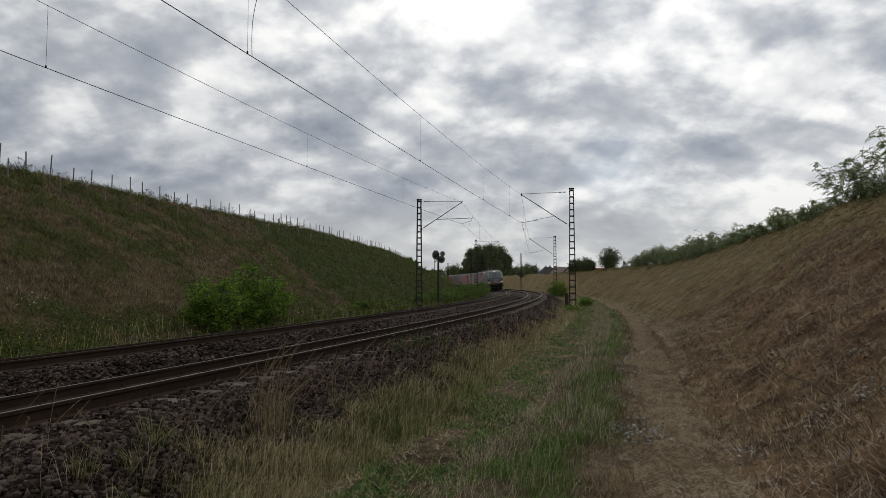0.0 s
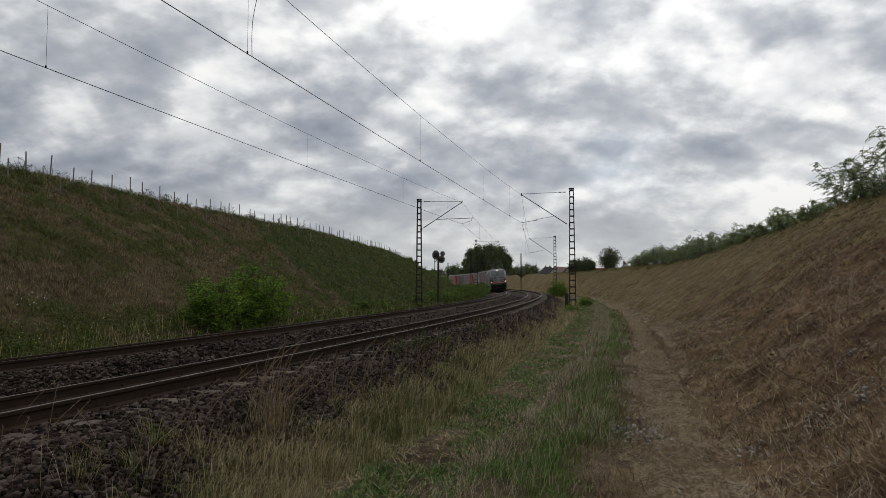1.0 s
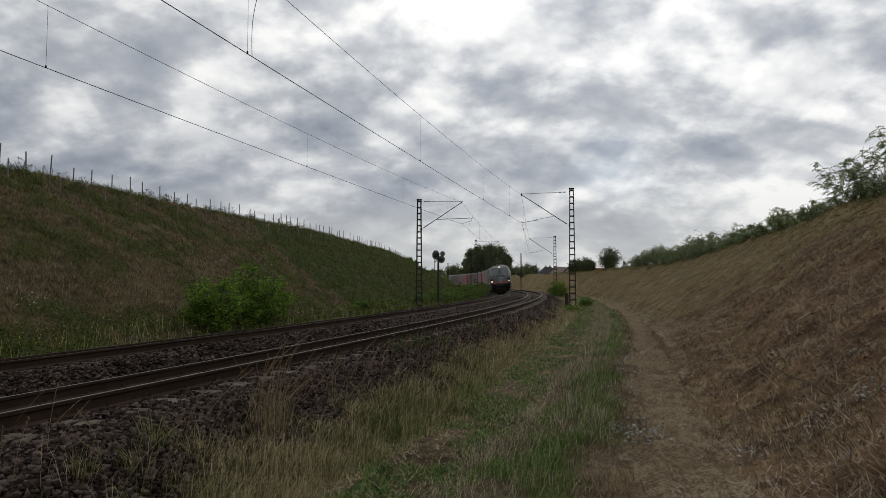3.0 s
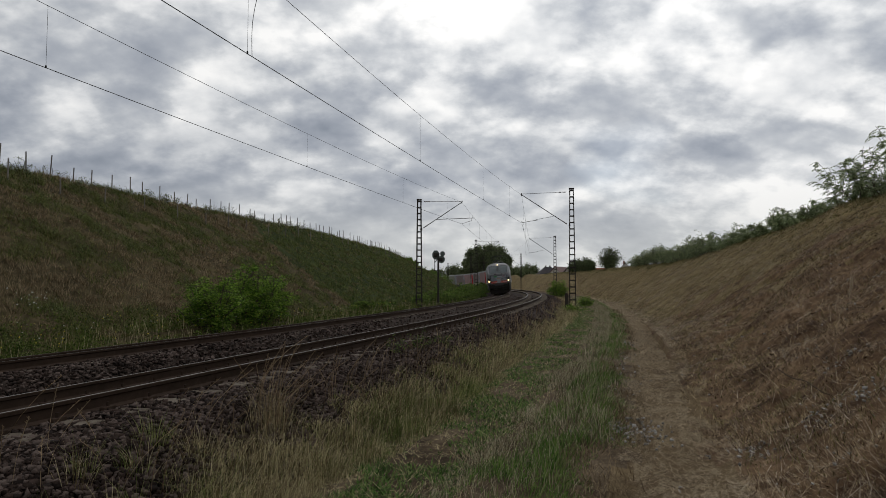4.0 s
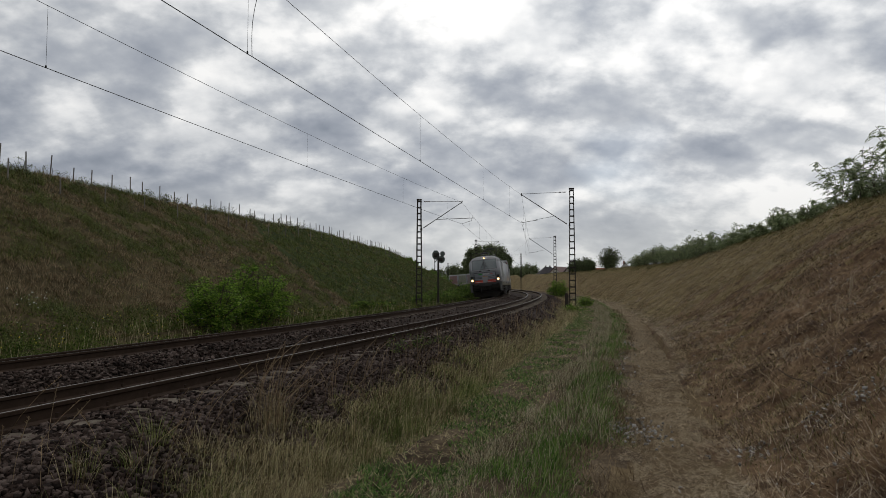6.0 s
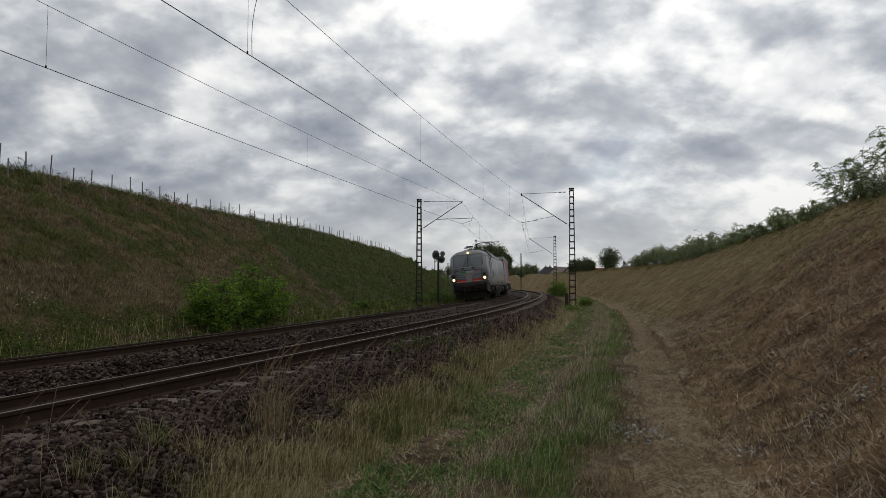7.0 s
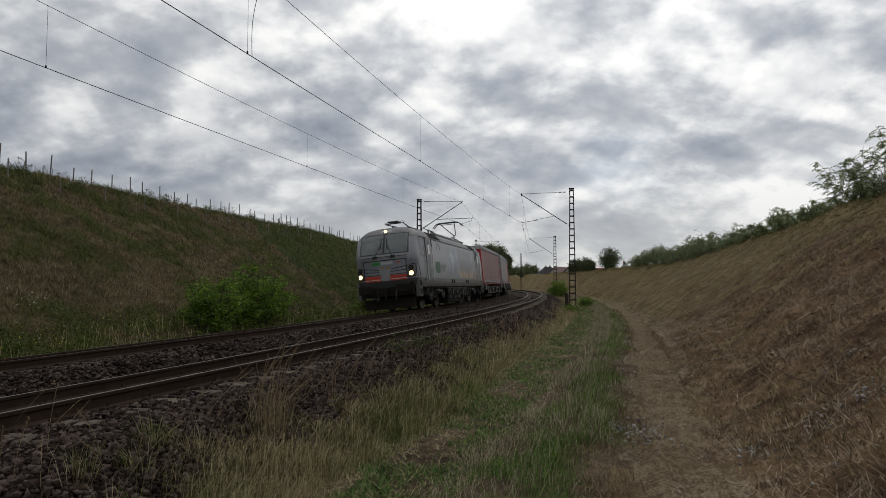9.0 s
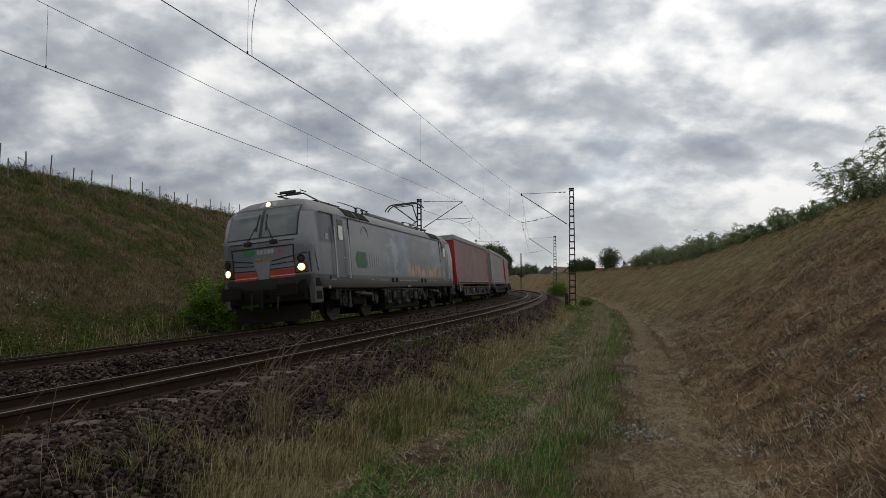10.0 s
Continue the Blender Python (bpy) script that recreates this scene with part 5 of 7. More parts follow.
def tree(label, x, y, z, height, radius, clumps, leaf, rng, group="", low=0.18):
    """A broad tree: tapered trunk, limbs and a crown of many small leaf clumps with gaps."""
    t = tagged(new("tree"), label, "tree", group)
    t.matrix_basis = pose(x, y, z)
    V, F = [], []
    pts = [(rng.normal(0, 0.02) * height * u, rng.normal(0, 0.02) * height * u, height * 0.75 * u) for u in np.linspace(0, 1, 6)]
    bm = bmesh.new()
    for i, (a, b) in enumerate(zip(pts[:-1], pts[1:])):
        add_tube(bm, a, b, height * 0.022 * (1 - i / 6), height * 0.022 * (1 - (i + 1) / 6), n=8)
    ends = []
    for i in range(44):
        u = rng.uniform(low, 0.95)
        az = rng.uniform(0, 6.28)
        reach = radius * math.sin(math.pi * min(0.97, 0.12 + 0.80 * u)) ** 0.6 * rng.uniform(0.6, 1.05)
        p = Vector((np.interp(u * 0.75, [0, 0.75], [0, pts[-1][0]]), 0, height * 0.72 * u))
        q = Vector((math.cos(az) * reach, math.sin(az) * reach, height * min(0.97, 0.12 + 0.86 * u)))
        add_tube(bm, p, q, height * 0.006, height * 0.002, n=5)
        ends.append(np.array(q))
    part("trunk", bm, M_BARK, t)
    per = clumps // len(ends)
    P = np.concatenate([e + rng.normal(0, 1, (per, 3)) * np.array([0.19, 0.19, 0.19]) * radius for e in ends])
    P = P[P[:, 2] > height * low * 0.5]
    V, F = leaf_quads(P, rng.normal(0, 1, P.shape), rng.uniform(0.5, 1.2, len(P)) * leaf, 0.7, rng)
    part("crown", mesh_np("crown", V, F, M_DLEAF), None, t)


def make_trees():
    rng = np.random.default_rng(17)
    g = "tall trees behind the curve"
    for x, y, h, r in ((12.4, 266, 15.4, 3.2), (14.6, 268, 16.6, 3.6), (16.6, 262, 16.8, 4.2), (20.0, 266, 16.8, 4.2), (23.3, 270, 16.4, 3.8), (25.6, 274, 14.8, 3.0), (10.6, 280, 11.0, 3.0)):
        tree("tall dark green poplar in a group beyond the railway curve", x, y, 0.5, h, r, 8500, 0.55, rng, g, 0.06)
    g2 = "distant trees"
    for x, y, h, r in ((36.2, 298, 8.4, 3.4), (39.4, 296, 9.6, 3.4), (42.4, 298, 8.4, 3.0), (27.8, 266, 6.0, 3.0), (31, 270, 6.4, 3.2), (34.5, 268, 6.0, 2.8), (29, 262, 5.0, 2.4), (4.5, 330, 8.5, 4.0), (8, 340, 10.0, 4.5), (63, 320, 7.5, 4.0), (70, 330, 7.0, 4.0), (-3, 360, 8, 4.5), (-9, 350, 8.5, 4.5), (-16, 340, 9, 5), (86, 330, 8, 4.5)):
        tree("distant dark green tree near the houses", x, y, 1.0, h, r, 3000, 0.65, rng, g2, 0.05)


make_trees()


# ---- stakes, signal, houses, small things ----
def make_stakes():
    rng = np.random.default_rng(9)
    first = tagged(new("stake"), "thin weathered wooden stake standing on the bank", "stake", "stakes on the bank")
    bm = bmesh.new()
    add_tube(bm, (0, 0, -0.3), (0, 0, 1.0), 0.033, 0.029, n=7)
    part("post", bm, M_POST, first)
    places = [(17.5 + 1.42 * i, -21.2, 0.92) for i in range(86)] + [(19.0 + 2.9 * i, -19.2, 0.8) for i in range(26)]
    for i, (s, lat, h) in enumerate(places):
        s, lat = s + rng.normal(0, 0.12), lat + rng.normal(0, 0.12)
        m = stand(s, lat, float(ground_z(s, lat))) @ pose(0, 0, 0, rng.normal(0, 1.0), rng.normal(0, 1.0), 0)
        o = first if i == 0 else copy_thing(first, m)
        o.matrix_basis = m
        o.scale = (1, 1, h * rng.uniform(0.85, 1.2))


make_stakes()
M_SIGNAL = mat("signal_back", [(0.075, 0.09, 0.083), (0.115, 0.13, 0.12)], 5.0, 0.6)


def make_signal():
    t = tagged(new("railway_signal"), "grey railway light signal on a thin mast, seen from behind", "railway signal")
    t.matrix_basis = stand(48.8, -7.25, -0.62)

    def octagon(cx, cz, r, y0, y1, k=8):
        return prism([(cx + r * math.cos(math.pi / k + 2 * math.pi * i / k), cz + r * math.sin(math.pi / k + 2 * math.pi * i / k)) for i in range(k)], y0, y1)
    part("mast", tube((0, 0, 0), (0, 0, 4.35), 0.095, 0.075, n=12), M_STEEL, t)
    a = part("signal_head", prism([(-0.20 + 0.29 * x, 4.20 + 0.37 * z) for x, z in ((-0.45, -1), (0.45, -1), (1, -0.45), (1, 0.45), (0.45, 1), (-0.45, 1), (-1, 0.45), (-1, -0.45))], -0.05, 0.05), M_SIGNAL, t, "octagonal grey-green signal panel")
    part("lamp_housing", box(-0.20, -0.14, 4.2, 0.3, 0.2, 0.36, 0.05), M_STEEL, a)
    b = part("signal_head", octagon(0.25, 3.84, 0.31, -0.05, 0.05, 10), M_SIGNAL, t, "rounded grey-green signal panel")
    part("lamp_housing", box(0.25, -0.14, 3.84, 0.32, 0.2, 0.28, 0.05), M_STEEL, b)
    part("lamp", octagon(0.36, 4.30, 0.20, -0.1, 0.06, 14), M_SIGNAL, t)
    part("bracket", tube((-0.3, 0, 3.6), (0.35, 0, 4.25), 0.035, n=8), M_STEEL, t)
    part("ladder_stile", tube((-0.3, -0.1, 2.9), (-0.3, -0.1, 3.8), 0.02, n=6), M_STEEL, t)
    part("ladder_foot", tube((-0.3, -0.1, 2.95), (0, 0, 2.95), 0.02, n=6), M_STEEL, t)
    part("foundation", box(0, 0, 0.05, 0.6, 0.6, 0.4, 0.03), M_SLEEPER, t)


make_signal()
M_TILE_D = mat("dark_roof_tiles", [(0.035, 0.033, 0.036), (0.06, 0.055, 0.058)], 6.0, 0.7, bump=0.4, bscale=20)
M_TILE_R = mat("red_roof_tiles", [(0.14, 0.05, 0.035), (0.20, 0.075, 0.05)], 6.0, 0.75, bump=0.4, bscale=20)
M_TILE_P = mat("brown_roof_tiles", [(0.14, 0.095, 0.09), (0.19, 0.135, 0.125)], 6.0, 0.75, bump=0.4, bscale=20)
M_WALL = mat("pale_render", [(0.36, 0.345, 0.31), (0.45, 0.43, 0.39)], 3.0, 0.9)
M_PANE = mat("house_glass", [(0.03, 0.035, 0.04), (0.05, 0.055, 0.06)], 2.0, 0.1, spec=0.8)


def make_house(x, y, z, turn, w, d, eave, ridge, roof_m, label, chimney=True, hip=0.0):
    """A gabled house; its ridge runs along its own x."""
    t = tagged(new("house"), label, "house", "distant houses")
    t.matrix_basis = pose(x, y, z, 0, 0, turn)
    part("wall", prism([(-d / 2, 0), (d / 2, 0), (d / 2, eave), (0, eave if hip else ridge - 0.15), (-d / 2, eave)], -w / 2, w / 2, "x"), M_WALL, t)
    bm = bmesh.new()
    for sy in (-1, 1):
        b2 = prism([(sy * (d / 2 + 0.5), eave - 0.35), (0, ridge), (0, ridge + 0.18), (sy * (d / 2 + 0.55), eave - 0.15)], -w / 2 - 0.4, w / 2 + 0.4, "x")
        me = bpy.data.meshes.new("tmp")
        b2.to_mesh(me)
        b2.free()
        bm.from_mesh(me)
        bpy.data.meshes.remove(me)
    if hip:
        for v in bm.verts:
            if v.co.z > ridge - 0.1:
                v.co.x *= 1 - hip
        for sx in (-1, 1):
            xe, xr = sx * (w / 2 + 0.4), sx * (w / 2 + 0.4) * (1 - hip)
            vs = [bm.verts.new(c) for c in ((xe, -d / 2 - 0.52, eave - 0.25), (xe, d / 2 + 0.52, eave - 0.25), (xr, 0, ridge + 0.12))]
            bm.faces.new(vs)
    roof = part("roof", bm, roof_m, t)
    if chimney == 2:
        for sx in (-1, 1):
            part("chimney", box(sx * 0.85, 0.3, ridge + 0.25, 0.55, 0.55, 1.1, 0.03), M_TILE_D, roof)
    elif chimney:
        part("chimney", box(w * 0.2, 0.4, ridge + 0.3, 0.6, 0.6, 1.4, 0.03), M_TILE_R, roof)
    for i in range(3):
        wdw = part("window", box((i - 1) * w * 0.28, -d / 2 - 0.02, eave * 0.55, 1.3, 0.08, 1.3, 0.02), M_WHITE, t)
        part("pane", box((i - 1) * w * 0.28, -d / 2 - 0.07, eave * 0.55, 1.1, 0.02, 1.1), M_PANE, wdw)
    for sx in (-1, 1):
        wdw = part("window", box(sx * (w / 2 + 0.02), 0, eave * 0.95, 0.08, 1.2, 1.2, 0.02), M_WHITE, t)
        part("pane", box(sx * (w / 2 + 0.07), 0, eave * 0.95, 0.02, 1.0, 1.0), M_PANE, wdw)


M_WHITE = mat("white_frame", [(0.6, 0.6, 0.58), (0.7, 0.7, 0.68)], 5.0, 0.5)
make_house(42.8, 264, 2.0, 4, 9.5, 8, 2.6, 6.0, M_TILE_D, "distant house with dark hipped roof and two chimneys", 2, 0.72)
make_house(46.8, 258, 1.6, 52, 9, 9, 1.6, 6.4, M_TILE_P, "distant house with brownish red tiled roof", False)
make_house(51.5, 255, 1.6, 52, 9, 9, 1.6, 6.2, M_TILE_D, "distant house with dark slate roof and pale gable", False)
make_house(70.4, 250, 2.0, 75, 9, 7.5, 3.0, 7.2, M_TILE_D, "distant house with grey roof and white gable")
make_house(62.4, 262, 2.0, 10, 9, 8, 2.6, 5.6, M_TILE_R, "distant house with red tiled roof", False)
make_house(29, 285, 2.0, 5, 14, 8, 1.6, 4.2, M_TILE_P, "low distant building with red-brown roof", False)


M_LITTER = mat("pale_chalk", [(0.14, 0.13, 0.12), (0.27, 0.26, 0.245), (0.36, 0.35, 0.33)], 12.0, 0.8, island=0.5)


def make_litter():
    rng = np.random.default_rng(31)
    # pale stones at the path edge and chalky crumbs on the bank
    n = 170
    s, lat = 5.0 + rng.normal(0, 0.32, n), 6.02 + rng.normal(0, 0.22, n)
    scatter_stones("pale_stones", s, lat, ground_z(s, lat) + 0.025, rng.uniform(0.006, 0.028, n), M_LITTER, "pale broken stones at the edge of the path", "stones", rng)
    n = 110
    s, lat = rng.uniform(7.0, 17.0, n), 5.95 + rng.normal(0, 0.16, n)
    scatter_stones("pale_stones", s, lat, ground_z(s, lat) + 0.015, rng.uniform(0.006, 0.024, n), M_LITTER, "pale broken stones along the edge of the path", "stones", rng)
    n = 260
    s, lat = spread(rng, n, 2.5, 45, 6.2, 13.0)
    scatter_stones("chalk_crumbs", s, lat, ground_z(s, lat) + 0.015, rng.uniform(0.008, 0.026, n), M_LITTER, "chalky crumbs scattered over the bank", "stones", rng)


def make_crumbs():
    """Small clods, chaff and leaf bits that roughen the mown bank and the path edge."""
    rng = np.random.default_rng(41)
    s, lat = spread(rng, 9000, -0.5, 22, 7.0, 13.5)
    scatter_stones("soil_crumbs", s, lat, ground_z(s, lat) + 0.006, rng.uniform(0.005, 0.016, len(s)) * np.interp(s, [0, 8, 25], [0.7, 1.1, 1.5]), M_CRUMB, "brown clods and chaff on the mown bank", "soil", rng, 0.7, -5.0)
    s, lat = spread(rng, 900, -0.5, 22, 7.2, 12.5)
    for s0, l0 in ((4.5, 7.7), (4.4, 8.05), (4.2, 7.1), (5.6, 8.3), (7.6, 9.4), (9.5, 9.9), (3.9, 8.3)):
        s, lat = np.concatenate([s, s0 + rng.normal(0, 0.13, 34)]), np.concatenate([lat, l0 + rng.normal(0, 0.09, 34)])
    scatter_stones("dry_leaf_bits", s, lat, ground_z(s, lat) + 0.02, rng.uniform(0.010, 0.026, len(s)), M_LITTER, "grey-white curled dry leaves on the mown bank", "dry leaves", rng, 0.3)


M_CRUMB = mat("soil_crumb", [(0.05, 0.03, 0.018), (0.12, 0.08, 0.05), (0.24, 0.175, 0.115)], 6.0, 0.95, island=0.7)
make_crumbs()


def make_sticks():
    rng = np.random.default_rng(37)
    # bare broken stalks lying or standing on the mown bank
    spots = [(9.0, 9.3, 0.34, 12, -25), (9.05, 9.32, 0.30, 4, 20), (7.2, 9.6, 1.1, 82, 60), (5.2, 8.8, 0.9, 84, 40), (8.0, 7.3, 1.0, 80, -50), (6.4, 8.2, 0.7, 82, 80), (12.5, 8.4, 0.7, 78, 10), (5.0, 8.0, 0.8, 80, 120), (14.5, 6.9, 0.9, 82, -70)]
    for s, lat, ln, tilt, az in spots:
        t = tagged(new("dry_stick"), "thin pale dry stalk on the mown ground", "stick", "dry sticks")
        t.matrix_basis = stand(s, lat, float(ground_z(s, lat)) + 0.02) @ pose(0, 0, 0, 0, 0, az) @ pose(0, 0, 0, 0, tilt, 0)
        pts = [(0.03 * math.sin(i * 1.3 + ln * 9) * ln, 0.04 * math.sin(i * 0.8) * ln, ln * i / 7) for i in range(8)]
        V, F = path_tube(pts, 0.007 if tilt < 40 else 0.005, 5)
        part("stalk", mesh_np("stalk", V, F, M_STICK if tilt < 40 else M_BARK), None, t)


M_STICK = mat("bleached_stalk", [(0.32, 0.26, 0.18), (0.45, 0.38, 0.28)], 9.0, 0.85)
make_litter()
make_sticks()


def make_short_post():
    t = tagged(new("marker_post"), "short dark weathered wooden post in the grass beside the mast", "post")
    t.matrix_basis = stand(39.2, 3.16, -0.62) @ pose(0, 0, 0, 1.5, -2, 0)
    part("post", box(0, 0, 0.55, 0.24, 0.2, 1.3, 0.03), M_POSTD, t)
    part("cap", prism([(-0.12, 1.2), (0.12, 1.2), (0.0, 1.28)], -0.12, 0.12), M_POSTD, t)


M_POSTD = mat("dark_post_wood", [(0.035, 0.03, 0.025), (0.07, 0.06, 0.05)], 12.0, 0.9, bump=0.4)
make_short_post()


# ---- the train ----
# In a vehicle's own space +y is forward, +z up from the rails; its -x side faces the path.
MOVING, WHEELS = [], []


def livery_material():
    """Silver-grey paint with an airbrushed sky and a low orange landscape along the sides."""
    m = mat("locomotive_paint", [(0.115, 0.117, 0.124), (0.175, 0.177, 0.185)], 2.0, 0.34, metal=0.25, spec=0.5)
    nt = m.node_tree
    N, L = nt.nodes.new, nt.links.new
    b = nt.nodes["Principled BSDF"]
    base = b.inputs["Base Color"].links[0].from_socket
    tc = N("ShaderNodeTexCoord")
    sep = N("ShaderNodeSeparateXYZ")
    L(tc.outputs["Object"], sep.inputs[0])

    def rng(sock, a, b2, c, d):
        r = N("ShaderNodeMapRange")
        r.interpolation_type = "SMOOTHSTEP"
        L(sock, r.inputs["Value"])
        r.inputs["From Min"].default_value, r.inputs["From Max"].default_value = a, b2
        r.inputs["To Min"].default_value, r.inputs["To Max"].default_value = c, d
        return r.outputs["Result"]

    def mul(a, c):
        k = N("ShaderNodeMath")
        k.operation = "MULTIPLY"
        L(a, k.inputs[0])
        if isinstance(c, float):
            k.inputs[1].default_value = c
        else:
            L(c, k.inputs[1])
        return k.outputs[0]

    def layer(under, fac, col):
        x = N("ShaderNodeMix")
        x.data_type = "RGBA"
        L(fac, x.inputs[0])
        L(under, x.inputs[6])
        x.inputs[7].default_value = (*col, 1)
        return x.outputs[2]

    def cloud(scale, lo, hi, stretch=(1, 1, 1)):
        mp = N("ShaderNodeMapping")
        mp.inputs["Scale"].default_value = stretch
        L(tc.outputs["Object"], mp.inputs[0])
        n = N("ShaderNodeTexNoise")
        n.inputs["Scale"].default_value, n.inputs["Detail"].default_value, n.inputs["Distortion"].default_value = scale, 6.0, 0.6
        L(mp.outputs[0], n.inputs["Vector"])
        return rng(n.outputs["Fac"], lo, hi, 0.0, 1.0)

    y, z = sep.outputs[1], sep.outputs[2]
    along = mul(rng(y, 3.6, 1.6, 0.0, 1.0), rng(y, -8.0, -6.0, 0.0, 1.0))
    up = mul(rng(z, 1.4, 1.7, 0.0, 1.0), rng(z, 3.4, 3.1, 0.0, 1.0))
    pic = mul(along, up)
    blue = mul(rng(y, 3.0, 1.4, 0.0, 1.0), rng(y, -0.9, 0.4, 0.0, 1.0))
    c = layer(base, mul(pic, 0.75), (0.07, 0.072, 0.082))
    c = layer(c, mul(mul(mul(pic, blue), cloud(1.0, 0.42, 0.56, (1, 0.9, 1.25))), 0.9), (0.095, 0.15, 0.24))
    c = layer(c, mul(mul(pic, cloud(1.3, 0.5, 0.62, (1, 0.9, 1.3))), 0.75), (0.23, 0.235, 0.25))
    brown = mul(rng(y, 0.3, -1.0, 0.0, 1.0), rng(y, -5.6, -4.0, 0.0, 1.0))
    c = layer(c, mul(mul(mul(pic, brown), cloud(0.9, 0.38, 0.52, (1, 0.9, 1.3))), 0.9), (0.05, 0.047, 0.052))
    fire = mul(mul(rng(y, 0.6, -0.6, 0.0, 1.0), rng(y, -7.4, -6.6, 0.0, 1.0)), mul(rng(z, 1.46, 1.56, 0.0, 1.0), rng(z, 2.15, 1.7, 0.0, 1.0)))
    c = layer(c, mul(mul(fire, cloud(2.6, 0.42, 0.58, (1, 1.2, 0.9))), 0.85), (0.44, 0.25, 0.085))
    c = layer(c, mul(mul(rng(z, 1.9, 1.2, 0.0, 1.0), cloud(3.0, 0.45, 0.7, (1, 0.5, 1))), 0.5), (0.12, 0.11, 0.10))
    c = layer(c, mul(rng(z, 1.46, 1.44, 0.0, 1.0), 0.85), (0.048, 0.047, 0.045))
    cab = mul(mul(rng(y, 7.2, 7.3, 0.0, 1.0), rng(y, 8.55, 8.3, 0.0, 1.0)), mul(rng(z, 2.35, 2.5, 0.0, 1.0), rng(z, 3.34, 3.3, 0.0, 1.0)))
    c = layer(c, mul(cab, 0.9), (0.036, 0.04, 0.052))
    c = layer(c, mul(mul(rng(y, 8.3, 8.6, 0.0, 1.0), rng(z, 1.46, 1.5, 0.0, 1.0)), 0.75), (0.235, 0.24, 0.25))
    nose = mul(rng(y, 8.5, 8.7, 0.0, 1.0), mul(rng(z, 1.6, 1.8, 0.0, 1.0), rng(z, 2.6, 2.3, 0.0, 1.0)))
    c = layer(c, mul(mul(nose, cloud(1.3, 0.42, 0.58)), 0.5), (0.07, 0.08, 0.11))
    L(c, b.inputs["Base Color"])
    return m


M_PAINT = livery_material()
M_SIDEMARK = mat("worn_pale_marking", [(0.26, 0.26, 0.265), (0.33, 0.33, 0.335)], 5.0, 0.5, spec=0.3)
M_DOOR = mat("door_grey", [(0.10, 0.103, 0.11), (0.14, 0.143, 0.15)], 3.0, 0.42, metal=0.2, spec=0.4)
M_GREYPAINT = mat("grey_paint", [(0.20, 0.205, 0.215), (0.25, 0.25, 0.26)], 4.0, 0.4, metal=0.15, spec=0.4)
M_ROOF = mat("roof_grey", [(0.105, 0.105, 0.108), (0.155, 0.155, 0.158)], 3.0, 0.6, spec=0.4)
M_DARK = mat("dark_underframe", [(0.010, 0.009, 0.008), (0.024, 0.021, 0.018)], 6.0, 0.75, bump=0.2)
M_STEP = mat("step_grey", [(0.085, 0.085, 0.082), (0.13, 0.128, 0.122)], 4.0, 0.6)
M_SKIRT = mat("sill_grey", [(0.045, 0.044, 0.042), (0.075, 0.073, 0.07)], 4.0, 0.6)
M_BLACK = mat("black_trim", [(0.008, 0.008, 0.009), (0.014, 0.014, 0.015)], 6.0, 0.4, spec=0.4)
M_REDBAND = mat("orange_red_band", [(0.38, 0.042, 0.024), (0.46, 0.055, 0.032)], 6.0, 0.4, spec=0.4)
M_WHITE = mat("white_line", [(0.5, 0.5, 0.5), (0.6, 0.6, 0.6)], 6.0, 0.4, spec=0.4)
M_LOGO_G = mat("green_badge", [(0.02, 0.20, 0.035), (0.03, 0.26, 0.05)], 5.0, 0.45, spec=0.4)
M_LOGO_GS = mat("faded_green_badge", [(0.075, 0.14, 0.08), (0.09, 0.165, 0.095)], 5.0, 0.45)
M_LOGO_W = mat("pale_badge", [(0.33, 0.34, 0.35), (0.40, 0.41, 0.42)], 5.0, 0.45, spec=0.4)
M_LOGO_R = mat("red_badge", [(0.30, 0.10, 0.10), (0.36, 0.12, 0.12)], 5.0, 0.45, spec=0.4)
M_LOGO_RS = mat("washed_red_badge", [(0.19, 0.145, 0.15), (0.22, 0.16, 0.165)], 5.0, 0.5)
M_COVER = mat("lamp_cover_glass", [(0.10, 0.108, 0.10), (0.14, 0.15, 0.14)], 4.0, 0.15, spec=0.6)
M_NOSE = mat("pale_nose_silver", [(0.15, 0.165, 0.19), (0.24, 0.25, 0.275)], 1.6, 0.32, metal=0.3, spec=0.5)
M_PLATE = mat("amber_digits", [(0.30, 0.17, 0.05), (0.4, 0.22, 0.07)], 9.0, 0.5)
M_BLIND = mat("pale_door_blind", [(0.7, 0.69, 0.65), (0.8, 0.79, 0.75)], 3.0, 0.7)
M_WHEEL = mat("wheel_steel", [(0.05, 0.044, 0.037), (0.115, 0.10, 0.085)], 10.0, 0.6, metal=0.4)
M_GLASS = mat("dark_windscreen", [(0.05, 0.062, 0.062), (0.075, 0.09, 0.09)], 1.0, 0.06, spec=0.9)
M_LENS = mat("headlamp_reflector", [(0.7, 0.7, 0.66), (0.8, 0.8, 0.76)], 10.0, 0.15, metal=0.9)
M_LAMP = mat("headlamp_glow", [(1.0, 0.8, 0.5)], 1.0, 0.3, emit=(1.0, 0.48, 0.14, 0.7))
M_LED = mat("headlamp_led", [(1.0, 0.9, 0.7)], 1.0, 0.3, emit=(1.0, 0.76, 0.38, 2.6))
M_RAILING = mat("pale_handrail", [(0.40, 0.40, 0.38), (0.5, 0.5, 0.48)], 8.0, 0.4, metal=0.3, spec=0.4)

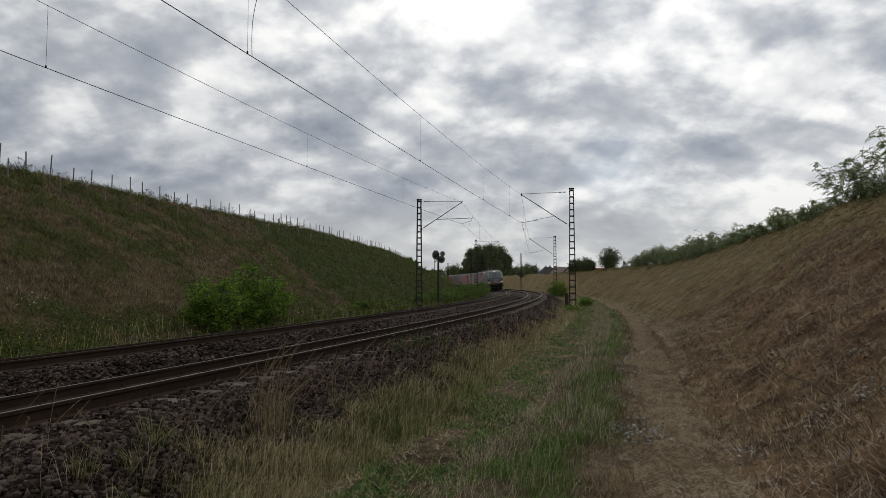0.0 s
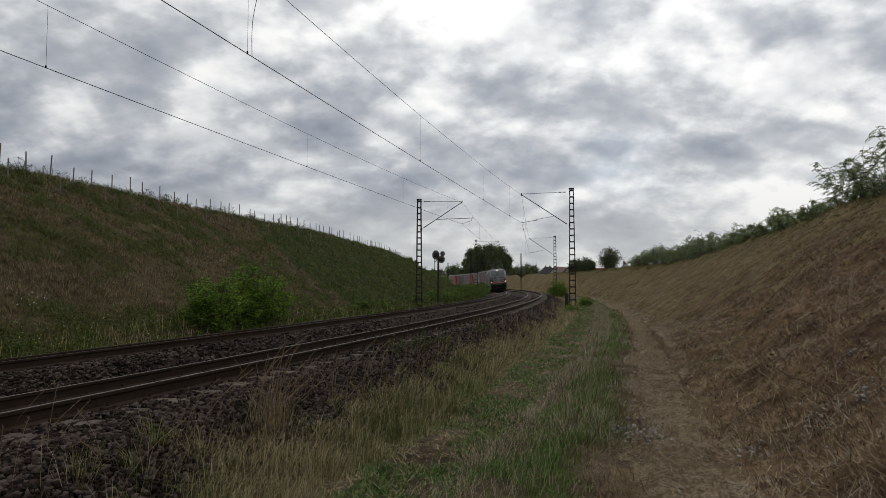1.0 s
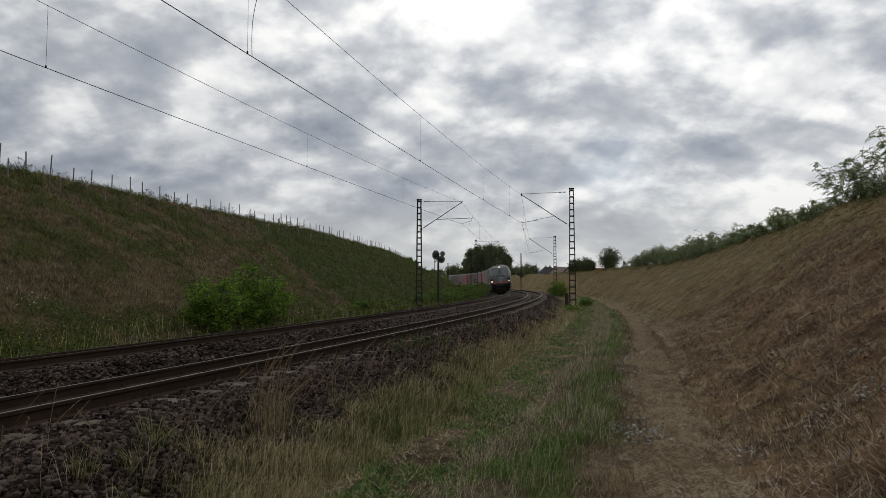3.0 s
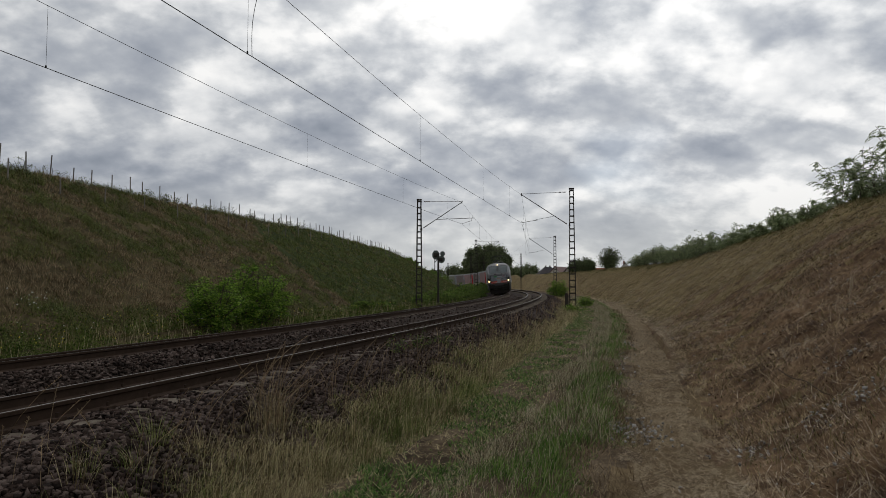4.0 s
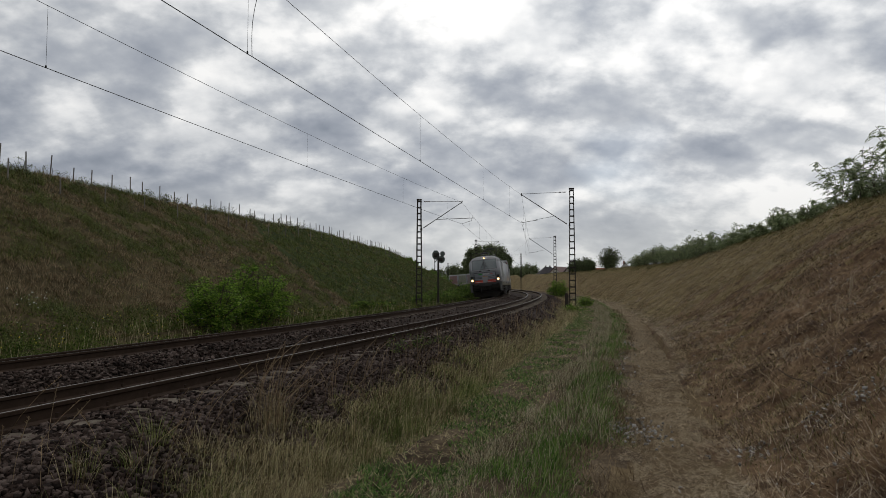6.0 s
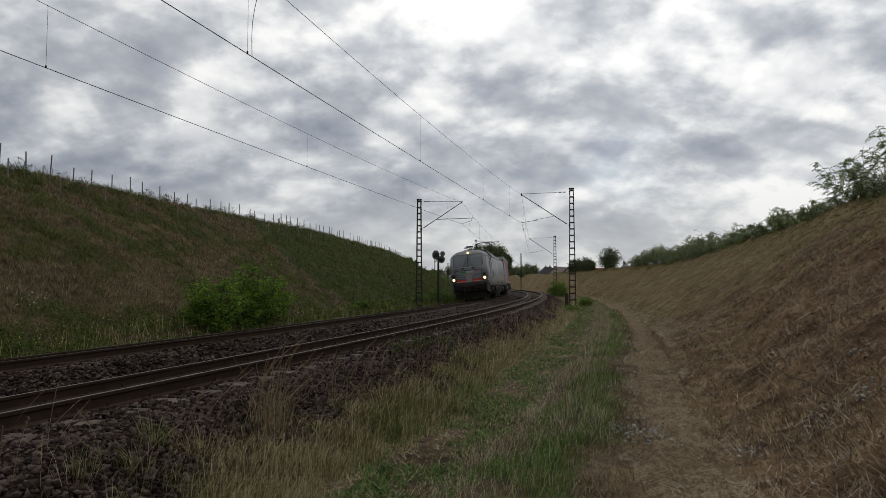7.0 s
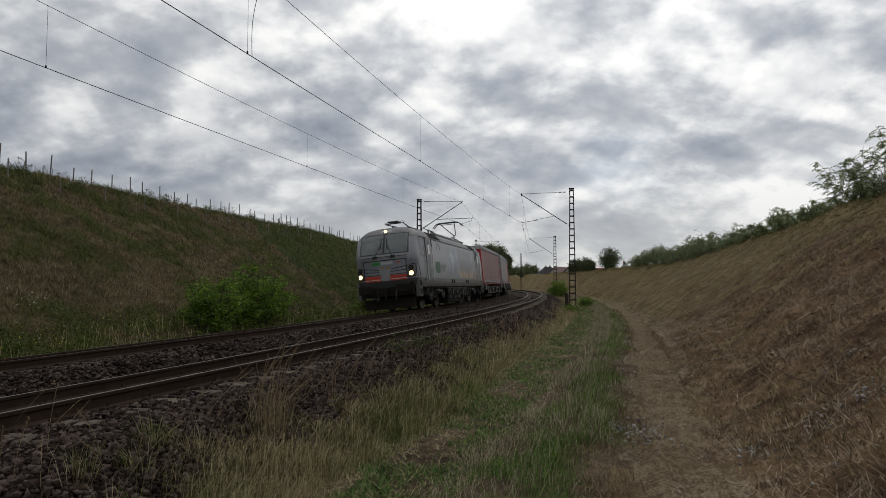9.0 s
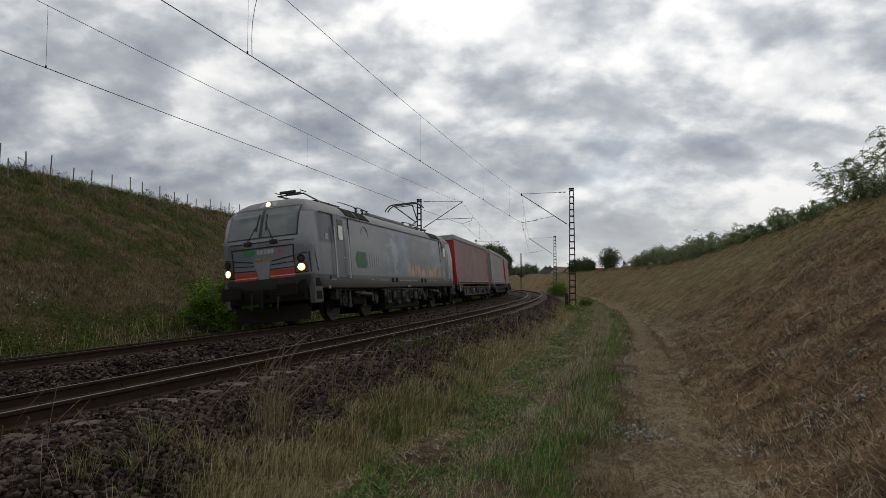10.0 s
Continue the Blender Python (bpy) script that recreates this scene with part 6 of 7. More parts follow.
Z_LEV = [1.05, 1.20, 1.40, 1.62, 1.9, 2.2, 2.42, 2.60, 2.9, 3.2, 3.33, 3.42, 3.56, 3.70, 3.82, 3.90, 3.93]
W_LEV = [1.47, 1.49, 1.49, 1.49, 1.49, 1.49, 1.49, 1.485, 1.47, 1.46, 1.455, 1.42, 1.32, 1.20, 1.00, 0.72, 0.45]
Y_LEV = [8.97, 9.05, 9.10, 9.12, 9.13, 9.15, 9.17, 9.17, 9.07, 8.94, 8.87, 8.80, 8.68, 8.50, 8.29, 8.00, 7.7]
BOW_F = [0, 0.3, 0.55, 0.72, 0.84, 0.91, 0.96, 0.99, 1.0]
BOW_Y = [0, 0.008, 0.03, 0.065, 0.115, 0.19, 0.34, 0.62, 1.05]


def front_y(x, z):
    w, yc = np.interp(z, Z_LEV, W_LEV), np.interp(z, Z_LEV, Y_LEV)
    return float(yc - np.interp(min(abs(x) / w, 1.0), BOW_F, BOW_Y))


def body_mesh():
    rings = []
    for z, w, yc in zip(Z_LEV, W_LEV, Y_LEV):
        half = [(f * w, yc - d) for f, d in zip(BOW_F, BOW_Y)]
        quarter = half + [(w, 6.0), (w, 3.0)]
        right = quarter + [(w, 0.0)] + [(x, -y) for x, y in quarter[::-1]]
        ring = right + [(-x, y) for x, y in right[-2:0:-1]]
        rings.append([(x, y, z) for x, y in ring])
    n = len(rings[0])
    V = [v for r in rings for v in r]
    F = [(i * n + j, i * n + (j + 1) % n, (i + 1) * n + (j + 1) % n, (i + 1) * n + j) for i in range(len(rings) - 1) for j in range(n)]
    F = [f[::-1] for f in F] + [tuple(range(n)), tuple(range((len(rings) - 1) * n + n - 1, (len(rings) - 1) * n - 1, -1))]
    me = mesh_from("body", V, F, [M_PAINT, M_ROOF], [1 if (f[0] // n) >= 11 and len(f) == 4 else 0 for f in F], smooth=True)
    bm = bmesh.new()
    bm.from_mesh(me)
    bmesh.ops.recalc_face_normals(bm, faces=bm.faces)
    bm.to_mesh(me)
    bm.free()
    me.set_sharp_from_angle(angle=radians(32))
    return me


def front_panel(corners, proud=0.012, depth=0.03, end=1, n=10, rowsn=2):
    """A thin plate that follows the bowed front: corners (x, z) as bottom-left, bottom-right, top-right, top-left."""
    (ax, az), (bx, bz), (cx, cz), (dx, dz) = corners
    bm = bmesh.new()
    rows = []
    KS = [i / rowsn for i in range(rowsn + 1)]
    for k in KS:
        row = []
        for i in range(n + 1):
            u = i / n
            lx, lz = ax + (bx - ax) * u, az + (bz - az) * u
            hx, hz = dx + (cx - dx) * u, dz + (cz - dz) * u
            x, z = lx + (hx - lx) * k, lz + (hz - lz) * k
            y = front_y(x, z)
            row.append((x, y, z))
        rows.append(row)
    vo = [[bm.verts.new((x * end, (y + proud) * end, z)) for x, y, z in r] for r in rows]
    vi = [[bm.verts.new((x * end, (y + proud - depth) * end, z)) for x, y, z in r] for r in rows]
    for j in range(rowsn):
        for i in range(n):
            bm.faces.new((vo[j][i], vo[j][i + 1], vo[j + 1][i + 1], vo[j + 1][i]))
    loop_o, loop_i = ([*q[0]] + [r[-1] for r in q[1:-1]] + q[-1][::-1] + [r[0] for r in q[-2:0:-1]] for q in (vo, vi))
    for i in range(len(loop_o)):
        k = (i + 1) % len(loop_o)
        bm.faces.new((loop_o[i], loop_i[i], loop_i[k], loop_o[k]))
    bmesh.ops.recalc_face_normals(bm, faces=bm.faces)
    return bm


def merge(*bms):
    out = bmesh.new()
    for b in bms:
        me = bpy.data.meshes.new("tmp")
        b.to_mesh(me)
        b.free()
        out.from_mesh(me)
        bpy.data.meshes.remove(me)
    return out


def line_strip(pts, w=0.03, end=1, proud=0.016):
    """A narrow raised trim along points (x, z) of the front."""
    out = []
    for (x0, z0), (x1, z1) in zip(pts[:-1], pts[1:]):
        if abs(x1 - x0) > abs(z1 - z0):
            out.append(front_panel([(x0, z0 - w / 2), (x1, z1 - w / 2), (x1, z1 + w / 2), (x0, z0 + w / 2)], proud, 0.03, end, 8))
        else:
            out.append(front_panel([(x0 - w / 2, z0), (x0 + w / 2, z0), (x1 + w / 2, z1), (x1 - w / 2, z1)], proud, 0.03, end, 2))
    return merge(*out)


def disc(x, y, z, r, axis=(0, 1, 0), depth=0.03, n=20):
    a = Vector(axis).normalized() * depth / 2
    c = Vector((x, y, z))
    return tube(c - a, c + a, r, n=n)


def cab_end(loco, end, lit):
    """Everything on one face of the locomotive."""
    def P(name, bm, m, label="", parent=None):
        return part(name, bm, m, parent or loco, label)
    scr = P("windscreen", front_panel([(-1.15, 2.62), (1.15, 2.62), (1.12, 3.57), (-1.12, 3.57)], 0.022, 0.05, end, 24, 12), M_BLACK, "black-framed two-pane windscreen")
    for sx in (-1, 1):
        xs = sorted((sx * 0.05, sx * 1.11))
        P("pane", front_panel([(xs[0], 2.65), (xs[1], 2.65), (xs[1] - 0.02 * (sx > 0), 3.53), (xs[0] + 0.02 * (sx < 0), 3.53)], 0.030, 0.02, end, 14, 12), M_GLASS, parent=scr)
        # wiper: blade, arm and drive box
        x0, x1 = sx * 0.42, sx * 0.12
        pa, pb = Vector((x0 * end, (front_y(x0, 2.52) + 0.06) * end, 2.52)), Vector((x1 * end, (front_y(x1, 3.1) + 0.05) * end, 3.1))
        w = P("wiper", tube(pa, pb, 0.016, n=6), M_BLACK)
        pc, pd = Vector((x1 * end, (front_y(x1, 3.36) + 0.045) * end, 3.36)), Vector((x1 * 1.35 * end, (front_y(x1, 2.86) + 0.05) * end, 2.86))
        part("blade", tube(pc, pd, 0.022, n=6), M_BLACK, w)
        part("drive_box", box(x0 * end, (front_y(x0, 2.50) + 0.03) * end, 2.49, 0.22, 0.10, 0.12, 0.02), M_BLACK, w)
        # lamp housing
        xs = sorted((sx * 0.98, sx * 1.40))
        h = P("headlamp", front_panel([(xs[0], 1.50 if sx > 0 else 1.52), (xs[1], 1.52 if sx > 0 else 1.50), (xs[1], 2.12 if sx > 0 else 2.05), (xs[0], 2.05 if sx > 0 else 2.12)], 0.014, 0.05, end, 6), M_BLACK, "black lamp housing with round lit lamp")
        part("cover", front_panel([(xs[0] + 0.035, 1.545), (xs[1] - 0.035, 1.545), (xs[1] - 0.035, 2.06), (xs[0] + 0.035, 2.06)], 0.022, 0.02, end, 6), M_COVER, h)
        for z, r, m in ((1.675, 0.135, M_LAMP if lit else M_LENS), (1.925, 0.085, M_BLACK)):
            y = front_y(1.19, z) + 0.035
            part("ring", disc(sx * 1.19 * end, (y - 0.01) * end, z, r + 0.03, (sx * 0.35 * end, end, 0)), M_SKIRT if z < 1.8 else M_DARK, h)
            part("lens", disc(sx * 1.19 * end, y * end, z, r * 0.8, (sx * 0.35 * end, end, 0), 0.04), m, h)
            if lit and z < 1.8:
                for k in range(9):
                    a = k * math.tau / 8
                    q = 0.0 if k == 8 else 0.076
                    part("led", disc((sx * 1.19 + q * math.cos(a)) * end, (y + 0.022 - sx * 0.35 * q * math.cos(a)) * end, z + q * math.sin(a), 0.023 if k < 8 else 0.045, (sx * 0.35 * end, end, 0), 0.02, 10), M_LED, h)
        # pale silver skin between the dark trim bars of the nose
        xs = sorted((sx * 0.02, sx * 0.955))
        P("nose_panel", front_panel([(xs[0], 1.66), (xs[1], 1.66), (xs[1], 2.32), (xs[0], 2.32)], 0.006, 0.02, end, 10, 4), M_NOSE, "pale bluish silver nose panel")
        P("trim_bar", line_strip([(sx * 0.30, 1.93), (sx * 0.96, 2.02)], 0.035, end), M_BLACK)
        P("trim_bar", line_strip([(sx * 0.27, 1.82), (sx * 0.96, 1.86)], 0.03, end), M_BLACK)
        P("trim_bar", line_strip([(sx * 0.24, 1.69), (sx * 0.96, 1.70)], 0.03, end), M_BLACK)
        xs = sorted((sx * 0.22, sx * 0.98))
        P("colour_band", front_panel([(xs[0], 1.52), (xs[1], 1.52), (xs[1], 1.655), (xs[0], 1.655)], 0.016, 0.02, end), M_REDBAND, "orange-red band")
        P("colour_band", front_panel([(xs[0], 1.42), (xs[1], 1.42), (xs[1], 1.475), (xs[0], 1.475)], 0.016, 0.02, end), M_REDBAND, "orange-red band")
        P("white_line", front_panel([(xs[0], 1.478), (xs[1], 1.478), (xs[1], 1.50), (xs[0], 1.50)], 0.017, 0.02, end), M_WHITE)
        P("handrail", tube(Vector((sx * 1.47 * end, 8.55 * end, 1.55)), Vector((sx * 1.42 * end, 8.72 * end, 2.42)), 0.02, n=6), M_BLACK)
        # buffers
        b = P("buffer", tube((sx * 0.88, 9.0 * end, 1.05), (sx * 0.88, 9.42 * end, 1.05), 0.11, n=14), M_DARK)
        part("buffer_plate", box(sx * 0.88, 9.46 * end, 1.05, 0.62, 0.07, 0.36, 0.03), M_DARK, b)
        # corner steps below the cab
        st = P("corner_step", box(sx * 1.37, 8.58 * end, 1.03, 0.18, 0.56, 0.84, 0.02), M_STEP, "grey step panel with two square recesses shown as dark plates")
        # flat dark plates stand in for the shade inside the two recesses
        for z in (1.22, 0.84):
            part("recess", box(sx * 1.456, 8.58 * end, z, 0.03, 0.36, 0.24, 0.01), M_DARK, st)
        P("guard_iron", box(sx * 0.75, 8.75 * end, 0.32, 0.12, 0.06, 0.45, 0.01), M_DARK)
        P("hose", tube((sx * 0.45, 9.1 * end, 1.0), (sx * 0.42, 9.2 * end, 0.55), 0.03, n=6), M_BLACK)
    P("trim_bar", line_strip([(-1.02, 2.34), (1.02, 2.34)], 0.035, end), M_BLACK)
    P("trim_bar", line_strip([(-0.98, 1.9), (-1.0, 2.34)], 0.03, end), M_BLACK)
    P("trim_bar", line_strip([(0.98, 1.9), (1.0, 2.34)], 0.03, end), M_BLACK)
    for a, b in ((-1.05, -0.60), (-0.30, 0.30), (0.60, 1.05)):
        P("grab_rail", line_strip([(a, 2.50), (b, 2.50)], 0.022, end, 0.03), M_BLACK)
    P("centre_panel", front_panel([(-0.16, 1.42), (0.16, 1.42), (0.27, 1.93), (-0.27, 1.93)], 0.03, 0.04, end), M_GREYPAINT, "plain grey V-shaped nose panel")
    for a, b in ((-0.24, -0.06), (0.02, 0.20)):
        P("number_bar", front_panel([(a, 1.965), (b, 1.965), (b, 2.035), (a, 2.035)], 0.018, 0.02, end, 3), M_PLATE)
    P("green_badge", front_panel([(0.22, 2.15), (0.55, 2.15), (0.60, 2.26), (0.22, 2.28)], 0.016, 0.02, end, 4), M_LOGO_G, "green pointed badge")
    for k in range(5):
        a = -0.38 + k * 0.112
        P("pale_bar", front_panel([(a, 2.15), (a + 0.085, 2.15), (a + 0.085, 2.28), (a, 2.28)], 0.016, 0.02, end, 2), M_LOGO_W)
    P("red_badge", front_panel([(-0.74, 2.17), (-0.50, 2.17), (-0.54, 2.26), (-0.70, 2.26)], 0.014, 0.02, end, 3), M_LOGO_R)
    top = P("top_lamp", front_panel([(-0.28, 3.62), (0.28, 3.62), (0.24, 3.78), (-0.24, 3.78)], 0.014, 0.05, end, 4), M_GREYPAINT)
    y = front_y(0, 3.68) + 0.03
    part("ring", disc(0, (y - 0.012) * end, 3.685, 0.115, (0, end, 0.4)), M_SKIRT, top)
    part("lens", disc(0, y * end, 3.69, 0.09, (0, end, 0.4), 0.04), M_LAMP if lit else M_LENS, top)
    if lit:
        for k in range(7):
            a, q = k * math.tau / 6, 0.0 if k == 6 else 0.056
            part("led", disc(q * math.cos(a), (y + 0.02 - 0.4 * q * math.sin(a)) * end, 3.695 + q * math.sin(a), 0.02 if k < 6 else 0.032, (0, end, 0.4), 0.02, 10), M_LED, top)
    # buffer beam, coupling, plough
    P("buffer_beam", box(0, 8.85 * end, 1.02, 2.5, 0.3, 0.62, 0.04), M_DARK)
    hook = P("coupling_hook", box(0, 9.15 * end, 1.02, 0.16, 0.4, 0.2, 0.04), M_DARK)
    part("screw_link", tube((0, 9.3 * end, 1.0), (0, 9.32 * end, 0.6), 0.05, n=8), M_DARK, hook)
    P("snow_plough", prism([(-1.15, 0.16), (1.15, 0.16), (1.2, 0.62), (-1.2, 0.62)], 8.62 * end, 8.78 * end), M_DARK)


def wheelset(radius, parent, label=""):
    """An axle with its two wheels below it; it turns as one."""
    g = HALF_GAUGE
    axle = part("wheelset", tube((-g - 0.15, 0, 0), (g + 0.15, 0, 0), 0.09, n=10), M_WHEEL, parent, label)
    for sx in (-1, 1):
        o = [(sx * (g - 0.085), radius + 0.03), (sx * (g - 0.05), radius + 0.02), (sx * (g - 0.045), radius), (sx * (g + 0.07), radius - 0.005), (sx * (g + 0.075), radius * 0.86), (sx * (g + 0.04), radius * 0.80), (sx * (g + 0.03), 0.26), (sx * (g + 0.10), 0.20), (sx * (g + 0.18), 0.14), (sx * (g + 0.18), 0.0)]
        o = [(sx * (g - 0.085), 0.0)] + o
        bm = bmesh.new()
        n = 28
        rings = [[bm.verts.new((x, r * math.cos(2 * math.pi * i / n), r * math.sin(2 * math.pi * i / n))) for i in range(n)] for x, r in o]
        for r0, r1 in zip(rings[:-1], rings[1:]):
            for i in range(n):
                bm.faces.new((r0[i], r0[(i + 1) % n], r1[(i + 1) % n], r1[i]))
        bmesh.ops.remove_doubles(bm, verts=bm.verts, dist=1e-5)
        bmesh.ops.recalc_face_normals(bm, faces=bm.faces)
        part("wheel", bm, M_WHEEL, axle)
    return axle


def loco_bogie(loco, y0):
    fr = bmesh.new()
    for sx in (-1, 1):
        add_box(fr, sx * 1.08, y0, 0.78, 0.16, 3.9, 0.22, 0.03)
        for dy in (-1.5, 1.5):
            add_box(fr, sx * 1.08, y0 + dy, 0.62, 0.26, 0.5, 0.42, 0.04)
            for k in (-0.36, 0.36):
                add_tube(fr, (sx * 1.10, y0 + dy + k, 0.62), (sx * 1.10, y0 + dy + k, 1.0), 0.10, n=10)
        add_box(fr, sx * 1.08, y0, 0.62, 0.2, 1.1, 0.3, 0.04)
    add_box(fr, 0, y0, 0.7, 1.9, 0.6, 0.3, 0.03)
    bogie = part("bogie", fr, M_DARK, loco, "dark dirty bogie frame with axle boxes")
    for dy in (-1.5, 1.5):
        w = wheelset(0.625, loco, "worn steel wheelset")
        w.matrix_basis = pose(0, y0 + dy, 0.625)
        WHEELS.append((w, y0 + dy, 0.625, 0.625))
    for sx in (-1, 1):
        part("yaw_damper", tube((sx * 1.33, y0 - 0.75, 0.80), (sx * 1.33, y0 + 0.25, 0.86), 0.065, n=10), M_STEP, bogie, "grey yaw damper")
        part("damper_rod", tube((sx * 1.33, y0 + 0.25, 0.86), (sx * 1.33, y0 + 0.7, 0.89), 0.03, n=8), M_STEP, bogie)
        for dy in (-1.5, 1.5):
            cap = part("axle_cap", disc(sx * 1.23, y0 + dy, 0.62, 0.17, (1, 0, 0), 0.08, 16), M_SKIRT, bogie)
            part("cap_ring", disc(sx * 1.275, y0 + dy, 0.62, 0.10, (1, 0, 0), 0.03, 14), M_STEP, cap)
            part("axle_damper", tube((sx * 1.27, y0 + dy * 0.72, 0.55), (sx * 1.27, y0 + dy * 0.70, 1.02), 0.045, n=8), M_STEP, bogie)
            part("brake_caliper", box(sx * 1.0, y0 + dy * 0.42, 0.55, 0.24, 0.3, 0.34, 0.04), M_SKIRT, bogie)
        for dy in (-0.32, 0.32):
            c = bmesh.new()
            for k in range(6):
                add_tube(c, (sx * 1.18, y0 + dy, 0.74 + 0.058 * k), (sx * 1.18, y0 + dy, 0.768 + 0.058 * k), 0.15, n=12)
            part("coil_spring", c, M_SKIRT, bogie)
        for dy in (-2.25, 2.25):
            part("sand_pipe", tube((sx * 0.95, y0 + dy, 0.95), (sx * 0.80, y0 + dy * 0.93, 0.15), 0.03, n=6), M_DARK, bogie)
            part("sand_box", box(sx * 1.25, y0 + dy, 0.86, 0.26, 0.30, 0.40, 0.04), M_SKIRT, bogie)
        part("brake_pipe", tube((sx * 1.26, y0 - 1.9, 0.98), (sx * 1.26, y0 + 1.9, 0.98), 0.022, n=6), M_STEP, bogie)


def pantograph(loco, y0, raised, knee):
    """Single-arm pantograph on the roof; knee is the way its elbow points."""
    fr = bmesh.new()
    fz = 4.12 if raised else 4.03
    for sx in (-0.55, 0.55):
        add_tube(fr, (sx, y0 - 0.9, fz), (sx, y0 + 0.9, fz), 0.035, n=6)
    for dy in (-0.9, 0, 0.9):
        add_tube(fr, (-0.6, y0 + dy, fz), (0.6, y0 + dy, fz), 0.03, n=6)
    t = part("pantograph", fr, M_BLACK, loco, "black single-arm pantograph, raised to the wire" if raised else "black single-arm pantograph, folded down")
    for sx in (-0.55, 0.55):
        for dy in (-0.75, 0.75):
            b = bmesh.new()
            add_insulator(b, (sx, y0 + dy, 3.80), (sx, y0 + dy, fz), 0.08, 4)
            part("insulator", b, M_INSUL, t)
    if raised:
        a, k, h = Vector((0, y0 - knee * 0.35, 4.15)), Vector((0, y0 + knee * 1.25, 4.70)), Vector((0, y0 - knee * 0.75, 5.28))
    else:
        a, k, h = Vector((0, y0 - knee * 0.5, 4.08)), Vector((0, y0 + knee * 1.25, 4.14)), Vector((0, y0 - knee * 1.6, 4.20))
    part("lower_arm", tube(a, k, 0.06, 0.045, n=8), M_BLACK, t)
    part("coupling_rod", tube(a + Vector((0, knee * 0.5, -0.02)), k + Vector((0, -knee * 0.05, -0.14)), 0.018, n=6), M_BLACK, t)
    up = bmesh.new()
    for sx in (-1, 1):
        add_tube(up, k + Vector((sx * 0.08, 0, 0)), h + Vector((sx * 0.45, 0, 0)), 0.034, 0.028, n=6)
    add_tube(up, h + Vector((-0.48, 0, 0)), h + Vector((0.48, 0, 0)), 0.022, n=6)
    part("upper_arm", up, M_BLACK, t)
    head = bmesh.new()
    for dy in (-0.2, 0.2):
        pts = [(-0.97, -0.24), (-0.86, -0.08), (-0.70, 0.02), (-0.5, 0.05), (0.5, 0.05), (0.70, 0.02), (0.86, -0.08), (0.97, -0.24)] if raised else [(-0.27, 0.0), (0.27, 0.0)]
        for (x0, z0), (x1, z1) in zip(pts[:-1], pts[1:]):
            add_tube(head, h + Vector((x0, dy, z0 + 0.06)), h + Vector((x1, dy, z1 + 0.06)), 0.032 if raised else 0.05, n=6)
    for sx in (-0.45, 0.45):
        add_tube(head, h + Vector((sx, -0.2, 0.08)), h + Vector((sx, 0.2, 0.08)), 0.016, n=6)
    part("collector_head", head, M_BLACK, t)


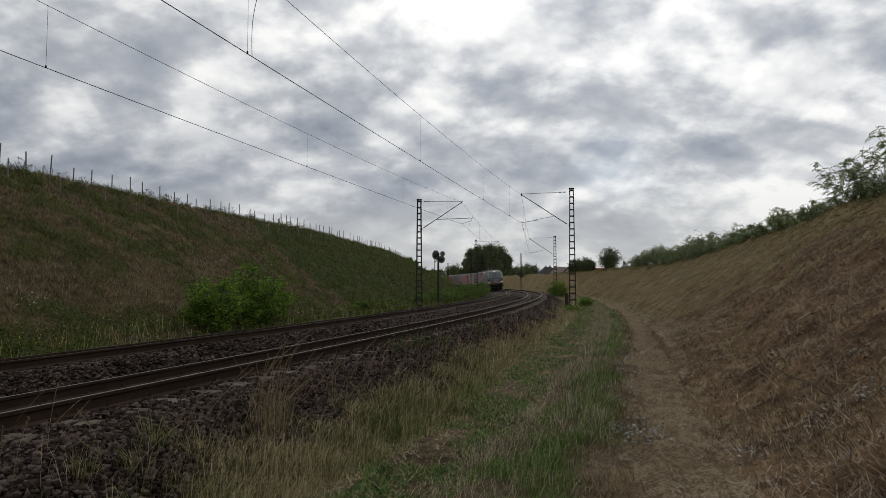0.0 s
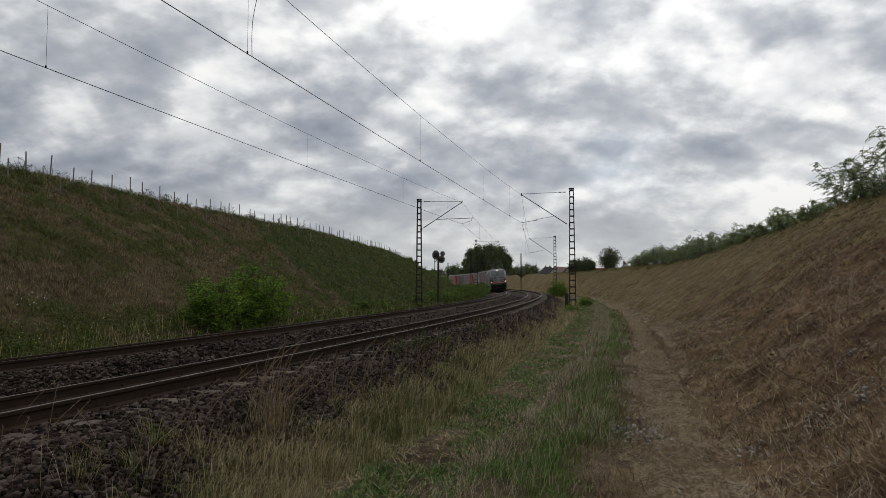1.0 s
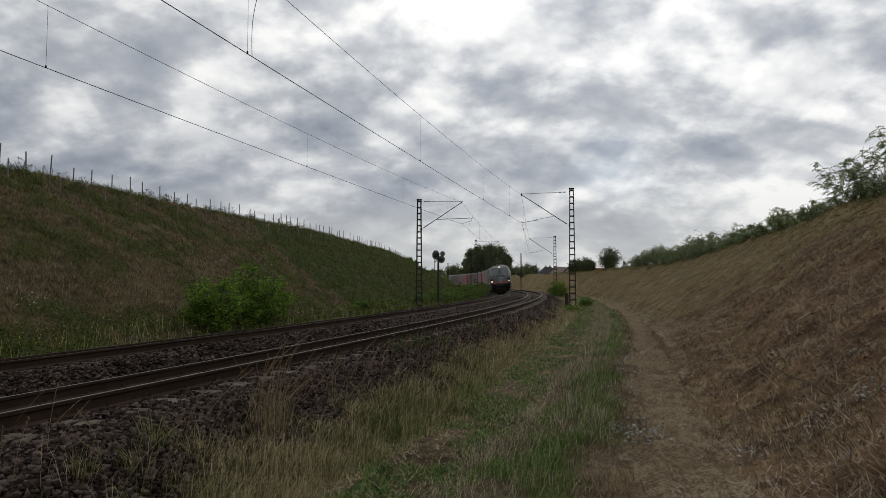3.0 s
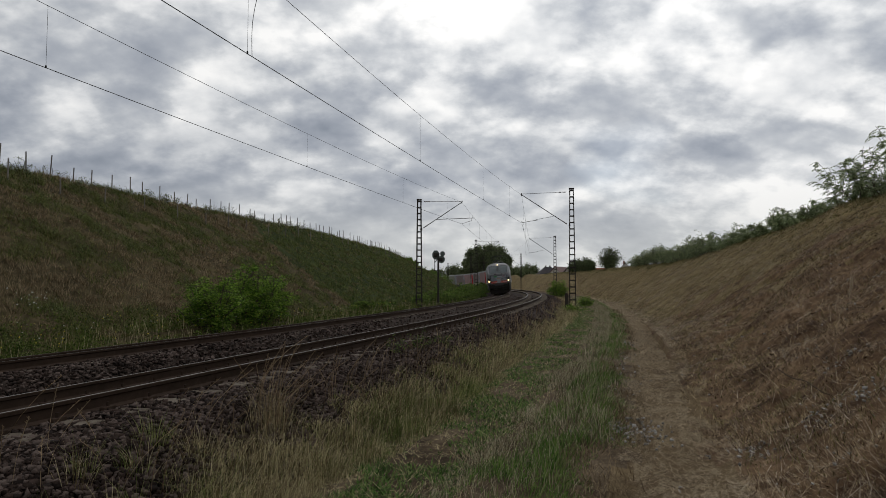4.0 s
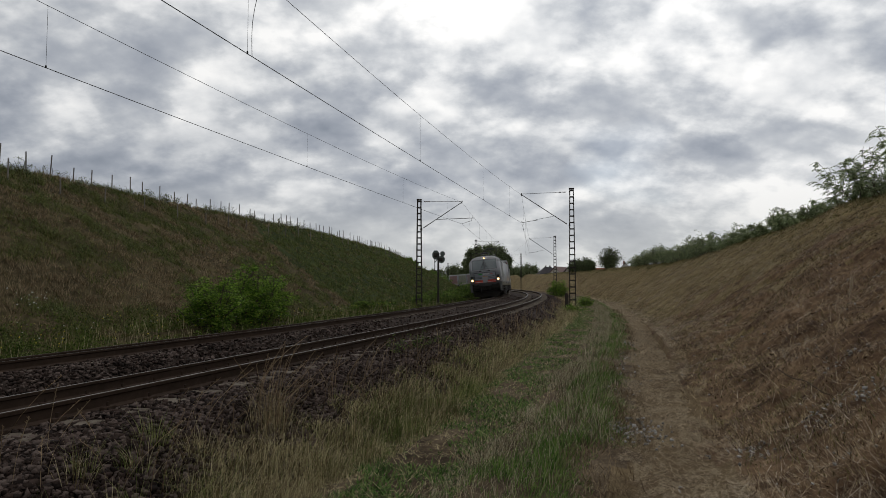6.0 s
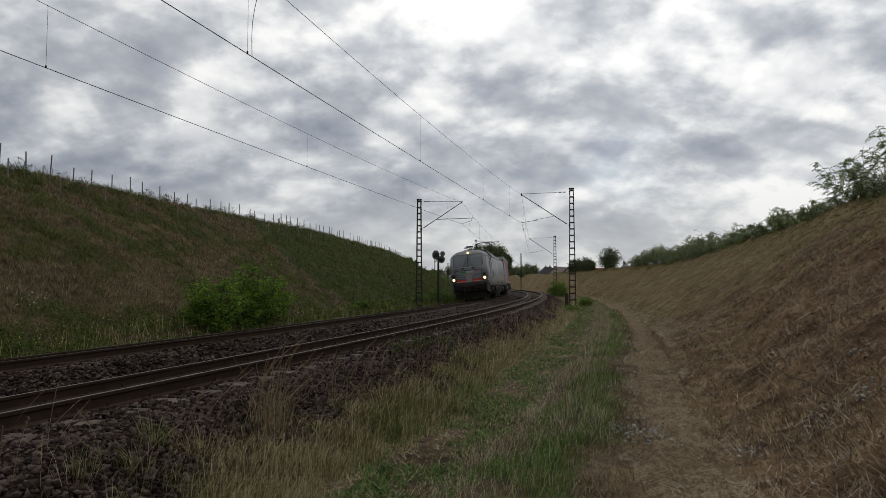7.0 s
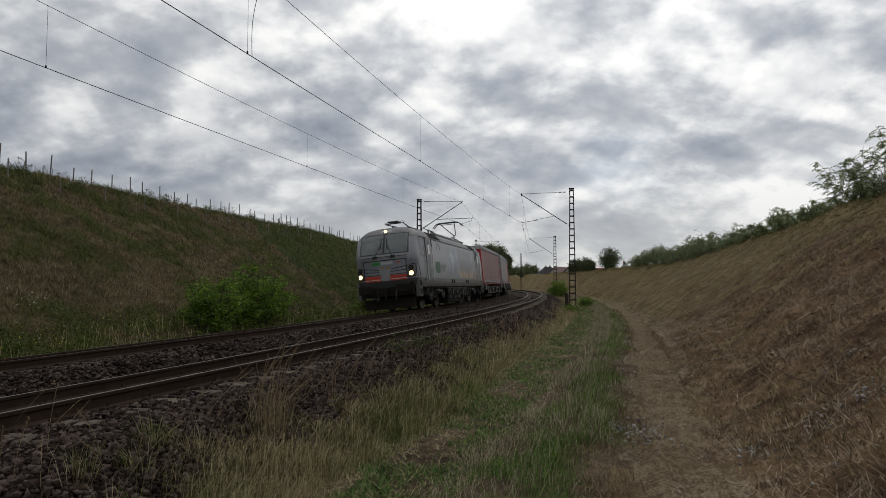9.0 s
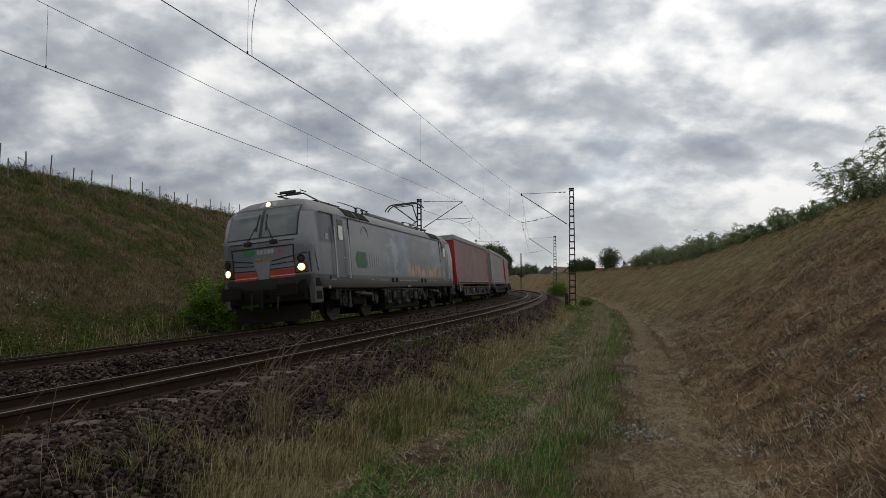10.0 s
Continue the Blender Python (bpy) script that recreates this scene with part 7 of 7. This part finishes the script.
def make_loco():
    loco = tagged(new("electric_locomotive"), "silver-grey electric freight locomotive with lit headlamps and airbrushed side picture", "locomotive")
    part("body", body_mesh(), None, loco, "silver-grey bodyshell with airbrushed side picture")
    part("sill", box(0, 0, 1.09, 2.90, 15.9, 0.16, 0.03), M_SKIRT, loco, "dirty grey lower sill")
    cab_end(loco, 1, True)
    cab_end(loco, -1, False)
    for y0 in (4.75, -4.75):
        loco_bogie(loco, y0)
    tr = part("transformer_box", box(0, 0, 0.52, 2.5, 4.6, 0.72, 0.05), M_DARK, loco)
    for sx in (-1, 1):
        for y, w, h, z, m in ((2.55, 0.30, 0.30, 0.78, M_DARK), (2.05, 0.42, 0.50, 0.66, M_SKIRT), (1.45, 0.46, 0.42, 0.72, M_DARK), (0.85, 0.34, 0.56, 0.64, M_SKIRT), (0.30, 0.50, 0.36, 0.72, M_DARK),
                              (-0.35, 0.40, 0.54, 0.66, M_STEP), (-0.85, 0.30, 0.40, 0.74, M_SKIRT), (-1.45, 0.56, 0.50, 0.66, M_DARK), (-2.1, 0.36, 0.44, 0.70, M_SKIRT), (-2.6, 0.28, 0.34, 0.76, M_DARK)):
            eq = part("equipment_box", box(sx * 1.30, y, z, 0.18, w, h, 0.025), m, tr)
            part("lid", box(sx * 1.397, y, z + 0.03, 0.016, w * 0.7, h * 0.6, 0.005), M_SKIRT if m is M_DARK else M_DARK, eq)
        for y in (2.3, 1.15, -0.05, -1.1, -2.35):
            part("bracket", box(sx * 1.33, y, 0.93, 0.06, 0.07, 0.22, 0.01), M_STEP, tr)
        part("air_pipe", tube((sx * 1.36, -2.9, 0.96), (sx * 1.36, 2.9, 0.96), 0.025, n=6), M_STEP, tr)
        part("air_tank", tube((sx * 1.05, -0.9, 0.30), (sx * 1.05, 0.9, 0.30), 0.15, n=14), M_SKIRT, tr)
    slot = None
    for sx in (-1, 1):
        # doors, windows and rails of both cabs
        for end in (1, -1):
            d = part("cab_door", box(sx * 1.478, 6.88 * end, 2.35, 0.05, 0.82, 2.0, 0.015), M_DOOR, loco, "grey cab door with narrow window")
            part("window", box(sx * 1.505, 6.80 * end, 2.90, 0.02, 0.40, 0.66, 0.008), M_BLACK, d)
            part("blind", box(sx * 1.515, 6.80 * end, 2.80, 0.012, 0.34, 0.46, 0.004), M_BLIND, d)
            part("handle", box(sx * 1.515, 6.62 * end, 2.0, 0.03, 0.14, 0.03, 0.005), M_RAILING, d)
            for y in (7.36, 6.30):
                part("handrail", tube((sx * 1.55, y * end, 1.34), (sx * 1.55, y * end, 2.95), 0.026, n=6), M_RAILING, loco)
            st = part("ladder", box(sx * 1.42, 6.75 * end, 1.27, 0.10, 0.44, 0.22, 0.01), M_BLACK, loco)
            for z in (0.55, 0.80, 1.04):
                part("rung", box(sx * 1.40, 6.75 * end, z, 0.14, 0.42, 0.03), M_DARK, st)
            for y in (6.54, 6.96):
                part("stile", box(sx * 1.42, y * end, 0.82, 0.04, 0.035, 0.66), M_SKIRT, st)
            part("cab_seam", box(sx * 1.47, 7.15 * end, 3.36, 0.04, 2.2, 0.02), M_BLACK, loco)
            part("cab_seam", box(sx * 1.478, 6.02 * end, 2.3, 0.03, 0.02, 2.1), M_BLACK, loco)
            part("side_lamp", disc(sx * 1.50, 7.75 * end, 1.36, 0.07, (1, 0, 0), 0.03), M_BLACK, loco)
            part("sticker", box(sx * 1.486, 7.85 * end, 2.62, 0.012, 0.22, 0.2), M_SIDEMARK, loco)
        # row of small vents under the roof edge
        for k in range(46):
            y = 5.85 - k * 0.268
            if slot is None:
                o = part("vent_slot", box(0, 0, 0, 0.03, 0.19, 0.06), M_BLACK, loco)
                slot = o.data
            else:
                o = part("vent_slot", slot, None, loco)
            o.matrix_basis = pose(sx * 1.455, y, 3.365)
        # sill fittings: oval jack points and lettering bars
        for y in (1.85, 1.35, -2.3, -2.85):
            part("jack_point", box(sx * 1.494, y, 1.31, 0.024, 0.24, 0.19, 0.008), M_DARK, loco)
        for y, w in ((4.1, 0.3), (2.9, 0.9), (0.7, 0.5), (-0.2, 0.9), (-1.2, 0.7), (-3.6, 0.4), (-4.6, 0.8), (7.5, 0.34)):
            part("lettering_bar", box(sx * 1.493, y, 1.30, 0.012, w, 0.035), M_SIDEMARK, loco)
        for y in (-0.5, -0.35, -0.2, 7.85):
            part("lettering_bar", box(sx * 1.482, y, 1.06, 0.012, 0.08, 0.09), M_LOGO_W, loco)
        # side badge: green pointed block and pale bars
        g = prism([(5.62, 1.99), (5.42, 2.27), (4.6, 2.27), (4.6, 1.71), (5.42, 1.71)], sx * 1.488, sx * 1.497, "x")
        part("green_badge", g, M_LOGO_GS, loco, "faded green pointed badge")
        for k in range(6):
            part("pale_bar", box(sx * 1.492, 4.42 - k * 0.24, 1.98, 0.012, 0.16, 0.40), M_SIDEMARK, loco)
        # red ring badge high on the side
        ring = bmesh.new()
        for k in range(10):
            a0, a1 = math.pi * (0.05 + 0.12 * k), math.pi * (0.05 + 0.12 * (k + 1))
            add_tube(ring, (sx * 1.452, 4.55 + 0.34 * math.cos(a0), 2.85 + 0.34 * math.sin(a0)), (sx * 1.452, 4.55 + 0.34 * math.cos(a1), 2.85 + 0.34 * math.sin(a1)), 0.03, n=6)
        part("red_badge", ring, M_LOGO_RS, loco, "faded red arc badge")
        # roof slope: black louvred hatches
        for y0, y1 in ((6.0, 5.0), (4.85, 3.75), (-4.7, -5.6), (-5.75, -6.6)):
            h = bmesh.new()
            v = [h.verts.new(q) for q in ((sx * 1.405, y0, 3.445), (sx * 1.405, y1, 3.445), (sx * 1.14, y1, 3.745), (sx * 1.14, y0, 3.745))]
            f = h.faces.new(v)
            e = bmesh.ops.extrude_face_region(h, geom=[f])
            bmesh.ops.translate(h, verts=[q for q in e["geom"] if isinstance(q, bmesh.types.BMVert)], vec=(sx * 0.018, 0, 0.02))
            bmesh.ops.recalc_face_normals(h, faces=h.faces)
            hatch = part("roof_hatch", h, M_DARK, loco, "black louvred roof hatch")
            for k in range(5):
                u = (k + 0.5) / 5
                part("slat", box(sx * (1.405 - 0.265 * u + 0.018), (y0 + y1) / 2, 3.445 + 0.30 * u + 0.018, 0.012, abs(y1 - y0) - 0.12, 0.012), M_DARK, hatch)
    part("roof_cover", box(0, 0.2, 3.91, 1.9, 4.6, 0.18, 0.06), M_ROOF, loco, "raised grey roof cover")
    part("roof_cover", box(0, -3.3, 3.92, 1.7, 2.0, 0.14, 0.05), M_BLACK, loco)
    pantograph(loco, 5.45, False, -1)
    pantograph(loco, -6.1, True, -1)
    for y in (3.2, 2.55, 2.1, -2.6, -3.8):
        b = bmesh.new()
        add_insulator(b, (-0.7, y, 3.85), (-0.7, y, 4.08), 0.065, 4)
        add_tube(b, (-0.7, y, 4.08), (-0.7, y, 4.12), 0.07, n=8)
        part("insulator", b, M_BLACK, loco)
    for (ya, yb) in ((4.9, 3.2), (3.2, 2.1), (-2.6, -5.0)):
        pts = [(-0.7 + 0.12 * math.sin(3.1 * u / 8), ya + (yb - ya) * u / 8, 4.12 + 0.08 * math.sin(math.pi * u / 8)) for u in range(9)]
        V, F = path_tube(pts, 0.02, 5)
        part("roof_cable", mesh_np("roof_cable", V, F, M_BLACK), None, loco)
    part("antenna", tube((0, 7.3, 3.9), (0, 7.3, 4.05), 0.05, n=8), M_BLACK, loco)
    MOVING.append((loco, 0.0))


# ---- wagons and trailers ----
def curtain_material(name, cols, ink):
    """Faded curtain cloth with a large washed-out print."""
    m = mat(name, cols, 1.2, 0.65, bump=0.25, bscale=6.0)
    nt = m.node_tree
    N, L = nt.nodes.new, nt.links.new
    b = nt.nodes["Principled BSDF"]
    base = b.inputs["Base Color"].links[0].from_socket
    tc, n = N("ShaderNodeTexCoord"), N("ShaderNodeTexNoise")
    mp = N("ShaderNodeMapping")
    mp.inputs["Scale"].default_value = (1, 0.5, 0.4)
    L(tc.outputs["Object"], mp.inputs[0])
    L(mp.outputs[0], n.inputs["Vector"])
    n.inputs["Scale"].default_value, n.inputs["Detail"].default_value = 3.0, 5.0
    r = N("ShaderNodeMapRange")
    L(n.outputs["Fac"], r.inputs["Value"])
    r.inputs["From Min"].default_value, r.inputs["From Max"].default_value, r.inputs["To Max"].default_value = 0.5, 0.75, 0.4
    x = N("ShaderNodeMix")
    x.data_type = "RGBA"
    L(r.outputs["Result"], x.inputs[0])
    L(base, x.inputs[6])
    x.inputs[7].default_value = (*ink, 1)
    L(x.outputs[2], b.inputs["Base Color"])
    return m


M_RED = mat("trailer_red", [(0.30, 0.018, 0.018), (0.40, 0.024, 0.025)], 2.0, 0.45, spec=0.4)
M_CURT = [curtain_material("faded_red_curtain", [(0.23, 0.15, 0.145), (0.30, 0.205, 0.198)], (0.19, 0.15, 0.148)),
          curtain_material("pale_grey_curtain", [(0.24, 0.22, 0.21), (0.31, 0.285, 0.275)], (0.24, 0.13, 0.115)),
          curtain_material("dull_red_curtain", [(0.15, 0.085, 0.08), (0.20, 0.115, 0.105)], (0.17, 0.13, 0.12)),
          curtain_material("olive_curtain", [(0.13, 0.14, 0.10), (0.19, 0.19, 0.14)], (0.12, 0.12, 0.11)),
          curtain_material("grey_curtain", [(0.16, 0.16, 0.17), (0.22, 0.22, 0.23)], (0.13, 0.13, 0.14)),
          curtain_material("rose_grey_curtain", [(0.14, 0.105, 0.10), (0.19, 0.15, 0.145)], (0.12, 0.10, 0.10))]
M_TARP = mat("grey_roof_tarp", [(0.24, 0.24, 0.24), (0.34, 0.34, 0.34)], 1.5, 0.7, bump=0.3, bscale=4.0)
M_HEM = mat("dark_hem", [(0.05, 0.018, 0.016), (0.085, 0.03, 0.027)], 3.0, 0.7)
M_STRAP = mat("pale_strap", [(0.42, 0.36, 0.35), (0.52, 0.48, 0.47)], 8.0, 0.7)
M_WAGON = mat("wagon_steel", [(0.05, 0.047, 0.044), (0.11, 0.105, 0.10)], 4.0, 0.7, bump=0.2)
M_RUBBER = mat("tyre_rubber", [(0.014, 0.014, 0.014), (0.025, 0.024, 0.023)], 8.0, 0.85)


def curtain_mesh(sx, y0, y1, z0, z1):
    """A side curtain with shallow upright folds."""
    n = 90
    V, F = [], []
    for i in range(n + 1):
        y = y0 + (y1 - y0) * i / n
        d = 0.003 * math.sin(i * 1.7 + 2 * math.sin(i * 0.37)) + 0.012 * math.sin(i * 0.31)
        for z, k in ((z0, 0.3), (z0 + 0.3, 1.0), (z1 - 0.4, 1.0), (z1, 0.1)):
            V.append((sx * (1.262 + d * k), y, z))
    for i in range(n):
        for j in range(3):
            a = i * 4 + j
            F.append((a, a + 1, a + 5, a + 4))
    return V, F


def make_trailer(k, front_m, curt, label):
    t = tagged(new("semi_trailer"), label, "trailer", "semi-trailers on the train")
    L0, L1, zb, zt = -6.8, 6.8, 1.18, 4.02
    part("chassis", box(0, 0, 1.10, 1.3, 13.0, 0.22, 0.02), M_DARK, t)
    part("load_floor", box(0, 0, zb + 0.06, 2.54, 13.6, 0.16, 0.02), front_m, t)
    part("front_header", box(0, L1 - 0.02, zt - 0.08, 2.57, 0.18, 0.30, 0.03), M_TARP, t, "grey tarpaulin edge over the front")
    for i in range(7):
        part("rib", box(-1.05 + 0.35 * i, L1 + 0.012, (zb + zt) / 2 - 0.1, 0.07, 0.03, zt - zb - 0.4, 0.008), front_m, t)
    fw = part("front_wall", box(0, L1 - 0.05, (zb + zt) / 2, 2.55, 0.10, zt - zb, 0.02), front_m, t)
    part("rear_doors", box(0, L0 + 0.05, (zb + zt) / 2, 2.55, 0.10, zt - zb, 0.02), front_m, t)
    for sx in (-1, 1):
        part("corner_post", box(sx * 1.235, L1 - 0.10, (zb + zt) / 2, 0.10, 0.24, zt - zb, 0.02), front_m, t)
        part("corner_post", box(sx * 1.235, L0 + 0.10, (zb + zt) / 2, 0.10, 0.24, zt - zb, 0.02), front_m, t)
        V, F = curtain_mesh(sx, L0 + 0.2, L1 - 0.22, zb + 0.06, zt - 0.06)
        c = part("curtain", mesh_from("curtain", V, F, curt, smooth=True), None, t)
        rail = part("top_rail", box(sx * 1.24, 0, zt - 0.07, 0.15, 13.58, 0.26, 0.03), M_TARP, t)
        part("curtain_hem", box(sx * 1.275, 0, zb + 0.20, 0.02, 13.1, 0.32, 0.005), M_HEM, t, "dark lower hem of the curtain")
        strap = None
        for i in range(44):
            y = L1 - 0.5 - i * 0.29
            if strap is None:
                bm = bmesh.new()
                add_box(bm, 0, 0, 0.04, 0.02, 0.07, 0.20)
                add_box(bm, 0, 0.08, -0.06, 0.02, 0.12, 0.06)
                o = part("strap", bm, M_STRAP, t)
                strap = o.data
            else:
                o = part("strap", strap, None, t)
            o.matrix_basis = pose(sx * 1.295, y, zb + 0.22)
        part("marker_bar", box(sx * 1.29, L1 - 0.12, 2.05, 0.012, 0.14, 0.07), M_STRAP, t)
        part("marker_bar", box(sx * 1.29, L1 - 0.12, 1.93, 0.012, 0.14, 0.05), M_STRAP, t)
        if k == 0:
            part("arrow_mark", prism([(-6.0, 2.0), (-6.28, 2.25), (-6.0, 2.5), (-6.14, 2.5), (-6.42, 2.25), (-6.14, 2.0)], sx * 1.275, sx * 1.292, "x"), M_RED, t)
    n = 28
    V, F = [], []
    for i in range(n + 1):
        y = L0 + (L1 - L0) * i / n
        lift = 0.03 * math.sin(i * 1.9) + 0.02
        for x in (-1.27, -0.7, 0, 0.7, 1.27):
            V.append((x, y, zt + 0.01 + (lift + 0.05) * (1 - (x / 1.3) ** 2)))
    for i in range(n):
        for j in range(4):
            a = i * 5 + j
            F.append((a, a + 1, a + 6, a + 5))
    part("roof_tarp", mesh_from("roof_tarp", V, F, M_TARP, smooth=True), None, t, "slack grey roof tarpaulin")
    for y in (-2.2, -3.5, -4.8):
        for sx in (-1, 1):
            part("road_wheel", tube((sx * 0.75, y, 0.82), (sx * 1.12, y, 0.82), 0.5, n=20), M_RUBBER, t)
    for sx in (-1, 1):
        part("landing_leg", box(sx * 0.85, 3.9, 0.72, 0.14, 0.14, 0.8, 0.02), M_DARK, t)
    return t


def make_wagon(spin):
    t = tagged(new("pocket_wagon"), "dirty grey pocket wagon carrying a road trailer", "freight wagon", "freight wagons")
    for sx in (-1, 1):
        sill = bmesh.new()
        add_box(sill, sx * 1.36, 0, 0.72, 0.10, 10.8, 0.46, 0.02)
        add_box(sill, sx * 1.36, 0, 0.97, 0.24, 13.0, 0.06, 0.01)
        add_box(sill, sx * 1.36, 0, 0.48, 0.2, 10.4, 0.05, 0.01)
        part("side_sill", sill, M_WAGON, t)
        for k in range(9):
            part("stiffener", box(sx * 1.42, -4.8 + 1.2 * k, 0.72, 0.06, 0.07, 0.44, 0.008), M_WAGON, t)
        for k in range(2):
            part("marking_bar", box(sx * 1.475, -1.0 + 3.1 * k, 0.82, 0.012, 0.35, 0.08), M_LOGO_W, t)
        for k in range(4):
            part("brace", tube((sx * 1.44, -4.6 + 2.4 * k, 0.52), (sx * 1.44, -3.6 + 2.4 * k, 0.94), 0.03, n=6), M_DARK, t)
        for y in (6.3, -6.3):
            part("end_box", box(sx * 1.30, y, 0.98, 0.25, 0.7, 0.36, 0.02), M_WAGON, t)
            part("grab_iron", tube((sx * 1.42, y + 0.5, 0.7), (sx * 1.42, y + 0.5, 1.5), 0.018, n=6), M_RAILING, t)
    part("pocket_floor", box(0, 0, 0.42, 2.5, 10.6, 0.08), M_DARK, t)
    part("hitch", box(0, 5.3, 1.0, 0.9, 0.8, 0.14, 0.03), M_DARK, t)
    for y in (7.0, -7.0):
        part("end_deck", box(0, y, 1.0, 2.3, 2.0, 0.16, 0.02), M_DARK, t)
        for sx in (-1, 1):
            b = part("buffer", tube((sx * 0.88, y * 1.12, 1.05), (sx * 0.88, y * 1.168, 1.05), 0.10, n=10), M_DARK, t)
            part("buffer_plate", disc(sx * 0.88, y * 1.172, 1.05, 0.22, (0, 1, 0), 0.05), M_DARK, b)
        fr = bmesh.new()
        for sx in (-1, 1):
            add_box(fr, sx * 1.0, y, 0.62, 0.14, 2.3, 0.2, 0.03)
            for dy in (-0.9, 0.9):
                add_box(fr, sx * 1.0, y + dy, 0.50, 0.22, 0.34, 0.34, 0.04)
                for kk in (-0.24, 0.24):
                    add_tube(fr, (sx * 1.02, y + dy + kk, 0.42), (sx * 1.02, y + dy + kk, 0.68), 0.07, n=8)
        add_box(fr, 0, y, 0.65, 1.9, 0.4, 0.24, 0.03)
        part("bogie", fr, M_DARK, t)
        for dy in (-0.9, 0.9):
            w = wheelset(0.46, t)
            w.matrix_basis = pose(0, y + dy, 0.46)
            if spin:
                WHEELS.append((w, y + dy, 0.46, 0.46))
    return t


def make_train():
    make_loco()
    kinds = ((M_RED, 0, "red curtain-side trailer with faded pinkish curtain and grey roof"), (M_GREYPAINT, 1, "pale grey curtain-side trailer with red-tinged print"),
             (M_RED, 0, "faded pinkish curtain-side trailer with red end wall"), (M_GREYPAINT, 5, "washed-out rose curtain-side trailer with grey end wall"),
             (M_RED, 0, "faded pinkish curtain-side trailer with red end wall"), (M_GREYPAINT, 5, "washed-out rose curtain-side trailer with grey end wall"),
             (M_GREYPAINT, 3, "olive-grey curtain-side trailer riding on a pocket wagon"), (M_GREYPAINT, 2, "dull red curtain-side trailer with grey end wall"),
             (M_GREYPAINT, 4, "dull grey curtain-side trailer on a pocket wagon"), (M_GREYPAINT, 4, "dull grey curtain-side trailer on a pocket wagon"))
    for i, (fm, ci, label) in enumerate(kinds):
        back = 17.6 + 16.4 * i
        MOVING.append((make_wagon(i < 3), back))
        MOVING.append((make_trailer(i, fm, M_CURT[ci], label), back))


make_train()


# ---- pieces of the tracks ----
make_tracks()


# ---- what moves ----
SPEED, S_START = 10.54, 128.8


def train_pose(s):
    """Frame of a vehicle whose bogies stand 4.75 m before and behind s; its +y points forward, towards the camera."""
    a, b = on_track(s - 4.75, True), on_track(s + 4.75, True)
    c = (a.translation + b.translation) / 2
    m = on_track(s, True)
    return Matrix.Translation(c) @ m.to_quaternion().to_matrix().to_4x4() @ Matrix.Rotation(math.pi, 4, "Z")


def motions():
    for thing, back in MOVING:
        walk(thing, [(0.5 * i, train_pose(S_START + back - SPEED * 0.5 * i)) for i in range(21)])
    for wheel, y, z, radius in WHEELS:
        step = SPEED / 15 / radius
        walk(wheel, [(i / 15, pose(0, y, z) @ Matrix.Rotation(-step * i, 4, "X")) for i in range(151)])


motions()
